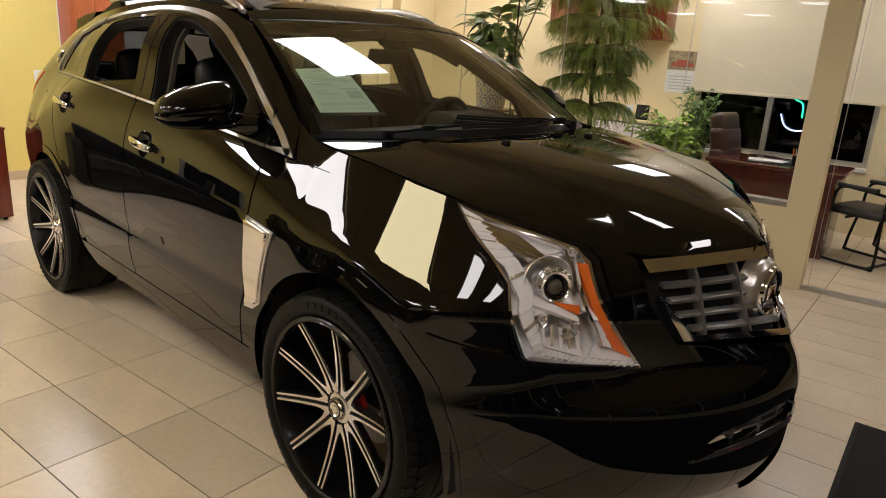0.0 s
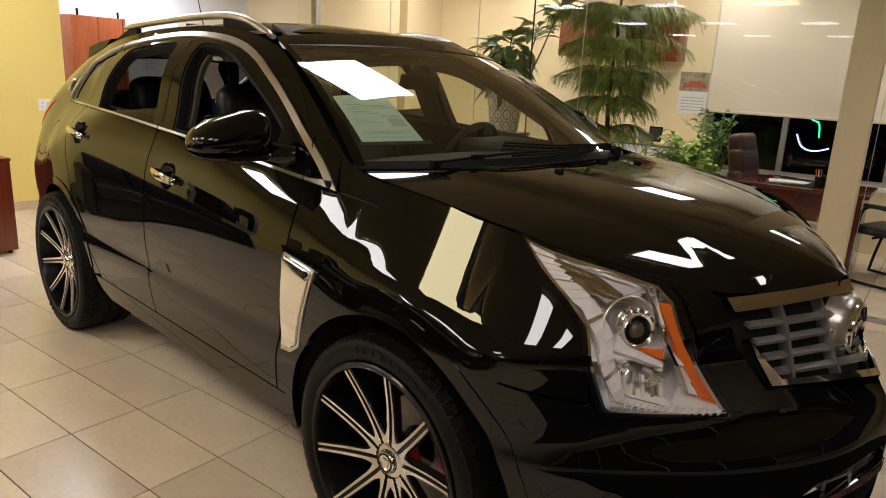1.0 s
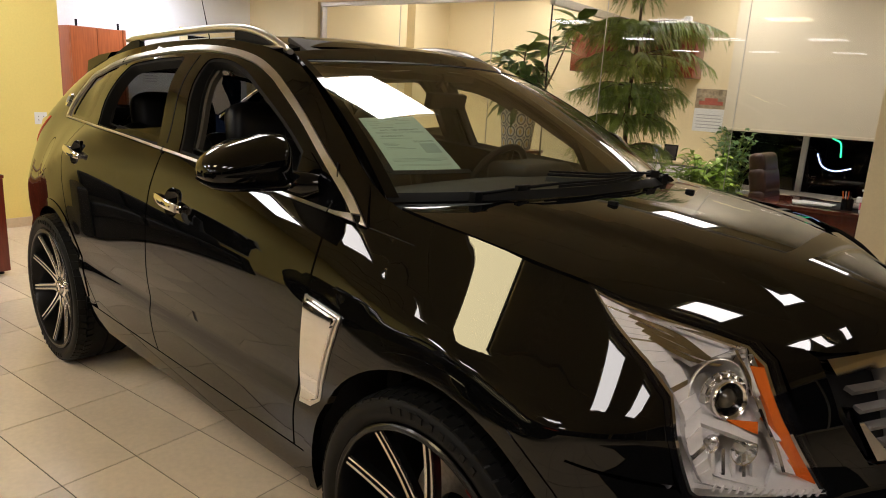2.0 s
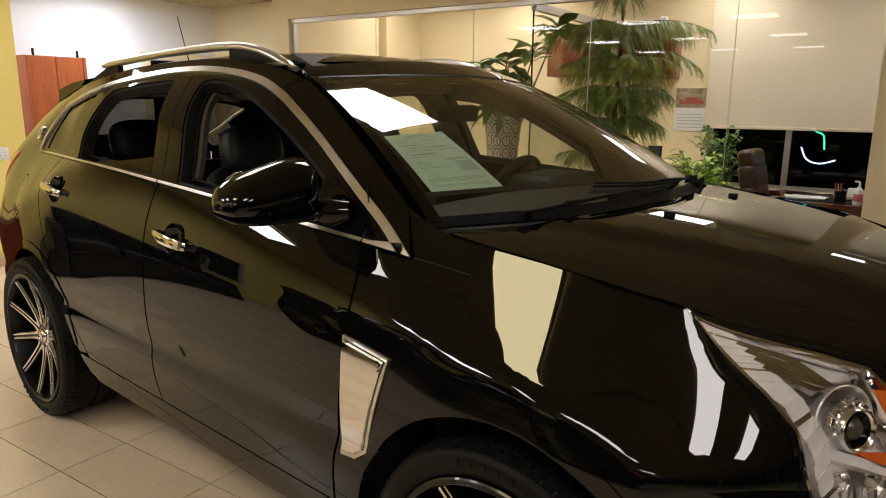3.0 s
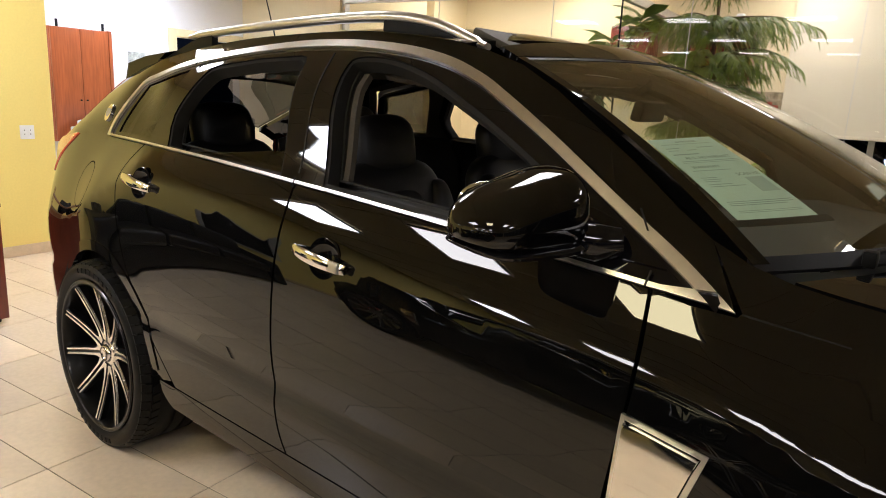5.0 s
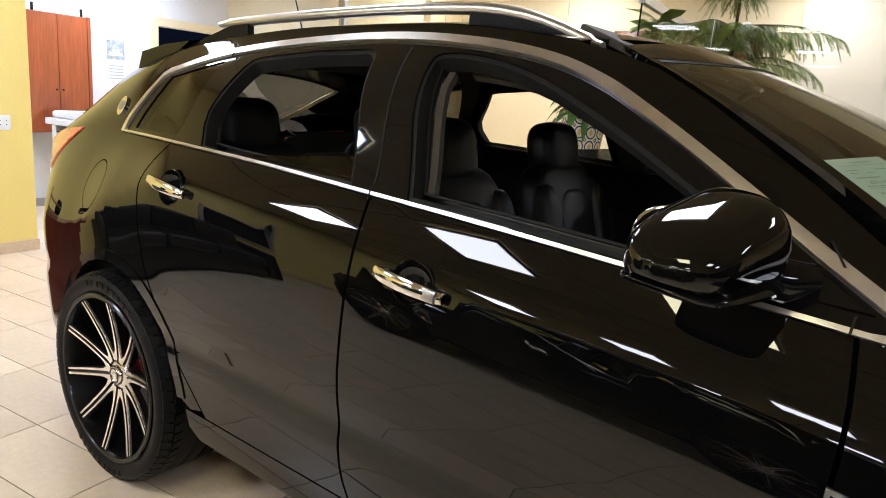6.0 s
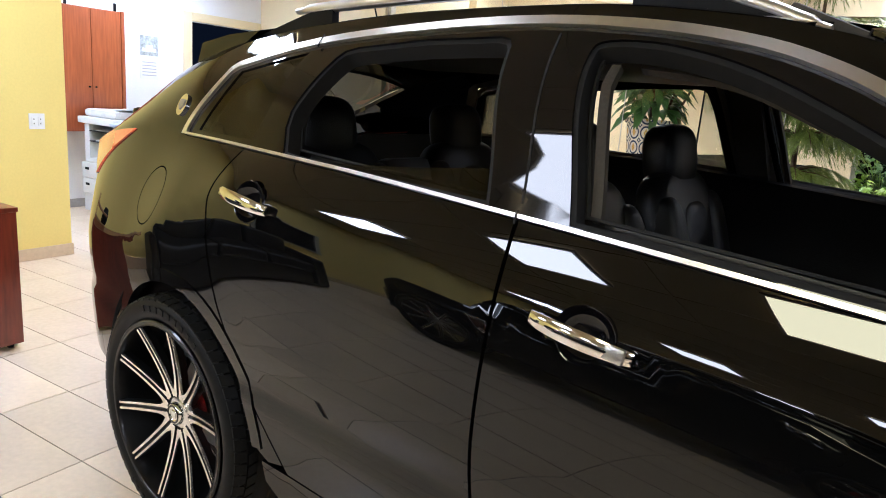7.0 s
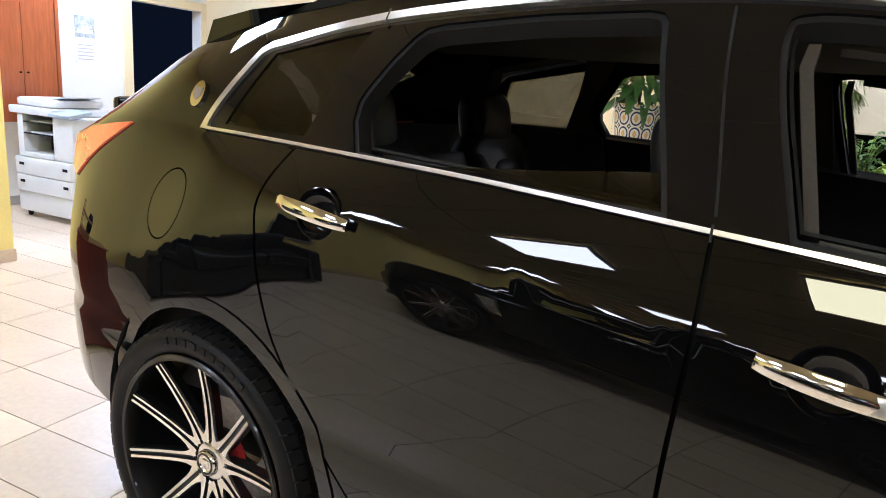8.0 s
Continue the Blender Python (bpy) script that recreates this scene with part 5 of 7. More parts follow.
        def cap_shape(lo, hi, swell):
            """A wedge-shaped housing, drawn from its outer end to its tall inner end."""
            bm = bmesh.new()
            rows, n, ns = [], 28, 26
            for i in range(ns + 1):
                sv = -math.cos(math.pi * i / ns)
                end = max(0.02, 1 - abs(sv) ** (5 if sv < 0 else 9)) ** 0.5
                zt, zb = hi(sv), lo(sv)
                c, h = (zt + zb) / 2, (zt - zb) / 2
                row = []
                for k in range(n):
                    a = 2 * math.pi * k / n
                    cx, cz = math.cos(a), math.sin(a)
                    px = (0.108 if cx > 0 else 0.074) * abs(cx) ** 0.7 * (1 if cx > 0 else -1) * end * swell * (1.0 - 0.22 * max(0, cz) * (cx > 0))
                    pz = c + h * abs(cz) ** 0.62 * (1 if cz > 0 else -1) * (0.55 + 0.45 * end)
                    row.append(bm.verts.new(mm @ Vector((px, 0.136 * sv * (1 + 0.12 * max(0, -pz) * max(0, sv) / 0.07), pz))))
                rows.append(row)
            for a, b in zip(rows, rows[1:]):
                for k in range(n):
                    bm.faces.new((a[k], a[(k + 1) % n], b[(k + 1) % n], b[k]))
            bm.faces.new(rows[0])
            bm.faces.new(rows[-1])
            bmesh.ops.recalc_face_normals(bm, faces=bm.faces)
            return bm
        mr = part("door_mirror", cap_shape(low_h, top_h, 1.0), PAINT, car, "black door mirror")
        part("mirror_lower_shell", cap_shape(lambda q: low_h(q) - 0.003, lambda q: -0.040 + 0.004 * q, 1.02), GLOSS, mr)
        gl = bmesh.new()
        bmesh.ops.create_uvsphere(gl, u_segments=24, v_segments=10, radius=1)
        for v in gl.verts:
            x, y, z = v.co
            v.co = mm @ Vector((-0.071 + 0.008 * x, 0.012 + 0.098 * (abs(y) ** 0.7) * (1 if y > 0 else -1), 0.004 + 0.050 * (abs(z) ** 0.7) * (1 if z > 0 else -1)))
        part("mirror_glass", gl, CHROME, mr, "mirror glass")
        foot = bmesh.new()
        tube([Matrix.Diagonal((1, f, 1, 1)) @ Vector(p) for p in ((-0.735, -0.965, 1.272), (-0.69, -0.935, 1.264), (-0.64, -0.905, 1.258), (-0.60, -0.875, 1.262))], [0.022, 0.034, 0.040, 0.030], 16, foot)
        part("mirror_foot", foot, GLOSS, mr)
        shell("mirror_sail", ccw(sail), surf, GLOSS, mr, 0.02, 0.02, lift=0.002, **kw)
        # roof rack
        pts = []
        for x, z in ((-1.165, 1.668), (-1.215, 1.684), (-1.29, 1.712), (-1.40, 1.742), (-1.55, 1.759), (-1.80, 1.760), (-2.10, 1.751), (-2.40, 1.738), (-2.62, 1.726), (-2.72, 1.718)):
            pts.append((x, f * -(EDGE_Y(x) - 0.052), z))
        pts = bent(pts, 4)
        bar = bmesh.new()
        rings = []
        for i, p in enumerate(pts):
            w = 0.017
            hh = 0.017 if 2 < i < len(pts) - 3 else 0.010
            rings.append([bar.verts.new(p + Vector((0, w * math.cos(a), hh * math.sin(a)))) for a in [2 * math.pi * k / 12 for k in range(12)]])
        for a, b in zip(rings, rings[1:]):
            for k in range(12):
                bar.faces.new((a[k], a[(k + 1) % 12], b[(k + 1) % 12], b[k]))
        bar.faces.new(rings[0])
        bar.faces.new(rings[-1])
        bmesh.ops.recalc_face_normals(bar, faces=bar.faces)
        rk = part("roof_rack", bar, BRUSHED, car, "satin silver roof rail")
        for x0, x1, h0, h1 in ((-1.20, -1.56, 0.0, 0.040), (-2.54, -2.98, 0.056, 0.0)):
            ft = bmesh.new()
            rr = []
            for i in range(7):
                x = x0 + (x1 - x0) * i / 6
                y = EDGE_Y(x) - 0.052
                z = roof(x, y)[2]
                h = h0 + (h1 - h0) * i / 6 + 0.002
                rr.append([ft.verts.new((x, f * -(y + d), z + e)) for d, e in ((-0.015, -0.01), (0.015, -0.012), (0.012, h), (-0.012, h))])
            for a, b in zip(rr, rr[1:]):
                for k in range(4):
                    ft.faces.new((a[k], a[(k + 1) % 4], b[(k + 1) % 4], b[k]))
            ft.faces.new(rr[0])
            ft.faces.new(rr[-1])
            bmesh.ops.recalc_face_normals(ft, faces=ft.faces)
            part("rack_foot", ft, SATIN, rk)
        # wheel housings
        for ax in AXLES:
            hs = bmesh.new()
            n = 20
            rr = []
            for i in range(n + 1):
                a = radians(-8 + 196 * i / n)
                rr.append([hs.verts.new((ax + 0.50 * math.cos(a), f * yy, HUB_Z + 0.50 * math.sin(a))) for yy in (-0.94, -0.5)])
            for a, b in zip(rr, rr[1:]):
                hs.faces.new((a[0], a[1], b[1], b[0]))
            hs.faces.new([r[1] for r in rr])
            part("wheel_housing", hs, DARK, car)
            wheel(car, ax, f * -0.913, -1 if not mirror else 1)
    # emblem on the grille
    e0 = Vector(nose(90, 0.893)) + Vector((-0.006, 0, 0))
    em = part("grille_emblem", lathe([(0.066, -0.012), (0.067, 0.000), (0.072, 0.005), (0.078, 0.003), (0.082, -0.006), (0.082, -0.03), (0.0, -0.03)], 48, "x", m=Matrix.Translation(e0)), CHROME, car, "round chrome emblem")
    part("emblem_boss", lathe([(0.081, -0.008), (0.092, -0.014), (0.104, -0.032), (0.110, -0.075), (0.0, -0.075)], 48, "x", m=Matrix.Translation(e0)), BRUSHED, em, "satin chrome boss")
    part("emblem_field", lathe([(0.0, 0.0), (0.05, -0.002), (0.0665, -0.008), (0.0665, -0.02), (0, -0.02)], 40, "x", m=Matrix.Translation(e0)), GLOSS, em)
    sh = part("emblem_shield", boxed(e0.x - 0.006, e0.x + 0.004, -0.028, 0.028, e0.z - 0.024, e0.z + 0.026, 0.006), CHROME, em)
    for k, color in enumerate(((0.25, 0.16, 0.03), (0.20, 0.01, 0.01), (0.02, 0.02, 0.02))):
        part("enamel_field", boxed(e0.x + 0.003, e0.x + 0.0055, -0.022, 0.022, e0.z - 0.019 + 0.014 * (2 - k), e0.z - 0.009 + 0.014 * (2 - k), 0.001), material("enamel_%s" % "abc"[k], color, 0.2, coat=0.6), sh)
    # cabin
    part("cabin_floor", boxed(-3.6, -0.1, -0.72, 0.72, 0.30, 0.34, 0.01), DARK, car, "dark cabin floor")
    part("bulkhead", boxed(-0.35, -0.28, -0.80, 0.80, 0.3, 1.08, 0.01), DARK, car)
    part("underbody", boxed(-3.75, 0.75, -0.66, 0.66, 0.22, 0.29, 0.02), DARK, car)
    part("under_panel", boxed(-2.24, -0.56, -0.86, 0.86, 0.295, 0.330, 0.01), DARK, car)
    part("rear_shelf", boxed(-3.7, -2.75, -0.62, 0.62, 0.90, 0.93, 0.01), DARK, car)
    for y in (-0.38, 0.38):
        seat(car, -1.36, y)
    for y in (-0.40, 0.40):
        seat(car, -2.36, y, True)
    seat_mid = part("rear_seat_middle", boxed(-2.60, -2.10, -0.14, 0.14, 0.5, 0.76, 0.05), LEATHER, car)
    part("middle_back", boxed(-0.06, 0.05, -0.135, 0.135, 0.0, 0.55, 0.04, m=pose(-2.60, 0, 0.70, 0, -16, 0)), LEATHER, seat_mid)
    dash = bmesh.new()
    rows = []
    for i in range(17):
        y = -0.74 + 1.48 * i / 16
        k = 0.02 * math.cos(y * 2)
        rows.append([dash.verts.new(q) for q in ((-0.30, y, 1.19 + k), (-0.55, y, 1.215 + k), (-0.74, y, 1.195 + k), (-0.82, y, 1.14), (-0.80, y, 0.98), (-0.70, y, 0.80), (-0.45, y, 0.62))])
    for a, b in zip(rows, rows[1:]):
        for k in range(6):
            dash.faces.new((a[k], a[k + 1], b[k + 1], b[k]))
    bmesh.ops.recalc_face_normals(dash, faces=dash.faces)
    da = part("dashboard", dash, DASH, car, "dark soft-touch dashboard")
    part("instrument_hood", boxed(-0.86, -0.62, 0.20, 0.58, 1.15, 1.27, 0.05, segs=4), DASH, da)
    part("centre_console", boxed(-1.5, -0.72, -0.12, 0.12, 0.42, 0.80, 0.05, segs=3), DASH, da)
    sw = bmesh.new()
    ms = pose(-0.94, 0.39, 1.155, 0, -65, 0)
    ring = [ms @ Vector((0.185 * math.cos(a), 0.185 * math.sin(a), 0)) for a in [2 * math.pi * i / 36 for i in range(37)]]
    tube(ring, 0.016, 10, sw)
    steer = part("steering_wheel", sw, LEATHER, car, "black leather steering wheel")
    sp = bmesh.new()
    for a in (0, 90, 180):
        tube([ms @ Vector((0, 0, -0.02)), ms @ pose(0, 0, 0, 0, 0, a) @ Vector((0, -0.18, 0))], [0.03, 0.018], 8, sp)
    lathe([(0, 0.02), (0.05, 0.015), (0.075, -0.01), (0.07, -0.04), (0, -0.04)], 28, "z", bm=sp, m=ms)
    part("steering_spoke", sp, SATIN, steer)
    rm = part("rear_view_mirror", boxed(-0.022, 0.018, -0.125, 0.125, -0.034, 0.034, 0.014, m=pose(-0.97, 0.05, 1.515, 0, 12, 6)), SATIN, car, "black rear-view mirror")
    part("mirror_stalk", tube([(-1.0, 0.02, 1.575), (-0.97, 0.02, 1.60), (-0.965, 0.02, 1.63)], 0.012, 8), SATIN, rm)
    for y in (-0.36, 0.36):
        part("sun_visor", boxed(-0.17, 0.0, -0.20, 0.20, -0.012, 0.012, 0.01, m=pose(-1.10, y, 1.655, 0, 22, 0)), TRIM_GREY, car, "grey sun visor")
    # aerial on the roof
    an = Vector((-2.90, 0.0, roof(-2.90, 0)[2]))
    ae = part("aerial_base", boxed(-0.045, 0.03, -0.016, 0.016, -0.004, 0.022, 0.008, m=Matrix.Translation(an)), SATIN, car, "black aerial foot")
    part("aerial_rod", tube([an + Vector((0, 0, 0.015)), an + Vector((-0.13, 0, 0.35))], [0.004, 0.0022], 8), SATIN, ae)
    car.matrix_basis = m @ pose(0, 0.045, 0)
    return car


car = build_car("black gloss five-door luxury crossover with chrome trim on large black-and-silver wheels", Matrix())

# ---- fixed parts of the hall and the office ----
def board(name, boxes, mat, label):
    bm = bmesh.new()
    for b in boxes:
        box(bm, *b, bevel=0.003, segs=1)
    return tagged(part(name, bm, mat, m=HALL, flat=True), label, "trim", kind="structure")


board("baseboard_wing", [(WING_A, WING_A + 0.012, BACK_B, 1.127, 0, 0.092), (WING_A - 0.172, WING_A + 0.012, 1.115, 1.127, 0, 0.092)], BASE_TILE, "beige tiled baseboard")
board("baseboard_far", [(FAR_A, FAR_A + 0.012, -3.0, 3.58, 0, 0.09)], material("grey_baseboard", (0.35, 0.33, 0.31), 0.6, grain=(30, 0.1)), "grey baseboard")
board("door_trim", [(FAR_A, FAR_A + 0.02, 3.58, 3.70, 0, 2.20), (FAR_A, FAR_A + 0.02, 4.72, 4.79, 0, 2.20), (FAR_A, FAR_A + 0.02, 3.70, 4.72, 2.10, 2.20), (FAR_A - 0.14, FAR_A, 3.685, 3.70, 0, 2.10)], WALL_CREAM, "cream door frame round an open doorway")
board("window_trim", [(-1.20, 0.62, OFFICE_B - 0.03, OFFICE_B + 0.01, 0.64, 0.68), (0.78, 5.0, OFFICE_B - 0.03, OFFICE_B + 0.01, 0.64, 0.68)], ENAMEL, "white window sill")

glazing = thing("glass_partition", "frameless clear glass panes in a slim metal frame", "glass wall", HALL)
tagged(glazing, kind="structure")
fr = bmesh.new()
for b in ((-4.95, 0.40, GLASS_B - 0.035, GLASS_B + 0.035, 2.36, 2.40), (-4.95, -4.91, GLASS_B - 0.035, GLASS_B + 0.035, 0.64, 2.36), (-4.95, 0.40, GLASS_B - 0.05, GLASS_B + 0.05, 0.60, 0.64),
          (0.60, 6.3, GLASS_B - 0.035, GLASS_B + 0.035, 2.36, 2.40), (0.60, 6.3, GLASS_B - 0.03, GLASS_B + 0.03, 0.0, 0.03)):
    box(fr, *b, bevel=0.003, segs=1)
part("frame", fr, ALU, glazing, flat=True)
edges = [-4.91, -3.83, -2.72, -1.62, -0.52, 0.40]
for a0, a1 in list(zip(edges, edges[1:])) + [(0.66, 2.0), (2.0, 3.4), (3.4, 4.9), (4.9, 6.3)]:
    lo = 0.64 if a1 < 0.5 else 0.03
    o = part("pane", boxed(a0 + 0.003, a1 - 0.003, GLASS_B - 0.004, GLASS_B + 0.004, lo, 2.36), CLEAR, glazing, flat=True)
    o.visible_shadow = False
for a in edges[1:-1] + [0.645]:
    part("joint", boxed(a - 0.0018, a + 0.0018, GLASS_B - 0.005, GLASS_B + 0.005, 0.64 if a < 0.5 else 0.03, 2.36), ALU, glazing, flat=True)
inner = thing("office_screen", "clear glass screen with a metal top rail inside the office", "glass wall", HALL)
tagged(inner, kind="structure")
part("top_rail", boxed(-2.20, -2.15, GLASS_B + 0.08, OFFICE_B, 2.33, 2.40, 0.004), ALU, inner, flat=True)
o = part("pane", boxed(-2.18, -2.172, GLASS_B + 0.09, OFFICE_B, 0.02, 2.33), CLEAR, inner, flat=True)
o.visible_shadow = False
part("edge_strip", boxed(-2.182, -2.170, GLASS_B + 0.082, GLASS_B + 0.09, 0.02, 2.33), SATIN, inner, flat=True)

# office windows: night behind the glass, blinds half down
NIGHT = glass("night_glass", (0.5, 0.5, 0.5))
for n, (a0, a1, mull, low) in enumerate(((-1.20, 0.62, (-0.40,), 1.325), (0.78, 5.0, (1.5, 2.6, 3.7), 1.30)), 1):
    w = thing("window_%d" % n, "dark night window in a silver metal frame", "window", HALL)
    tagged(w, kind="structure")
    fr = bmesh.new()
    y0, y1 = OFFICE_B + 0.05, OFFICE_B + 0.10
    for b in ((a0, a1, y0, y1, 0.68, 0.73), (a0, a1, y0, y1, 2.70, 2.75), (a0, a0 + 0.05, y0, y1, 0.73, 2.70), (a1 - 0.05, a1, y0, y1, 0.73, 2.70)):
        box(fr, *b)
    part("window_frame", fr, ALU, w, flat=True)
    for x in mull:
        part("mullion", boxed(x - 0.028, x + 0.028, y0 - 0.01, y1, 0.73, 2.70, 0.004), ALU, w, "silver mullion", flat=True)
    cut = [a0 + 0.05, *mull, a1 - 0.05]
    for x0, x1 in zip(cut, cut[1:]):
        part("pane", boxed(x0, x1, OFFICE_B + 0.07, OFFICE_B + 0.076, 0.73, 2.70), NIGHT, w, flat=True)
    bl = thing("roller_blind", "cream cloth roller blind drawn half down", "blind", HALL)
    sheet = bmesh.new()
    cols = 40
    rows = [[sheet.verts.new((a0 - 0.03 + (a1 - a0 + 0.06) * i / cols, OFFICE_B - 0.035 + 0.002 * math.sin(i * 0.9 + k), z)) for i in range(cols + 1)] for k, z in enumerate((low, 1.8, 2.3, 2.86))]
    for p, q in zip(rows, rows[1:]):
        for i in range(cols):
            sheet.faces.new((p[i], p[i + 1], q[i + 1], q[i]))
    g = bmesh.ops.extrude_face_region(sheet, geom=list(sheet.faces))
    for v in [e for e in g["geom"] if isinstance(e, bmesh.types.BMVert)]:
        v.co.y -= 0.002
    part("cloth", sheet, BLIND, bl)
    part("bottom_bar", boxed(a0 - 0.03, a1 + 0.03, OFFICE_B - 0.048, OFFICE_B - 0.028, low - 0.018, low + 0.012, 0.005), BLIND, bl)
    part("roller", tube([(a0 - 0.05, OFFICE_B - 0.035, 2.87), (a1 + 0.05, OFFICE_B - 0.035, 2.87)], 0.022, 16), ENAMEL, bl)
# tall street windows behind the camera, black at night
def street_window(n, m, length, panes):
    w = thing("window_%d" % n, "tall dark street window in a silver metal frame", "window", m)
    tagged(w, kind="structure")
    fr = bmesh.new()
    for b in ((0, length, 0.12, 0.17), (0, length, 2.67, 2.72), (0, 0.05, 0.17, 2.67), (length - 0.05, length, 0.17, 2.67)):
        box(fr, b[0], b[1], -0.10, -0.05, b[2], b[3])
    part("window_frame", fr, ALU, w, flat=True)
    for k in range(panes):
        x0, x1 = 0.05 + (length - 0.1) * k / panes, 0.05 + (length - 0.1) * (k + 1) / panes
        part("pane", boxed(x0 + 0.025, x1 - 0.025, -0.08, -0.072, 0.17, 2.67), NIGHT, w, flat=True)
        if k:
            part("mullion", boxed(x0 - 0.025, x0 + 0.025, -0.10, -0.05, 0.17, 2.67), ALU, w, flat=True)


street_window(3, HALL @ pose(-4.6, BACK_B, 0), 10.9, 7)
street_window(4, HALL @ pose(RIGHT_A, BACK_B + 0.3, 0, 0, 0, 90), 2.7 - BACK_B - 0.3, 9)
bm = boxed(-12, 14, 16.0, 16.1, -1, 8)
tagged(part("backdrop", bm, material("night_backdrop", (0.004, 0.005, 0.008), 0.9, grain=(0.4, 0.5)), m=HALL, flat=True), "dark night outside the windows", "backdrop", kind="structure")
# glowing bent tubes that stand in for streaks of coloured light in the window
def neon(points, color, power, label):
    t = thing("neon_tube", label, "neon light", HALL)
    part("tube", tube(bent(points, 8), 0.006, 8), material("neon_" + label.split()[0], color, 0.4, emit=power, emit_color=color), t)
    part("bracket", tube([points[0], (points[0][0], points[0][1] + 0.1, points[0][2])], 0.006, 6), SATIN, t)


# a green and a blue-white streak of light, added as glowing tubes
neon([(-0.23, OFFICE_B + 0.03, 1.36), (-0.15, OFFICE_B + 0.03, 1.30), (-0.08, OFFICE_B + 0.03, 1.26), (-0.06, OFFICE_B + 0.03, 1.12)], (0.05, 0.9, 0.35), 3.0, "green neon tube hung in the dark window")
neon([(-0.27, OFFICE_B + 0.03, 1.14), (-0.21, OFFICE_B + 0.03, 1.02), (-0.09, OFFICE_B + 0.03, 0.98), (0.05, OFFICE_B + 0.03, 1.02)], (0.55, 0.65, 1.0), 3.0, "blue-white neon tube hung in the dark window")

# ---- things by the far wall ----
t = thing("wall_cabinet", "cherry-coloured two-door cabinet hung on the white wall", "cabinet", HALL @ pose(-7.90, 1.93, 0.83))
part("body", boxed(-0.30, -0.02, 0, 0.70, 0, 1.22, 0.004), WOOD_ORANGE, t)
for k in range(2):
    d = part("door", boxed(-0.018, 0.004, 0.006 + 0.325 * k, 0.325 + 0.325 * k, 0.008, 1.212, 0.003), WOOD_ORANGE, t, "cherry door leaf")
    part("knob", lathe([(0, 0.022), (0.008, 0.02), (0.010, 0.012), (0.006, 0), (0, 0)], 12, "x", m=pose(0.004, 0.29 + 0.07 * k, 0.45)), SATIN, d)
part("side_panel", boxed(-0.30, 0.0, 0.662, 0.70, 0.0, 1.225, 0.003), WOOD_ORANGE, t)
for y in (0.10, 0.62):
    part("hanger", boxed(-0.05, -0.03, y - 0.012, y + 0.012, 1.18, 1.30, 0.004), SATIN, t, "black top hook")


def calendar(m, w, h, hue, label):
    t = thing("wall_calendar", label, "calendar", m)
    part("sheet", boxed(0, w, -0.004, 0, 0, h * 0.54, 0.001, segs=1), ENAMEL, t, "white date sheet", flat=True)
    pic = part("picture", boxed(0, w, -0.005, 0, h * 0.545, h, 0.001, segs=1), material("calendar_picture_" + hue[0], hue[1], 0.4, stain=(14, 0.5), grain=(40, 0.3)), t, "printed picture of a vehicle", flat=True)
    cb = bmesh.new()
    box(cb, w * 0.12, w * 0.9, -0.0075, -0.005, h * 0.63, h * 0.72, 0.0008, segs=1)
    box(cb, w * 0.3, w * 0.72, -0.0075, -0.005, h * 0.72, h * 0.79, 0.0008, segs=1)
    part("printed_shape", cb, material("printed_paint_" + hue[0], hue[2], 0.4, grain=(50, 0.2)), pic, flat=True)
    for i in range(5):
        part("date_row", boxed(w * 0.1, w * 0.9, -0.0048, -0.004, h * (0.08 + 0.075 * i), h * (0.10 + 0.075 * i)), material("printed_grey", (0.45, 0.45, 0.46), 0.8), t, flat=True)
    return t


calendar(HALL @ pose(FAR_A + 0.002, 3.01, 1.39, 0, 0, 90), 0.225, 0.475, ("green", (0.42, 0.45, 0.42), (0.80, 0.80, 0.80)), "white wall calendar with a picture of a white car")
calendar(HALL @ pose(-1.56, OFFICE_B - 0.002, 1.27), 0.33, 0.46, ("street", (0.35, 0.28, 0.18), (0.42, 0.11, 0.07)), "wall calendar with a picture of a red classic car")

OFFICE_GREY = material("copier_plastic", (0.66, 0.66, 0.65), 0.45, grain=(40, 0.03), stain=(4, 0.04))
t = thing("copier", "light grey office copier on castors by the white wall", "copier", HALL @ pose(-7.35, 2.02, 0))
part("base", boxed(-0.40, 0.36, 0.02, 0.58, 0.06, 0.24, 0.012), OFFICE_GREY, t)
for k, (z0, z1) in enumerate(((0.245, 0.395), (0.40, 0.555))):
    d = part("paper_drawer", boxed(-0.39, 0.35, 0.0, 0.58, z0, z1, 0.010), OFFICE_GREY, t)
    for x in (-0.30, 0.28):
        part("grip", boxed(x - 0.03, x + 0.03, -0.006, 0.01, z0 + 0.08, z0 + 0.105, 0.003), SATIN, d)
part("engine", boxed(-0.36, -0.28, 0.02, 0.58, 0.56, 0.93, 0.010), OFFICE_GREY, t)
part("rear_body", boxed(-0.28, 0.12, 0.30, 0.58, 0.56, 0.93, 0.010), OFFICE_GREY, t)
part("right_body", boxed(0.10, 0.36, 0.03, 0.58, 0.56, 0.93, 0.015), OFFICE_GREY, t)
part("cavity", boxed(-0.285, 0.105, 0.28, 0.31, 0.57, 0.92), SATIN, t, flat=True)
for z in (0.76, 0.86):
    tr = part("output_tray", boxed(-0.28, 0.10, 0.02, 0.30, z, z + 0.012, 0.003), SATIN, t, "dark output tray")
    part("paper_sheets", boxed(-0.22, 0.06, 0.05, 0.28, z + 0.012, z + 0.020), ENAMEL, tr, flat=True)
part("lower_floor", boxed(-0.28, 0.10, 0.02, 0.30, 0.56, 0.60, 0.004), OFFICE_GREY, t)
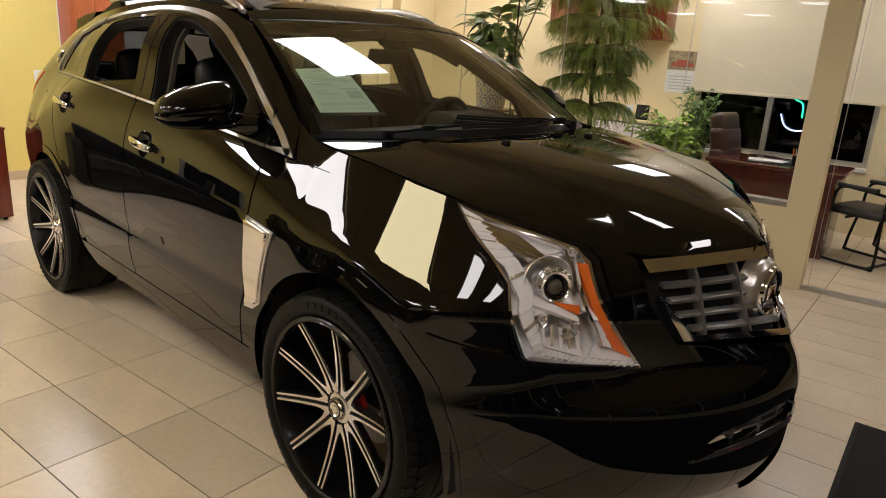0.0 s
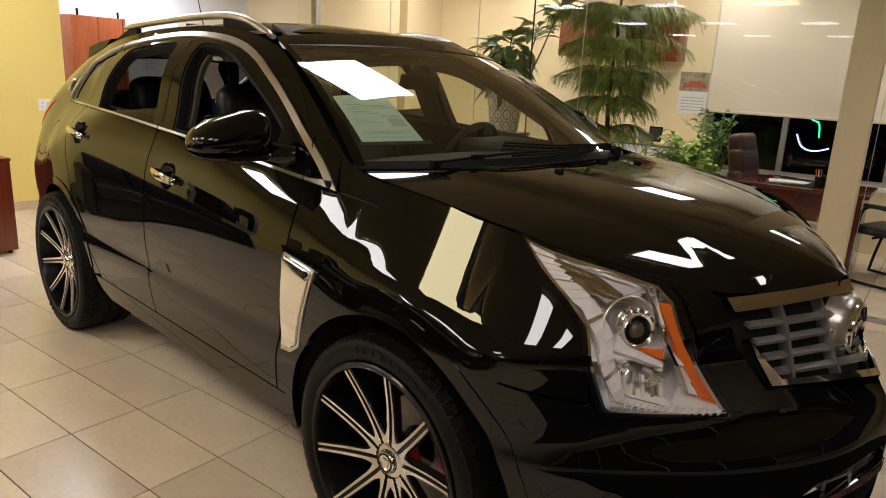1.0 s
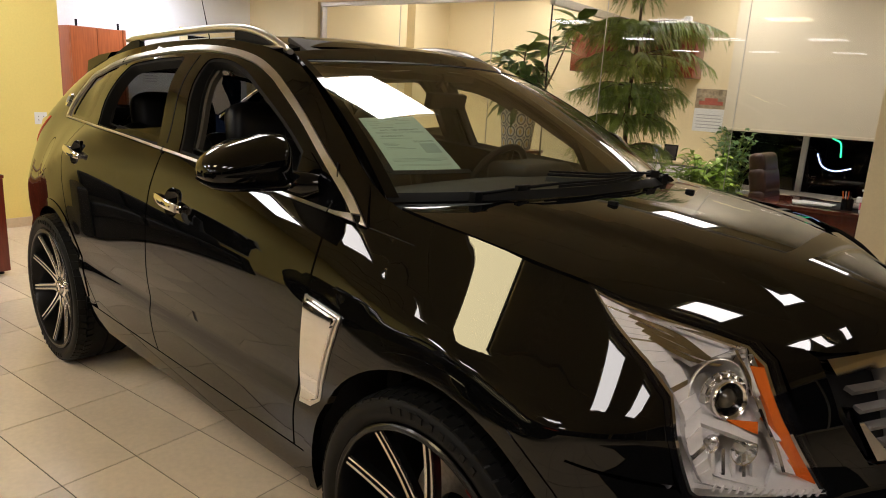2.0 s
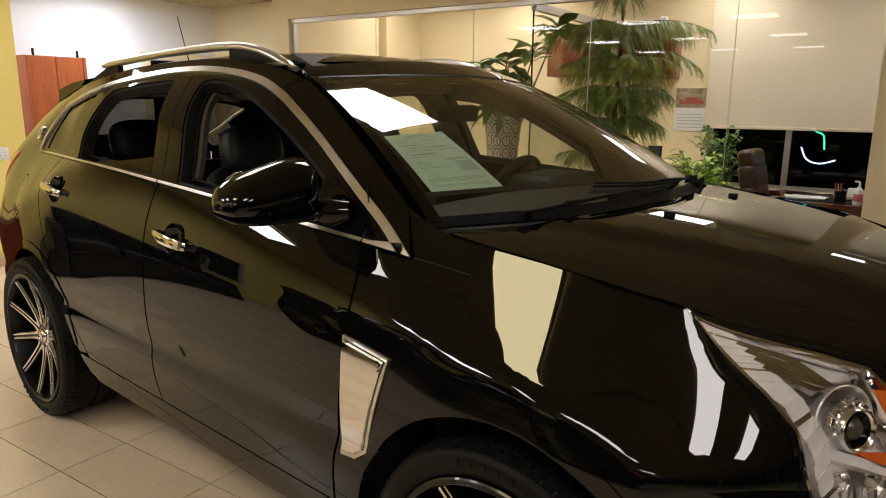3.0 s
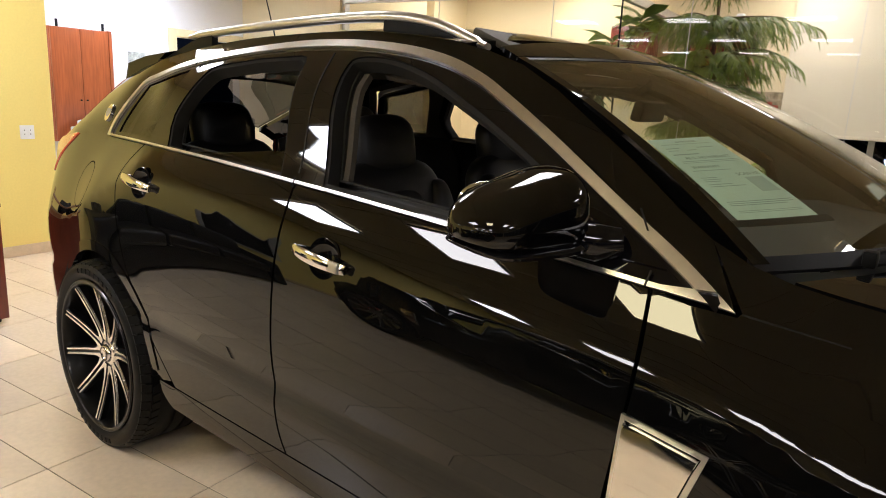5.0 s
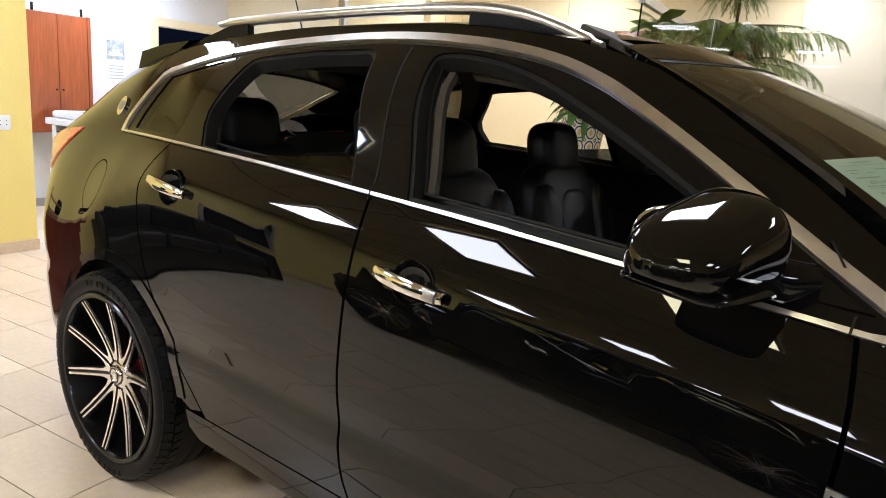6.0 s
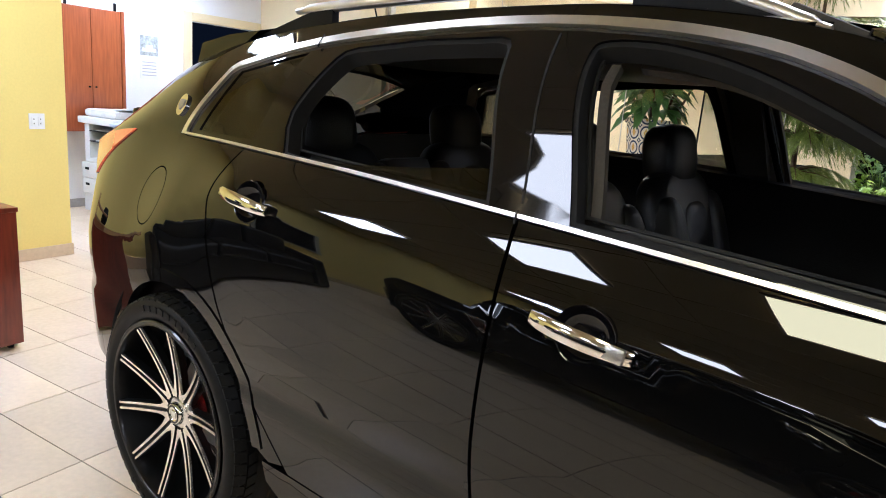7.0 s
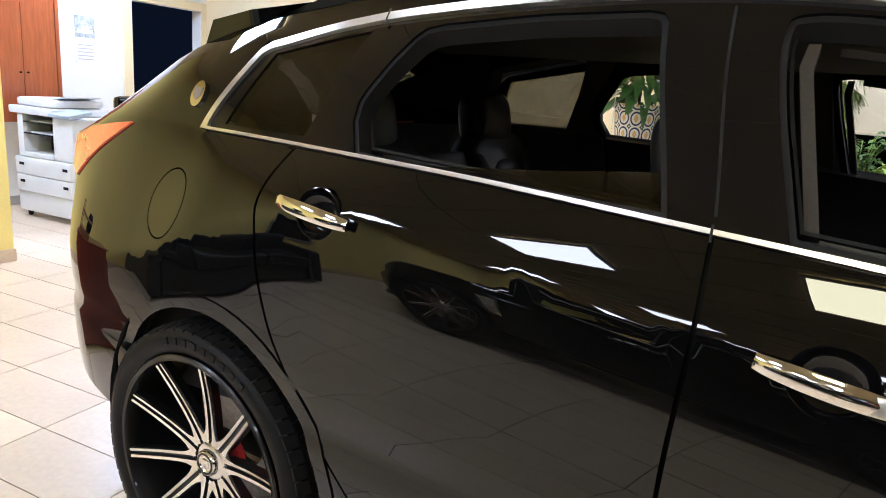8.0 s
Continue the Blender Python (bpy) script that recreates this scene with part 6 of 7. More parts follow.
part("scanner", boxed(-0.44, 0.16, 0.0, 0.56, 0.935, 1.0, 0.012), OFFICE_GREY, t)
part("document_feeder", boxed(-0.42, 0.10, 0.06, 0.55, 1.003, 1.075, 0.03), OFFICE_GREY, t)
part("feeder_tray", boxed(-0.10, 0.16, 0.12, 0.48, 0, 0.014, 0.004, m=pose(0, 0, 1.075, 0, -9, 0)), OFFICE_GREY, t)
part("control_panel", boxed(0.12, 0.40, -0.02, 0.20, 0, 0.03, 0.008, m=pose(0, 0, 0.94, 10, 0, 0)), material("copier_panel", (0.40, 0.47, 0.55), 0.4), t, "blue-grey control panel")
for x in (-0.34, 0.30):
    for y in (0.08, 0.52):
        part("castor", lathe([(0, -0.012), (0.022, -0.012), (0.028, -0.006), (0.028, 0.006), (0.022, 0.012), (0, 0.012)], 16, "y", m=pose(x, y, 0.030)), SATIN, t)
        part("castor_fork", boxed(x - 0.012, x + 0.012, y - 0.018, y + 0.018, 0.03, 0.065, 0.003), SATIN, t)

t = thing("switch_plate", "cream double socket plate on the yellow wall", "socket", HALL @ pose(WING_A, 0.89, 1.055))
part("plate", boxed(0, 0.006, -0.058, 0.058, -0.058, 0.058, 0.003), ENAMEL, t)
for y in (-0.024, 0.024):
    rk = part("rocker", boxed(0.004, 0.010, y - 0.017, y + 0.017, -0.034, 0.034, 0.003), ENAMEL, t)
    for z in (-0.016, 0.016):
        part("slot", boxed(0.0095, 0.0105, y - 0.003, y + 0.003, z - 0.005, z + 0.005), SATIN, rk, flat=True)

t = thing("low_desk", "red-brown wooden desk with plain panels on small feet", "desk", HALL @ pose(-4.74, -0.105, 0))
part("top", boxed(-0.66, 0.0, -0.58, 0.0, 0.735, 0.76, 0.004), WOOD_RED, t)
part("front_panel", boxed(-0.03, -0.004, -0.57, -0.008, 0.03, 0.735, 0.003), WOOD_RED, t)
part("end_panel", boxed(-0.65, -0.03, -0.03, -0.006, 0.03, 0.735, 0.003), WOOD_RED, t)
part("end_panel", boxed(-0.65, -0.03, -0.57, -0.545, 0.03, 0.735, 0.003), WOOD_RED, t)
for x in (-0.60, -0.06):
    for y in (-0.05, -0.53):
        part("foot", lathe([(0, 0), (0.016, 0), (0.018, 0.012), (0.010, 0.02), (0.010, 0.03), (0, 0.03)], 14, "z", m=pose(x, y, 0)), SATIN, t)
t = thing("desk_tray", "brown wooden letter tray on the low desk", "desk tray", HALL @ pose(-4.80, -0.20, 0.76))
WOOD_TAN = material("tan_wood", (0.32, 0.15, 0.055), 0.4, grain=(14, 0.3), stretch=(1, 6, 6))
part("base", boxed(-0.30, 0.0, -0.26, 0.04, 0, 0.05, 0.003), WOOD_TAN, t)
part("post", boxed(-0.03, 0.0, 0.02, 0.04, 0.05, 0.21, 0.003), WOOD_TAN, t)
part("post", boxed(-0.30, -0.27, 0.02, 0.04, 0.05, 0.21, 0.003), WOOD_TAN, t)
part("shelf", boxed(-0.30, 0.0, -0.26, 0.04, 0.14, 0.155, 0.003), WOOD_TAN, t)
t = thing("desk_speaker", "small black rounded desk speaker on the low desk", "speaker", HALL @ pose(-4.95, -0.42, 0.815))
part("body", lathe([(0, 0.15), (0.03, 0.145), (0.045, 0.11), (0.05, 0.03), (0.04, 0.0), (0, 0)], 24, "z"), GLOSS, t)
part("grille_cloth", lathe([(0.046, 0.03), (0.0515, 0.04), (0.048, 0.10), (0.044, 0.105)], 24, "z"), SATIN, t)

t = thing("floor_mat", "black floor mat with red printing on the tiles", "mat", HALL @ pose(1.22, -2.75, 0.0))
part("carpet", boxed(0.02, 1.75, 0.02, 3.90, 0.0, 0.010, 0.004), material("mat_pile", (0.010, 0.009, 0.009), 0.95, grain=(200, 0.4), bump=(400, 0.002)), t)
part("mat_border", boxed(0.0, 1.77, 0.0, 3.92, 0.0, 0.006, 0.003), RUBBER, t)
MAT_RED = material("mat_red", (0.11, 0.012, 0.010), 0.95, grain=(150, 0.3))
for i in range(7):
    part("print_bar", boxed(0.40, 0.43, 2.30 + i * 0.19, 2.42 + i * 0.19, 0.008, 0.0115, 0.001), MAT_RED, t, flat=True)

# ---- office things ----
def swivel_chair(m):
    t = thing("office_chair", "brown leather high-backed office chair behind the desk", "chair", m)
    BROWN = material("brown_leather", (0.048, 0.019, 0.010), 0.32, grain=(20, 0.3), bump=(90, 0.002))
    part("seat", boxed(-0.27, 0.27, -0.27, 0.27, 0.42, 0.55, 0.06, segs=4), BROWN, t)
    bk = bmesh.new()
    mb = pose(0, 0.26, 0.52, -12, 0, 0)
    box(bk, -0.27, 0.27, -0.09, 0.06, 0.0, 0.30, 0.07, m=mb, segs=5)
    box(bk, -0.25, 0.25, -0.10, 0.05, 0.24, 0.50, 0.07, m=mb, segs=5)
    box(bk, -0.22, 0.22, -0.10, 0.05, 0.44, 0.64, 0.07, m=mb, segs=5)
    part("backrest", bk, BROWN, t)
    for x in (-0.31, 0.31):
        part("armrest", tube(bent([(x, 0.22, 0.50), (x, 0.20, 0.70), (x, 0.0, 0.73), (x, -0.20, 0.70), (x, -0.22, 0.56)], 5), 0.028, 10), SATIN, t)
    part("column", tube([(0, 0, 0.08), (0, 0, 0.42)], 0.03, 12), SATIN, t)
    for k in range(5):
        a = 2 * math.pi * k / 5
        part("star_leg", tube([(0, 0, 0.10), (0.3 * math.cos(a), 0.3 * math.sin(a), 0.05)], [0.03, 0.02], 8), SATIN, t)
        part("castor", lathe([(0, -0.02), (0.028, -0.02), (0.028, 0.02), (0, 0.02)], 14, "y", m=pose(0.3 * math.cos(a), 0.3 * math.sin(a), 0.028)), SATIN, t)
    return t


swivel_chair(HALL @ pose(-0.24, 4.80, 0, 0, 0, 84))

# red-brown wood again, darkened in colour for the shade on the desk
SHADED_RED_WOOD = material("shaded_red_brown_wood", (0.075, 0.013, 0.006), 0.22, grain=(10, 0.30), stain=(2, 0.2), stretch=(6, 6, 0.6), coat=0.4)
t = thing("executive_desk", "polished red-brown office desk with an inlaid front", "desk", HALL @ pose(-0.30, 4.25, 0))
part("top", boxed(-0.25, 0.90, 0.0, 0.75, 0.725, 0.76, 0.008), SHADED_RED_WOOD, t)
part("front_panel", boxed(-0.2, 0.85, 0.05, 0.08, 0.05, 0.725, 0.004), SHADED_RED_WOOD, t)
part("end_panel", boxed(-0.2, -0.17, 0.08, 0.70, 0.0, 0.725, 0.004), SHADED_RED_WOOD, t)
part("end_panel", boxed(0.82, 0.85, 0.08, 0.70, 0.0, 0.725, 0.004), SHADED_RED_WOOD, t)
part("plinth", boxed(-0.21, 0.86, 0.04, 0.09, 0.0, 0.05, 0.004), SHADED_RED_WOOD, t)
star = bmesh.new()
for k in range(12):
    m0 = pose(0.55, 0.047, 0.42, 0, 30 * k, 0)
    v = [star.verts.new(m0 @ Vector(p)) for p in ((-0.016, 0, 0.03), (0.016, 0, 0.03), (0, 0, 0.13 if k % 3 == 0 else 0.09))]
    star.faces.new(v)
part("inlay", star, material("wood_inlay", (0.36, 0.11, 0.04), 0.3, grain=(30, 0.2)), t, "lighter star inlay", flat=True)
part("desk_pad", boxed(0.10, 0.75, 0.10, 0.60, 0.76, 0.766, 0.002), SATIN, t, flat=True)


def small(name, label, cat, a, b, z, *pieces):
    t = thing(name, label, cat, HALL @ pose(a, b, z))
    for nm, bm, mt in pieces:
        part(nm, bm, mt, t)
    return t


small("telephone", "grey desk telephone on the desk", "telephone", 0.26, 4.62, 0.76,
      ("body", boxed(-0.10, 0.10, -0.10, 0.10, 0, 0.05, 0.015, m=pose(0, 0, 0, -8, 0, 20)), LAMP_GREY), ("handset", tube(bent([(-0.07, -0.10, 0.07), (-0.075, 0, 0.09), (-0.07, 0.10, 0.07)], 5), 0.02, 8), SATIN),
      ("screen", boxed(-0.02, 0.08, 0.03, 0.09, 0.05, 0.10, 0.006), ENAMEL))
small("paper_stack", "loose white papers on the desk", "papers", -0.08, 4.52, 0.766, ("sheets", boxed(-0.15, 0.15, -0.10, 0.10, 0, 0.012, 0.002, m=pose(0, 0, 0, 0, 0, 12)), ENAMEL), ("top_sheet", boxed(-0.10, 0.18, -0.09, 0.09, 0.0125, 0.014, 0.0, m=pose(0, 0, 0, 0, 0, -9)), ENAMEL))
small("pump_bottle", "clear hand-gel bottle with a white pump", "bottle", 0.33, 4.36, 0.76, ("bottle", lathe([(0, 0), (0.032, 0), (0.035, 0.01), (0.035, 0.11), (0.028, 0.13), (0.013, 0.14), (0.013, 0.15), (0, 0.15)], 20, "z"), ENAMEL), ("label_band", lathe([(0.0352, 0.03), (0.0358, 0.03), (0.0358, 0.09), (0.0352, 0.09)], 20, "z", closed=True), material("pink_label", (0.6, 0.15, 0.2), 0.5)), ("pump", tube(bent([(0, 0, 0.15), (0, 0, 0.185), (-0.035, 0, 0.19)], 4), 0.008, 8), ENAMEL))
small("pen_pot", "black pen pot with pens on the desk", "pen pot", 0.20, 4.42, 0.76, ("pot", lathe([(0.0, 0.004), (0.040, 0.004), (0.042, 0.10), (0.046, 0.10), (0.045, 0), (0, 0)], 20, "z"), SATIN), *[("pen", tube([(0.01 * i - 0.02, 0.01 * (i % 2), 0.01), (0.02 * i - 0.045, 0.02 * (i % 3) - 0.02, 0.16)], 0.004, 6), m) for i, m in enumerate((AMBER, ENAMEL, RED_LENS, SATIN))])

t = thing("wall_cupboard", "red-brown wall cupboard on the office wall", "cupboard", HALL @ pose(-2.16, OFFICE_B - 0.30, 1.83))
part("body", boxed(0, 0.62, 0.02, 0.30, 0, 0.50, 0.004), WOOD_RED, t)
for k in range(2):
    part("door", boxed(0.005 + 0.31 * k, 0.305 + 0.31 * k, 0.0, 0.02, 0.005, 0.495, 0.003), WOOD_RED, t)
t = thing("wall_cupboard", "red-brown wall cupboard on the office wall", "cupboard", HALL @ pose(-3.0, OFFICE_B - 0.30, 1.86))
part("body", boxed(0, 0.45, 0.02, 0.30, 0, 0.50, 0.004), WOOD_RED, t)
part("door", boxed(0.005, 0.445, 0.0, 0.02, 0.005, 0.495, 0.003), WOOD_RED, t)
small("model_toy", "small red and white toy ornament on the cupboard", "ornament", -1.72, OFFICE_B - 0.16, 2.33, ("body", boxed(-0.07, 0.07, -0.04, 0.04, 0.02, 0.09, 0.02, segs=3), material("toy_red", (0.30, 0.05, 0.03), 0.5, stain=(20, 0.4))), ("top", boxed(-0.03, 0.05, -0.035, 0.035, 0.08, 0.15, 0.02, segs=3), ENAMEL), ("stand", boxed(-0.06, 0.06, -0.03, 0.03, 0.0, 0.025, 0.004), SATIN))
t = thing("picture_frame", "small green picture in a dark wooden frame", "picture", HALL @ pose(-2.18, OFFICE_B - 0.004, 1.40))
part("frame", boxed(0, 0.20, -0.02, 0.0, 0, 0.28, 0.004), WOOD_RED, t)
part("print", boxed(0.02, 0.18, -0.0225, -0.018, 0.02, 0.26), material("green_print", (0.05, 0.14, 0.04), 0.3, stain=(12, 0.6)), t, flat=True)
t = thing("side_cabinet", "grey side cabinet against the office wall", "cabinet", HALL @ pose(-2.14, 5.2, 0))
part("body", boxed(0, 0.95, 0.0, 0.48, 0.04, 0.92, 0.006), material("grey_laminate", (0.20, 0.19, 0.18), 0.5, grain=(20, 0.08)), t)
part("top", boxed(-0.01, 0.96, -0.01, 0.48, 0.92, 0.945, 0.004), WALL_CREAM, t)
for k in range(2):
    part("door", boxed(0.01 + 0.47 * k, 0.46 + 0.47 * k, -0.018, 0.0, 0.06, 0.90, 0.003), LAMP_GREY, t)
for i, (a, w) in enumerate(((-1.95, 0.07), (-1.80, 0.10))):
    small("photo_card", "small white display card standing on the cabinet", "card", a, 5.30, 0.945, ("card", boxed(-w / 2, w / 2, -0.004, 0.004, 0, 0.16, 0.001, m=pose(0, 0, 0, -10, 0, 0)), ENAMEL), ("oval", lathe([(0, -0.001), (w * 0.3, -0.001), (w * 0.3, 0.001), (0, 0.001)], 18, "y", m=pose(0, 0, 0, -10, 0, 0) @ pose(0, -0.0055, 0.095)), material("card_print_%s" % "ab"[i], ((0.35, 0.1, 0.35), (0.2, 0.2, 0.55))[i], 0.5)))
small("standing_picture", "dark standing picture frame on the cabinet", "picture", -1.65, 5.34, 0.945, ("frame", boxed(-0.075, 0.075, -0.008, 0.008, 0, 0.17, 0.004, m=pose(0, 0, 0, -10, 0, 0)), SATIN), ("print", boxed(-0.06, 0.06, -0.0105, -0.006, 0.015, 0.155, 0.0, m=pose(0, 0, 0, -10, 0, 0)), material("dark_print", (0.03, 0.025, 0.02), 0.3, stain=(14, 0.6))))


def visitor_chair(m):
    t = thing("visitor_chair", "black sled-base visitor chair with arms", "chair", m, "visitor chairs")
    BLACK = material("black_vinyl", (0.012, 0.011, 0.011), 0.4, grain=(40, 0.2), bump=(160, 0.001))
    part("seat", boxed(-0.25, 0.25, -0.24, 0.24, 0.42, 0.49, 0.03, segs=3), BLACK, t)
    part("backrest", boxed(-0.25, 0.25, -0.03, 0.03, 0, 0.44, 0.03, m=pose(0, 0.25, 0.52, -10, 0, 0), segs=3), BLACK, t)
    for x in (-0.27, 0.27):
        part("side_frame", tube(bent([(x, 0.30, 0.86), (x, 0.24, 0.50), (x, 0.25, 0.06), (x, 0.18, 0.016), (x, -0.22, 0.016), (x, -0.26, 0.06), (x, -0.20, 0.40), (x, -0.16, 0.64), (x, 0.02, 0.66), (x, 0.24, 0.64)], 6), 0.013, 10), SATIN, t)
        part("arm_pad", boxed(x - 0.028, x + 0.028, -0.17, 0.16, 0.655, 0.69, 0.012, segs=3), BLACK, t)
    part("cross_bar", tube([(-0.27, -0.05, 0.41), (0.27, -0.05, 0.41)], 0.012, 8), SATIN, t)
    part("cross_bar", tube([(-0.27, 0.20, 0.016), (0.27, 0.20, 0.016)], 0.013, 8), SATIN, t)
    return t


ch = visitor_chair(HALL @ pose(0.82, 4.56, 0, 0, 0, 250))
copy_thing(ch, HALL @ pose(1.22, 5.2, 0, 0, 0, 205))
# beside the wing wall, out of direct view but mirrored in the car's side
t = thing("waiting_bench", "long black leather bench against the yellow wall", "bench", HALL @ pose(-6.30, -3.1, 0))
part("base", boxed(0.06, 0.66, 0.04, 1.76, 0.03, 0.26, 0.02), LEATHER, t)
for k in range(3):
    part("seat_cushion", boxed(0.14, 0.72, 0.02 + 0.59 * k, 0.59 + 0.59 * k, 0.26, 0.44, 0.05, segs=3), LEATHER, t)
    part("back_cushion", boxed(-0.02, 0.20, 0.02 + 0.59 * k, 0.59 + 0.59 * k, 0.40, 0.84, 0.06, segs=3), LEATHER, t)
for y in (-0.14, 1.78):
    part("arm", boxed(0.0, 0.70, y, y + 0.16, 0.03, 0.60, 0.05, segs=3), LEATHER, t)
t = thing("service_hatch", "dark glazed hatch with a grey frame in the yellow wall", "window", HALL @ pose(WING_A, -3.75, 0.70))
for nm, b4 in (("sill", (0, 0.05, -0.05, 1.0, 0.0, 0.06)), ("head", (0, 0.04, -0.05, 1.0, 0.80, 0.86)), ("jamb", (0, 0.04, -0.05, 0.02, 0.06, 0.80)), ("jamb", (0, 0.04, 0.93, 1.0, 0.06, 0.80))):
    part(nm, boxed(*b4, 0.004), ALU, t, flat=True)
part("pane", boxed(0.002, 0.012, 0.02, 0.93, 0.06, 0.80), GLOSS, t, flat=True)

# ---- plants ----
rng = random.Random(4)


def leaf(bm, base, direction, length, width, droop, fold=0.25, twist=0.0):
    """One leaf of six faces with a raised rib and a bent tip."""
    d = Vector(direction).normalized()
    s = d.cross(Vector((0, 0, 1)))
    s = s.normalized() if s.length > 0.05 else Vector((1, 0, 0))
    s = Matrix.Rotation(twist, 3, d) @ s
    up = s.cross(d)
    rows = []
    for t, w in ((0.0, 0.10), (0.3, 0.85), (0.65, 1.0), (1.0, 0.06)):
        c = Vector(base) + d * length * t - Vector((0, 0, 1)) * droop * length * t * t
        h = 0.5 * width * w
        rows.append([bm.verts.new(c - s * h + up * h * fold), bm.verts.new(c), bm.verts.new(c + s * h + up * h * fold)])
    for a, b in zip(rows, rows[1:]):
        bm.faces.new((a[0], a[1], b[1], b[0]))
        bm.faces.new((a[1], a[2], b[2], b[1]))


def leaf_material(name, color):
    return material(name, color, 0.38, grain=(14, 0.35), stain=(3, 0.3), bump=(40, 0.002))


PINE_GREEN = leaf_material("pine_needles", (0.19, 0.26, 0.035))
DEEP_GREEN = leaf_material("deep_green_leaves", (0.07, 0.15, 0.03))
BRIGHT_GREEN = leaf_material("bright_green_leaves", (0.30, 0.46, 0.05))
OLIVE_GREEN = leaf_material("olive_green_leaves", (0.24, 0.34, 0.07))
BARK = material("bark", (0.11, 0.065, 0.035), 0.9, grain=(30, 0.3), bump=(50, 0.006))
SOIL = material("soil", (0.02, 0.013, 0.009), 0.95, grain=(60, 0.4), bump=(60, 0.01))
TERRACOTTA = material("terracotta", (0.33, 0.10, 0.045), 0.8, grain=(20, 0.15), stain=(4, 0.2))


def pot(t, r, h, mat, z=0.0):
    part("pot", lathe([(0, z), (r * 0.72, z), (r * 0.78, z + 0.02), (r * 0.97, z + h * 0.9), (r * 1.04, z + h * 0.9), (r * 1.06, z + h), (r * 0.95, z + h), (r * 0.90, z + h * 0.88), (0, z + h * 0.88)], 36, "z"), mat, t)
    part("soil", lathe([(0, z + h * 0.9), (r * 0.88, z + h * 0.89), (r * 0.5, z + h * 0.91)], 24, "z"), SOIL, t)


# tall potted pine with drooping tiers
t = thing("potted_pine", "tall indoor pine with drooping feathery tiers in a pot", "tree", HALL @ pose(-1.56, 3.78, 0))
pot(t, 0.22, 0.42, TERRACOTTA)
part("trunk", tube(bent([(0, 0, 0.36), (0.015, 0.005, 0.9), (-0.01, 0, 1.5), (0.01, 0.004, 2.1), (0, 0, 2.78)], 6), [0.03 - 0.022 * i / 24 for i in range(25)], 10), BARK, t)
for k, (z, R, n) in enumerate(((2.72, 0.10, 5), (2.52, 0.16, 6), (2.20, 0.70, 9), (2.10, 0.40, 5), (1.93, 0.62, 9), (1.84, 0.40, 5), (1.66, 0.58, 9), (1.57, 0.38, 5), (1.40, 0.52, 9), (1.14, 0.50, 8), (0.88, 0.40, 7))):
    wood, needles = bmesh.new(), bmesh.new()
    for i in range(n):
        a = 2 * math.pi * (i + 0.37 * k) / n + rng.uniform(-0.18, 0.18)
        L = min(R * rng.uniform(0.72, 1.15), 0.44 if math.sin(a) < -0.45 else 9)
        lift = rng.uniform(0.05, 0.20)
        pts = []
        for j in range(13):
            s = j / 12
            pts.append(Vector((L * s * math.cos(a), L * s * math.sin(a), z + lift * L * math.sin(s * 2.4) - (0.06 + lift) * L * s ** 2.2)))
        tube(pts, [0.008 - 0.006 * j / 12 for j in range(13)], 5, wood)
        side_v = Vector((-math.sin(a), math.cos(a), 0))
        out = Vector((math.cos(a), math.sin(a), 0))
        m = int(7 + 38 * L)
        for j in range(m + 1):
            s = 0.14 + 0.86 * j / m
            q = min(s * 12, 11.999)
            b = pts[int(q)].lerp(pts[int(q) + 1], q - int(q))
            for sg in (-1, 1):
                l = (0.045 + 0.125 * math.sin(math.pi * min(1, 0.22 + s * 0.70))) * rng.uniform(0.55, 1.25)
                d = (side_v * sg * rng.uniform(0.45, 0.95) + out * rng.uniform(0.35, 0.85) + Vector((0, 0, rng.uniform(-0.30, 0.10)))).normalized()
                sag = rng.uniform(0.45, 1.25)
                line = [b + d * l * u / 4 - Vector((0, 0, sag * l * (u / 4) ** 1.8)) for u in range(5)]
                across = d.cross(Vector((0, 0, 1))).normalized()
                over = across.cross(d)
                for u in range(4):
                    p0, p1 = line[u], line[u + 1]
                    w = 0.0125 * (1.15 - 0.14 * u)
                    for sd, hv in ((-1, 0.4), (1, 0.4), (-0.5, -0.9), (0.5, 0.9)):
                        for h in (0.0, 0.5):
                            root = p0.lerp(p1, h)
                            tip = root + across * sd * w * rng.uniform(0.8, 1.5) + over * hv * w * 0.8 + (p1 - p0) * 0.75
                            needles.faces.new([needles.verts.new(p) for p in (root, p0.lerp(p1, min(1, h + 0.35)), tip)])
    lim = part("limb", wood, BARK, t)
    tagged(part("needles", needles, PINE_GREEN, lim, flat=True), kind="stuff")

# patterned pot with long oval leaves
PATTERN = bpy.data.materials.new("patterned_ceramic")
PATTERN.use_nodes = True
nt = PATTERN.node_tree
bsdf = nt.nodes["Principled BSDF"]
bsdf.inputs["Roughness"].default_value = 0.25
co = nt.nodes.new("ShaderNodeTexCoord")
sep = nt.nodes.new("ShaderNodeSeparateXYZ")
nt.links.new(co.outputs["Object"], sep.inputs["Vector"])


def calc(op, a, b=None):
    n = nt.nodes.new("ShaderNodeMath")
    n.operation = op
    for i, v in enumerate((a, b)):
        if v is None:
            continue
        if isinstance(v, (int, float)):
            n.inputs[i].default_value = v
        else:
            nt.links.new(v, n.inputs[i])
    return n.outputs["Value"]


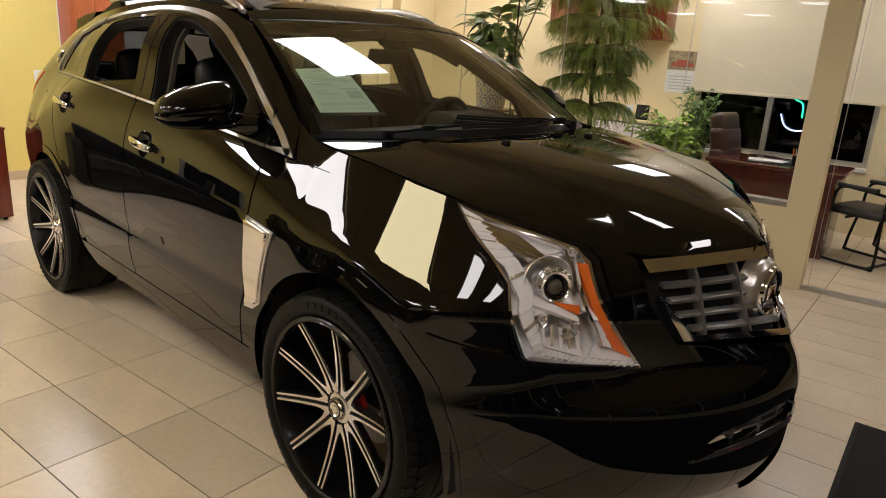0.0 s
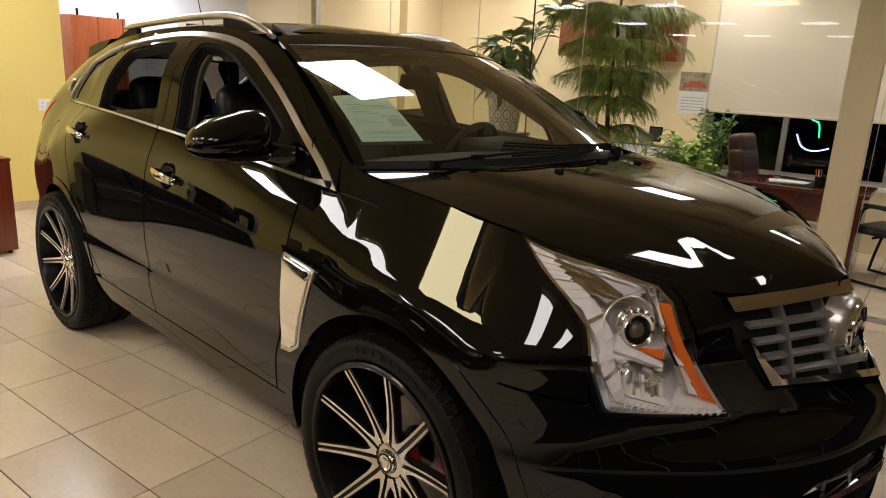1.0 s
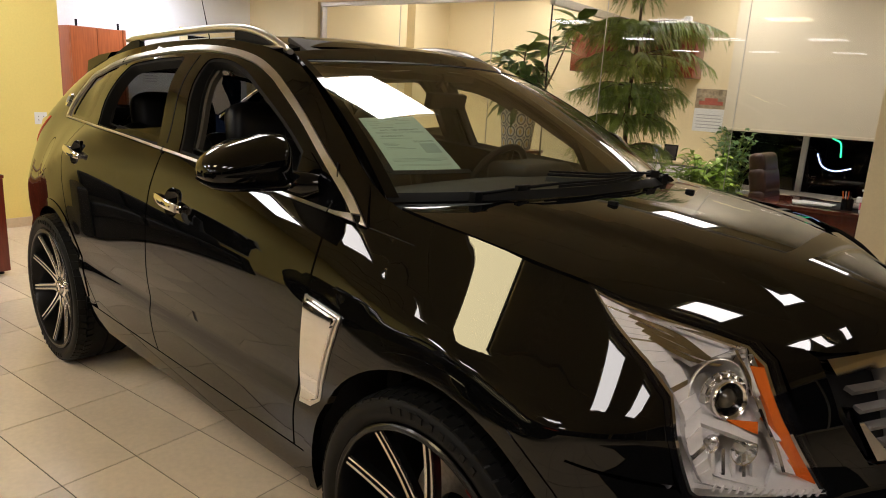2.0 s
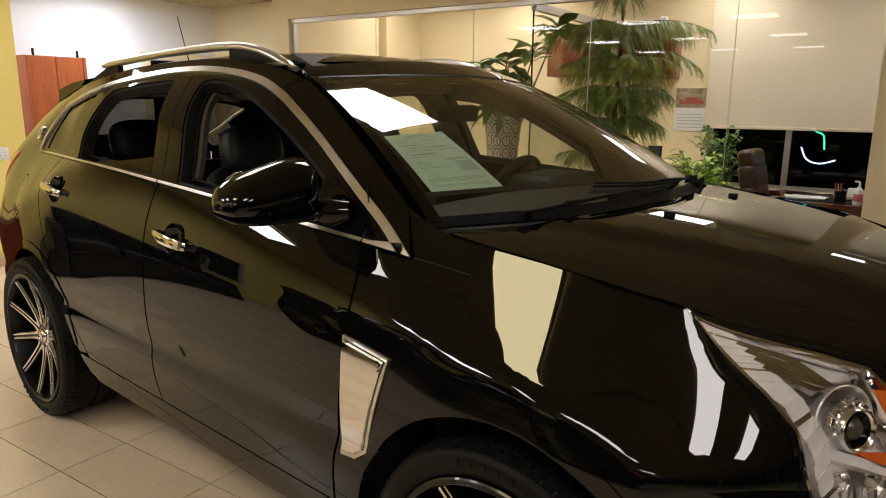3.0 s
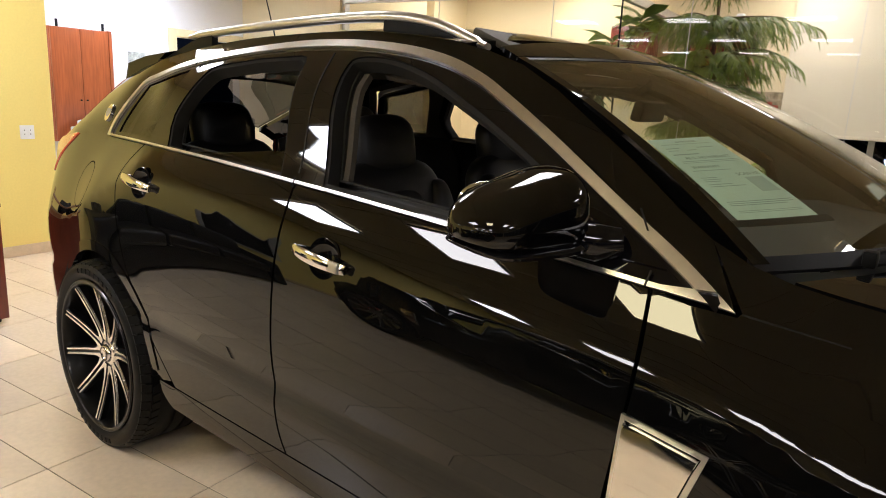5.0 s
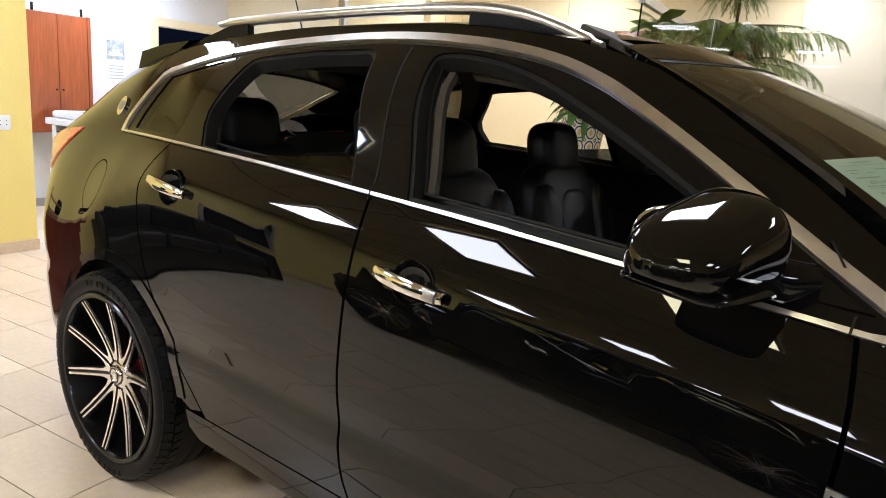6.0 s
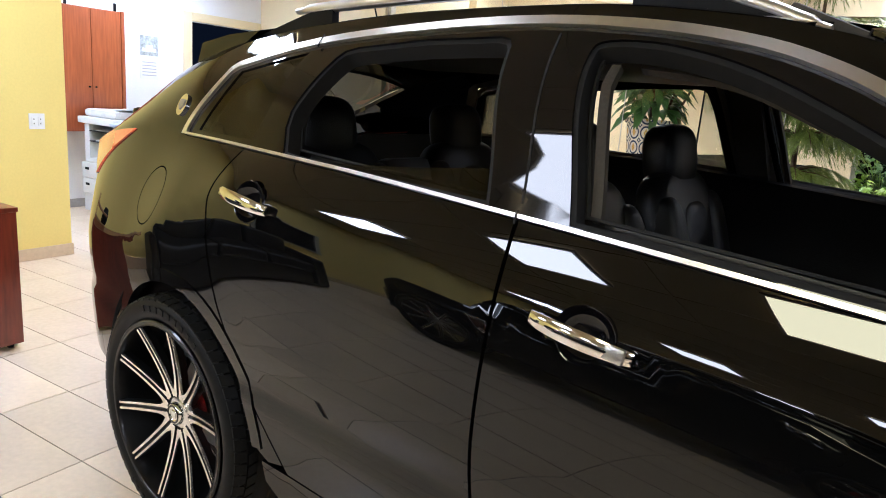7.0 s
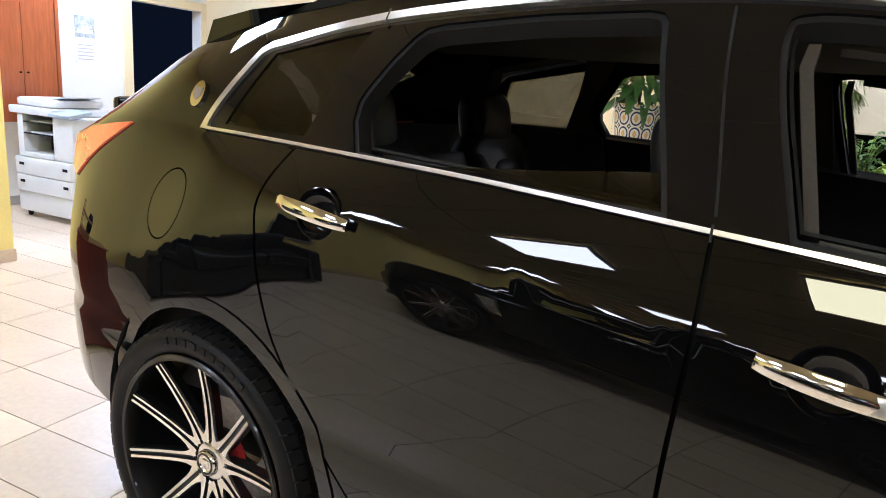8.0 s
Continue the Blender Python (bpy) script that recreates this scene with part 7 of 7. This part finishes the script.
around = calc("MULTIPLY", calc("ARCTAN2", sep.outputs["Y"], sep.outputs["X"]), 1.75)
height = calc("MULTIPLY", sep.outputs["Z"], 8.5)
fu = calc("SUBTRACT", calc("FRACT", around), 0.5)
fv = calc("SUBTRACT", calc("FRACT", height), 0.5)
dist = calc("SQRT", calc("ADD", calc("MULTIPLY", fu, fu), calc("MULTIPLY", fv, fv)))
ring = calc("LESS_THAN", calc("ABSOLUTE", calc("SUBTRACT", dist, 0.40)), 0.055)
ring2 = calc("LESS_THAN", calc("ABSOLUTE", calc("SUBTRACT", dist, 0.62)), 0.035)
core = calc("LESS_THAN", calc("ABSOLUTE", calc("SUBTRACT", calc("ADD", calc("ABSOLUTE", fu), calc("ABSOLUTE", calc("MULTIPLY", fv, 0.6))), 0.10)), 0.07)
dark = calc("MAXIMUM", ring, ring2)
mix1, mix2 = nt.nodes.new("ShaderNodeMix"), nt.nodes.new("ShaderNodeMix")
for mx in (mix1, mix2):
    mx.data_type = "RGBA"
mix1.inputs["A"].default_value = (0.72, 0.66, 0.54, 1)
mix1.inputs["B"].default_value = (0.62, 0.38, 0.09, 1)
nt.links.new(core, mix1.inputs["Factor"])
nt.links.new(mix1.outputs["Result"], mix2.inputs["A"])
mix2.inputs["B"].default_value = (0.05, 0.07, 0.12, 1)
nt.links.new(dark, mix2.inputs["Factor"])
nt.links.new(mix2.outputs["Result"], bsdf.inputs["Base Color"])

st = thing("plant_stand", "dark wooden stand under the patterned pot", "stand", HALL @ pose(-2.62, 3.66, 0))
part("top", boxed(-0.20, 0.20, -0.20, 0.20, 1.0, 1.03, 0.006), WOOD_RED, st)
for x in (-0.17, 0.17):
    for y in (-0.17, 0.17):
        part("leg", boxed(x - 0.018, x + 0.018, y - 0.018, y + 0.018, 0, 1.0, 0.004), WOOD_RED, st)
t = thing("potted_rubber_plant", "leafy plant with long oval leaves in a patterned ceramic pot", "plant", HALL @ pose(-2.62, 3.66, 1.03))
pot(t, 0.185, 0.40, PATTERN)
fol = bmesh.new()
stems = [((0.0, 0.0), 0.72, 0), ((0.34, 0.06), 1.02, 1), ((-0.20, 0.05), 0.62, 2), ((0.16, 0.12), 0.80, 3)]
for (x, y), h, k in stems:
    top = Vector((x * 1.4, y + 0.05, 0.36 + h * 0.85))
    part("stem", tube(bent([(x * 0.4, y * 0.5, 0.34), (x, y, 0.36 + h * 0.45), top], 6), [0.012 - 0.0006 * i for i in range(13)], 7), BARK, t)
    for i in range(14):
        a = i * 2.4 + k
        e = rng.uniform(-0.05, 0.6)
        leaf(fol, top - Vector((0, 0, 0.010 * i)), (math.cos(a), math.sin(a) * 0.8 + 0.12, e), rng.uniform(0.22, 0.33), rng.uniform(0.10, 0.145), rng.uniform(0.1, 0.5), twist=rng.uniform(-0.3, 0.3))
heart = bmesh.new()
for i in range(150):
    a = rng.uniform(0, 6.28)
    leaf(heart, (0.13 * math.cos(a), 0.13 * math.sin(a), 0.42 + rng.uniform(0, 0.42)), (math.cos(a), math.sin(a), rng.uniform(-0.4, 0.5)), rng.uniform(0.13, 0.22), rng.uniform(0.06, 0.10), rng.uniform(0.3, 0.9), twist=rng.uniform(-0.5, 0.5))
tagged(part("foliage", fol, OLIVE_GREEN, t), kind="stuff")
tagged(part("inner_foliage", heart, DEEP_GREEN, t), kind="stuff")


def bushy(name, label, m, mat, potr, poth, height, spread, count, size, trailing=0.3):
    t = thing(name, label, "plant", m)
    pot(t, potr, poth, TERRACOTTA)
    fol, stem = bmesh.new(), bmesh.new()
    for i in range(count // 9):
        a = rng.uniform(0, 6.28)
        r = spread * rng.uniform(0.25, 1.0) ** 0.7
        h = poth + height * rng.uniform(0.55, 1.0) * (1.05 - 0.30 * r / spread)
        line = bent([(0.04 * math.cos(a), 0.04 * math.sin(a), poth * 0.85), (r * 0.45 * math.cos(a), r * 0.45 * math.sin(a), poth + (h - poth) * 0.75), (r * math.cos(a), r * math.sin(a), h - trailing * r * rng.uniform(0, 1))], 5)
        tube(line, 0.0035, 5, stem)
        for j in range(9):
            p = line[2 + j % (len(line) - 2)]
            b = rng.uniform(0, 6.28)
            leaf(fol, p, (math.cos(b), math.sin(b), rng.uniform(-0.2, 0.8)), size * rng.uniform(0.65, 1.25), size * rng.uniform(0.42, 0.68), rng.uniform(0.2, 0.8), twist=rng.uniform(-0.6, 0.6))
    tagged(part("stems", stem, OLIVE_GREEN, t), kind="stuff")
    tagged(part("foliage", fol, mat, t), kind="stuff")
    return t


bushy("potted_bush", "bright green bushy plant in a clay pot", HALL @ pose(-1.02, 4.35, 0.0), BRIGHT_GREEN, 0.20, 0.50, 0.74, 0.36, 620, 0.085)
bushy("climbing_plant", "tall thin dark-leaved plant beside the window", HALL @ pose(-0.93, 5.15, 0.0), DEEP_GREEN, 0.17, 0.40, 1.16, 0.32, 420, 0.075, 0.1)

# a second car of the same kind stands farther off in the hall
tagged(copy_thing(car, pose(-3.7, -4.65, 0, 0, 0, 180)), "black crossover parked farther off in the hall", "car")

# ---- floor tiles: 0.605 by 0.30 m, joints sunk ----
bm = boxed(-10.5, RIGHT_A + 0.1, BACK_B - 0.1, OFFICE_B + 0.2, -0.06, -0.003)
floor = tagged(part("floor", bm, GROUT, m=HALL, flat=True), "beige rectangular floor tiles with dark joints", "floor", kind="structure")
PA, PB, A0, B0, GAP = 0.604, 0.2985, -1.066, -0.852, 0.0026
tile = bmesh.new()
box(tile, GAP, PA - GAP, GAP, PB - GAP, -0.008, 0.0)
tile_mesh = None
rest = []
for i in range(-16, 13):
    for j in range(-35, 23):
        a, b = A0 + i * PA, B0 + j * PB
        if -5.8 < a < 1.8 and -1.9 < b < 0.0:
            if tile_mesh is None:
                tile_mesh = part("tile", tile, TILE, floor, m=pose(a, b, 0), flat=True)
            else:
                again("tile", tile_mesh, floor, pose(a, b, 0))
        else:
            rest.append((a, b))
verts, faces = [], []
for a, b in rest:
    k = len(verts)
    x0, x1, y0, y1 = a + GAP, a + PA - GAP, b + GAP, b + PB - GAP
    verts += [(x0, y0, 0), (x1, y0, 0), (x1, y1, 0), (x0, y1, 0), (x0, y0, -0.006), (x1, y0, -0.006), (x1, y1, -0.006), (x0, y1, -0.006)]
    faces += [(k, k + 1, k + 2, k + 3), (k, k + 4, k + 5, k + 1), (k + 1, k + 5, k + 6, k + 2), (k + 2, k + 6, k + 7, k + 3), (k + 3, k + 7, k + 4, k)]
me = bpy.data.meshes.new("tiles")
me.from_pydata(verts, [], faces)
me.materials.append(TILE)
more = new("tiles", me)
more.parent = floor
tagged(more, kind="stuff")
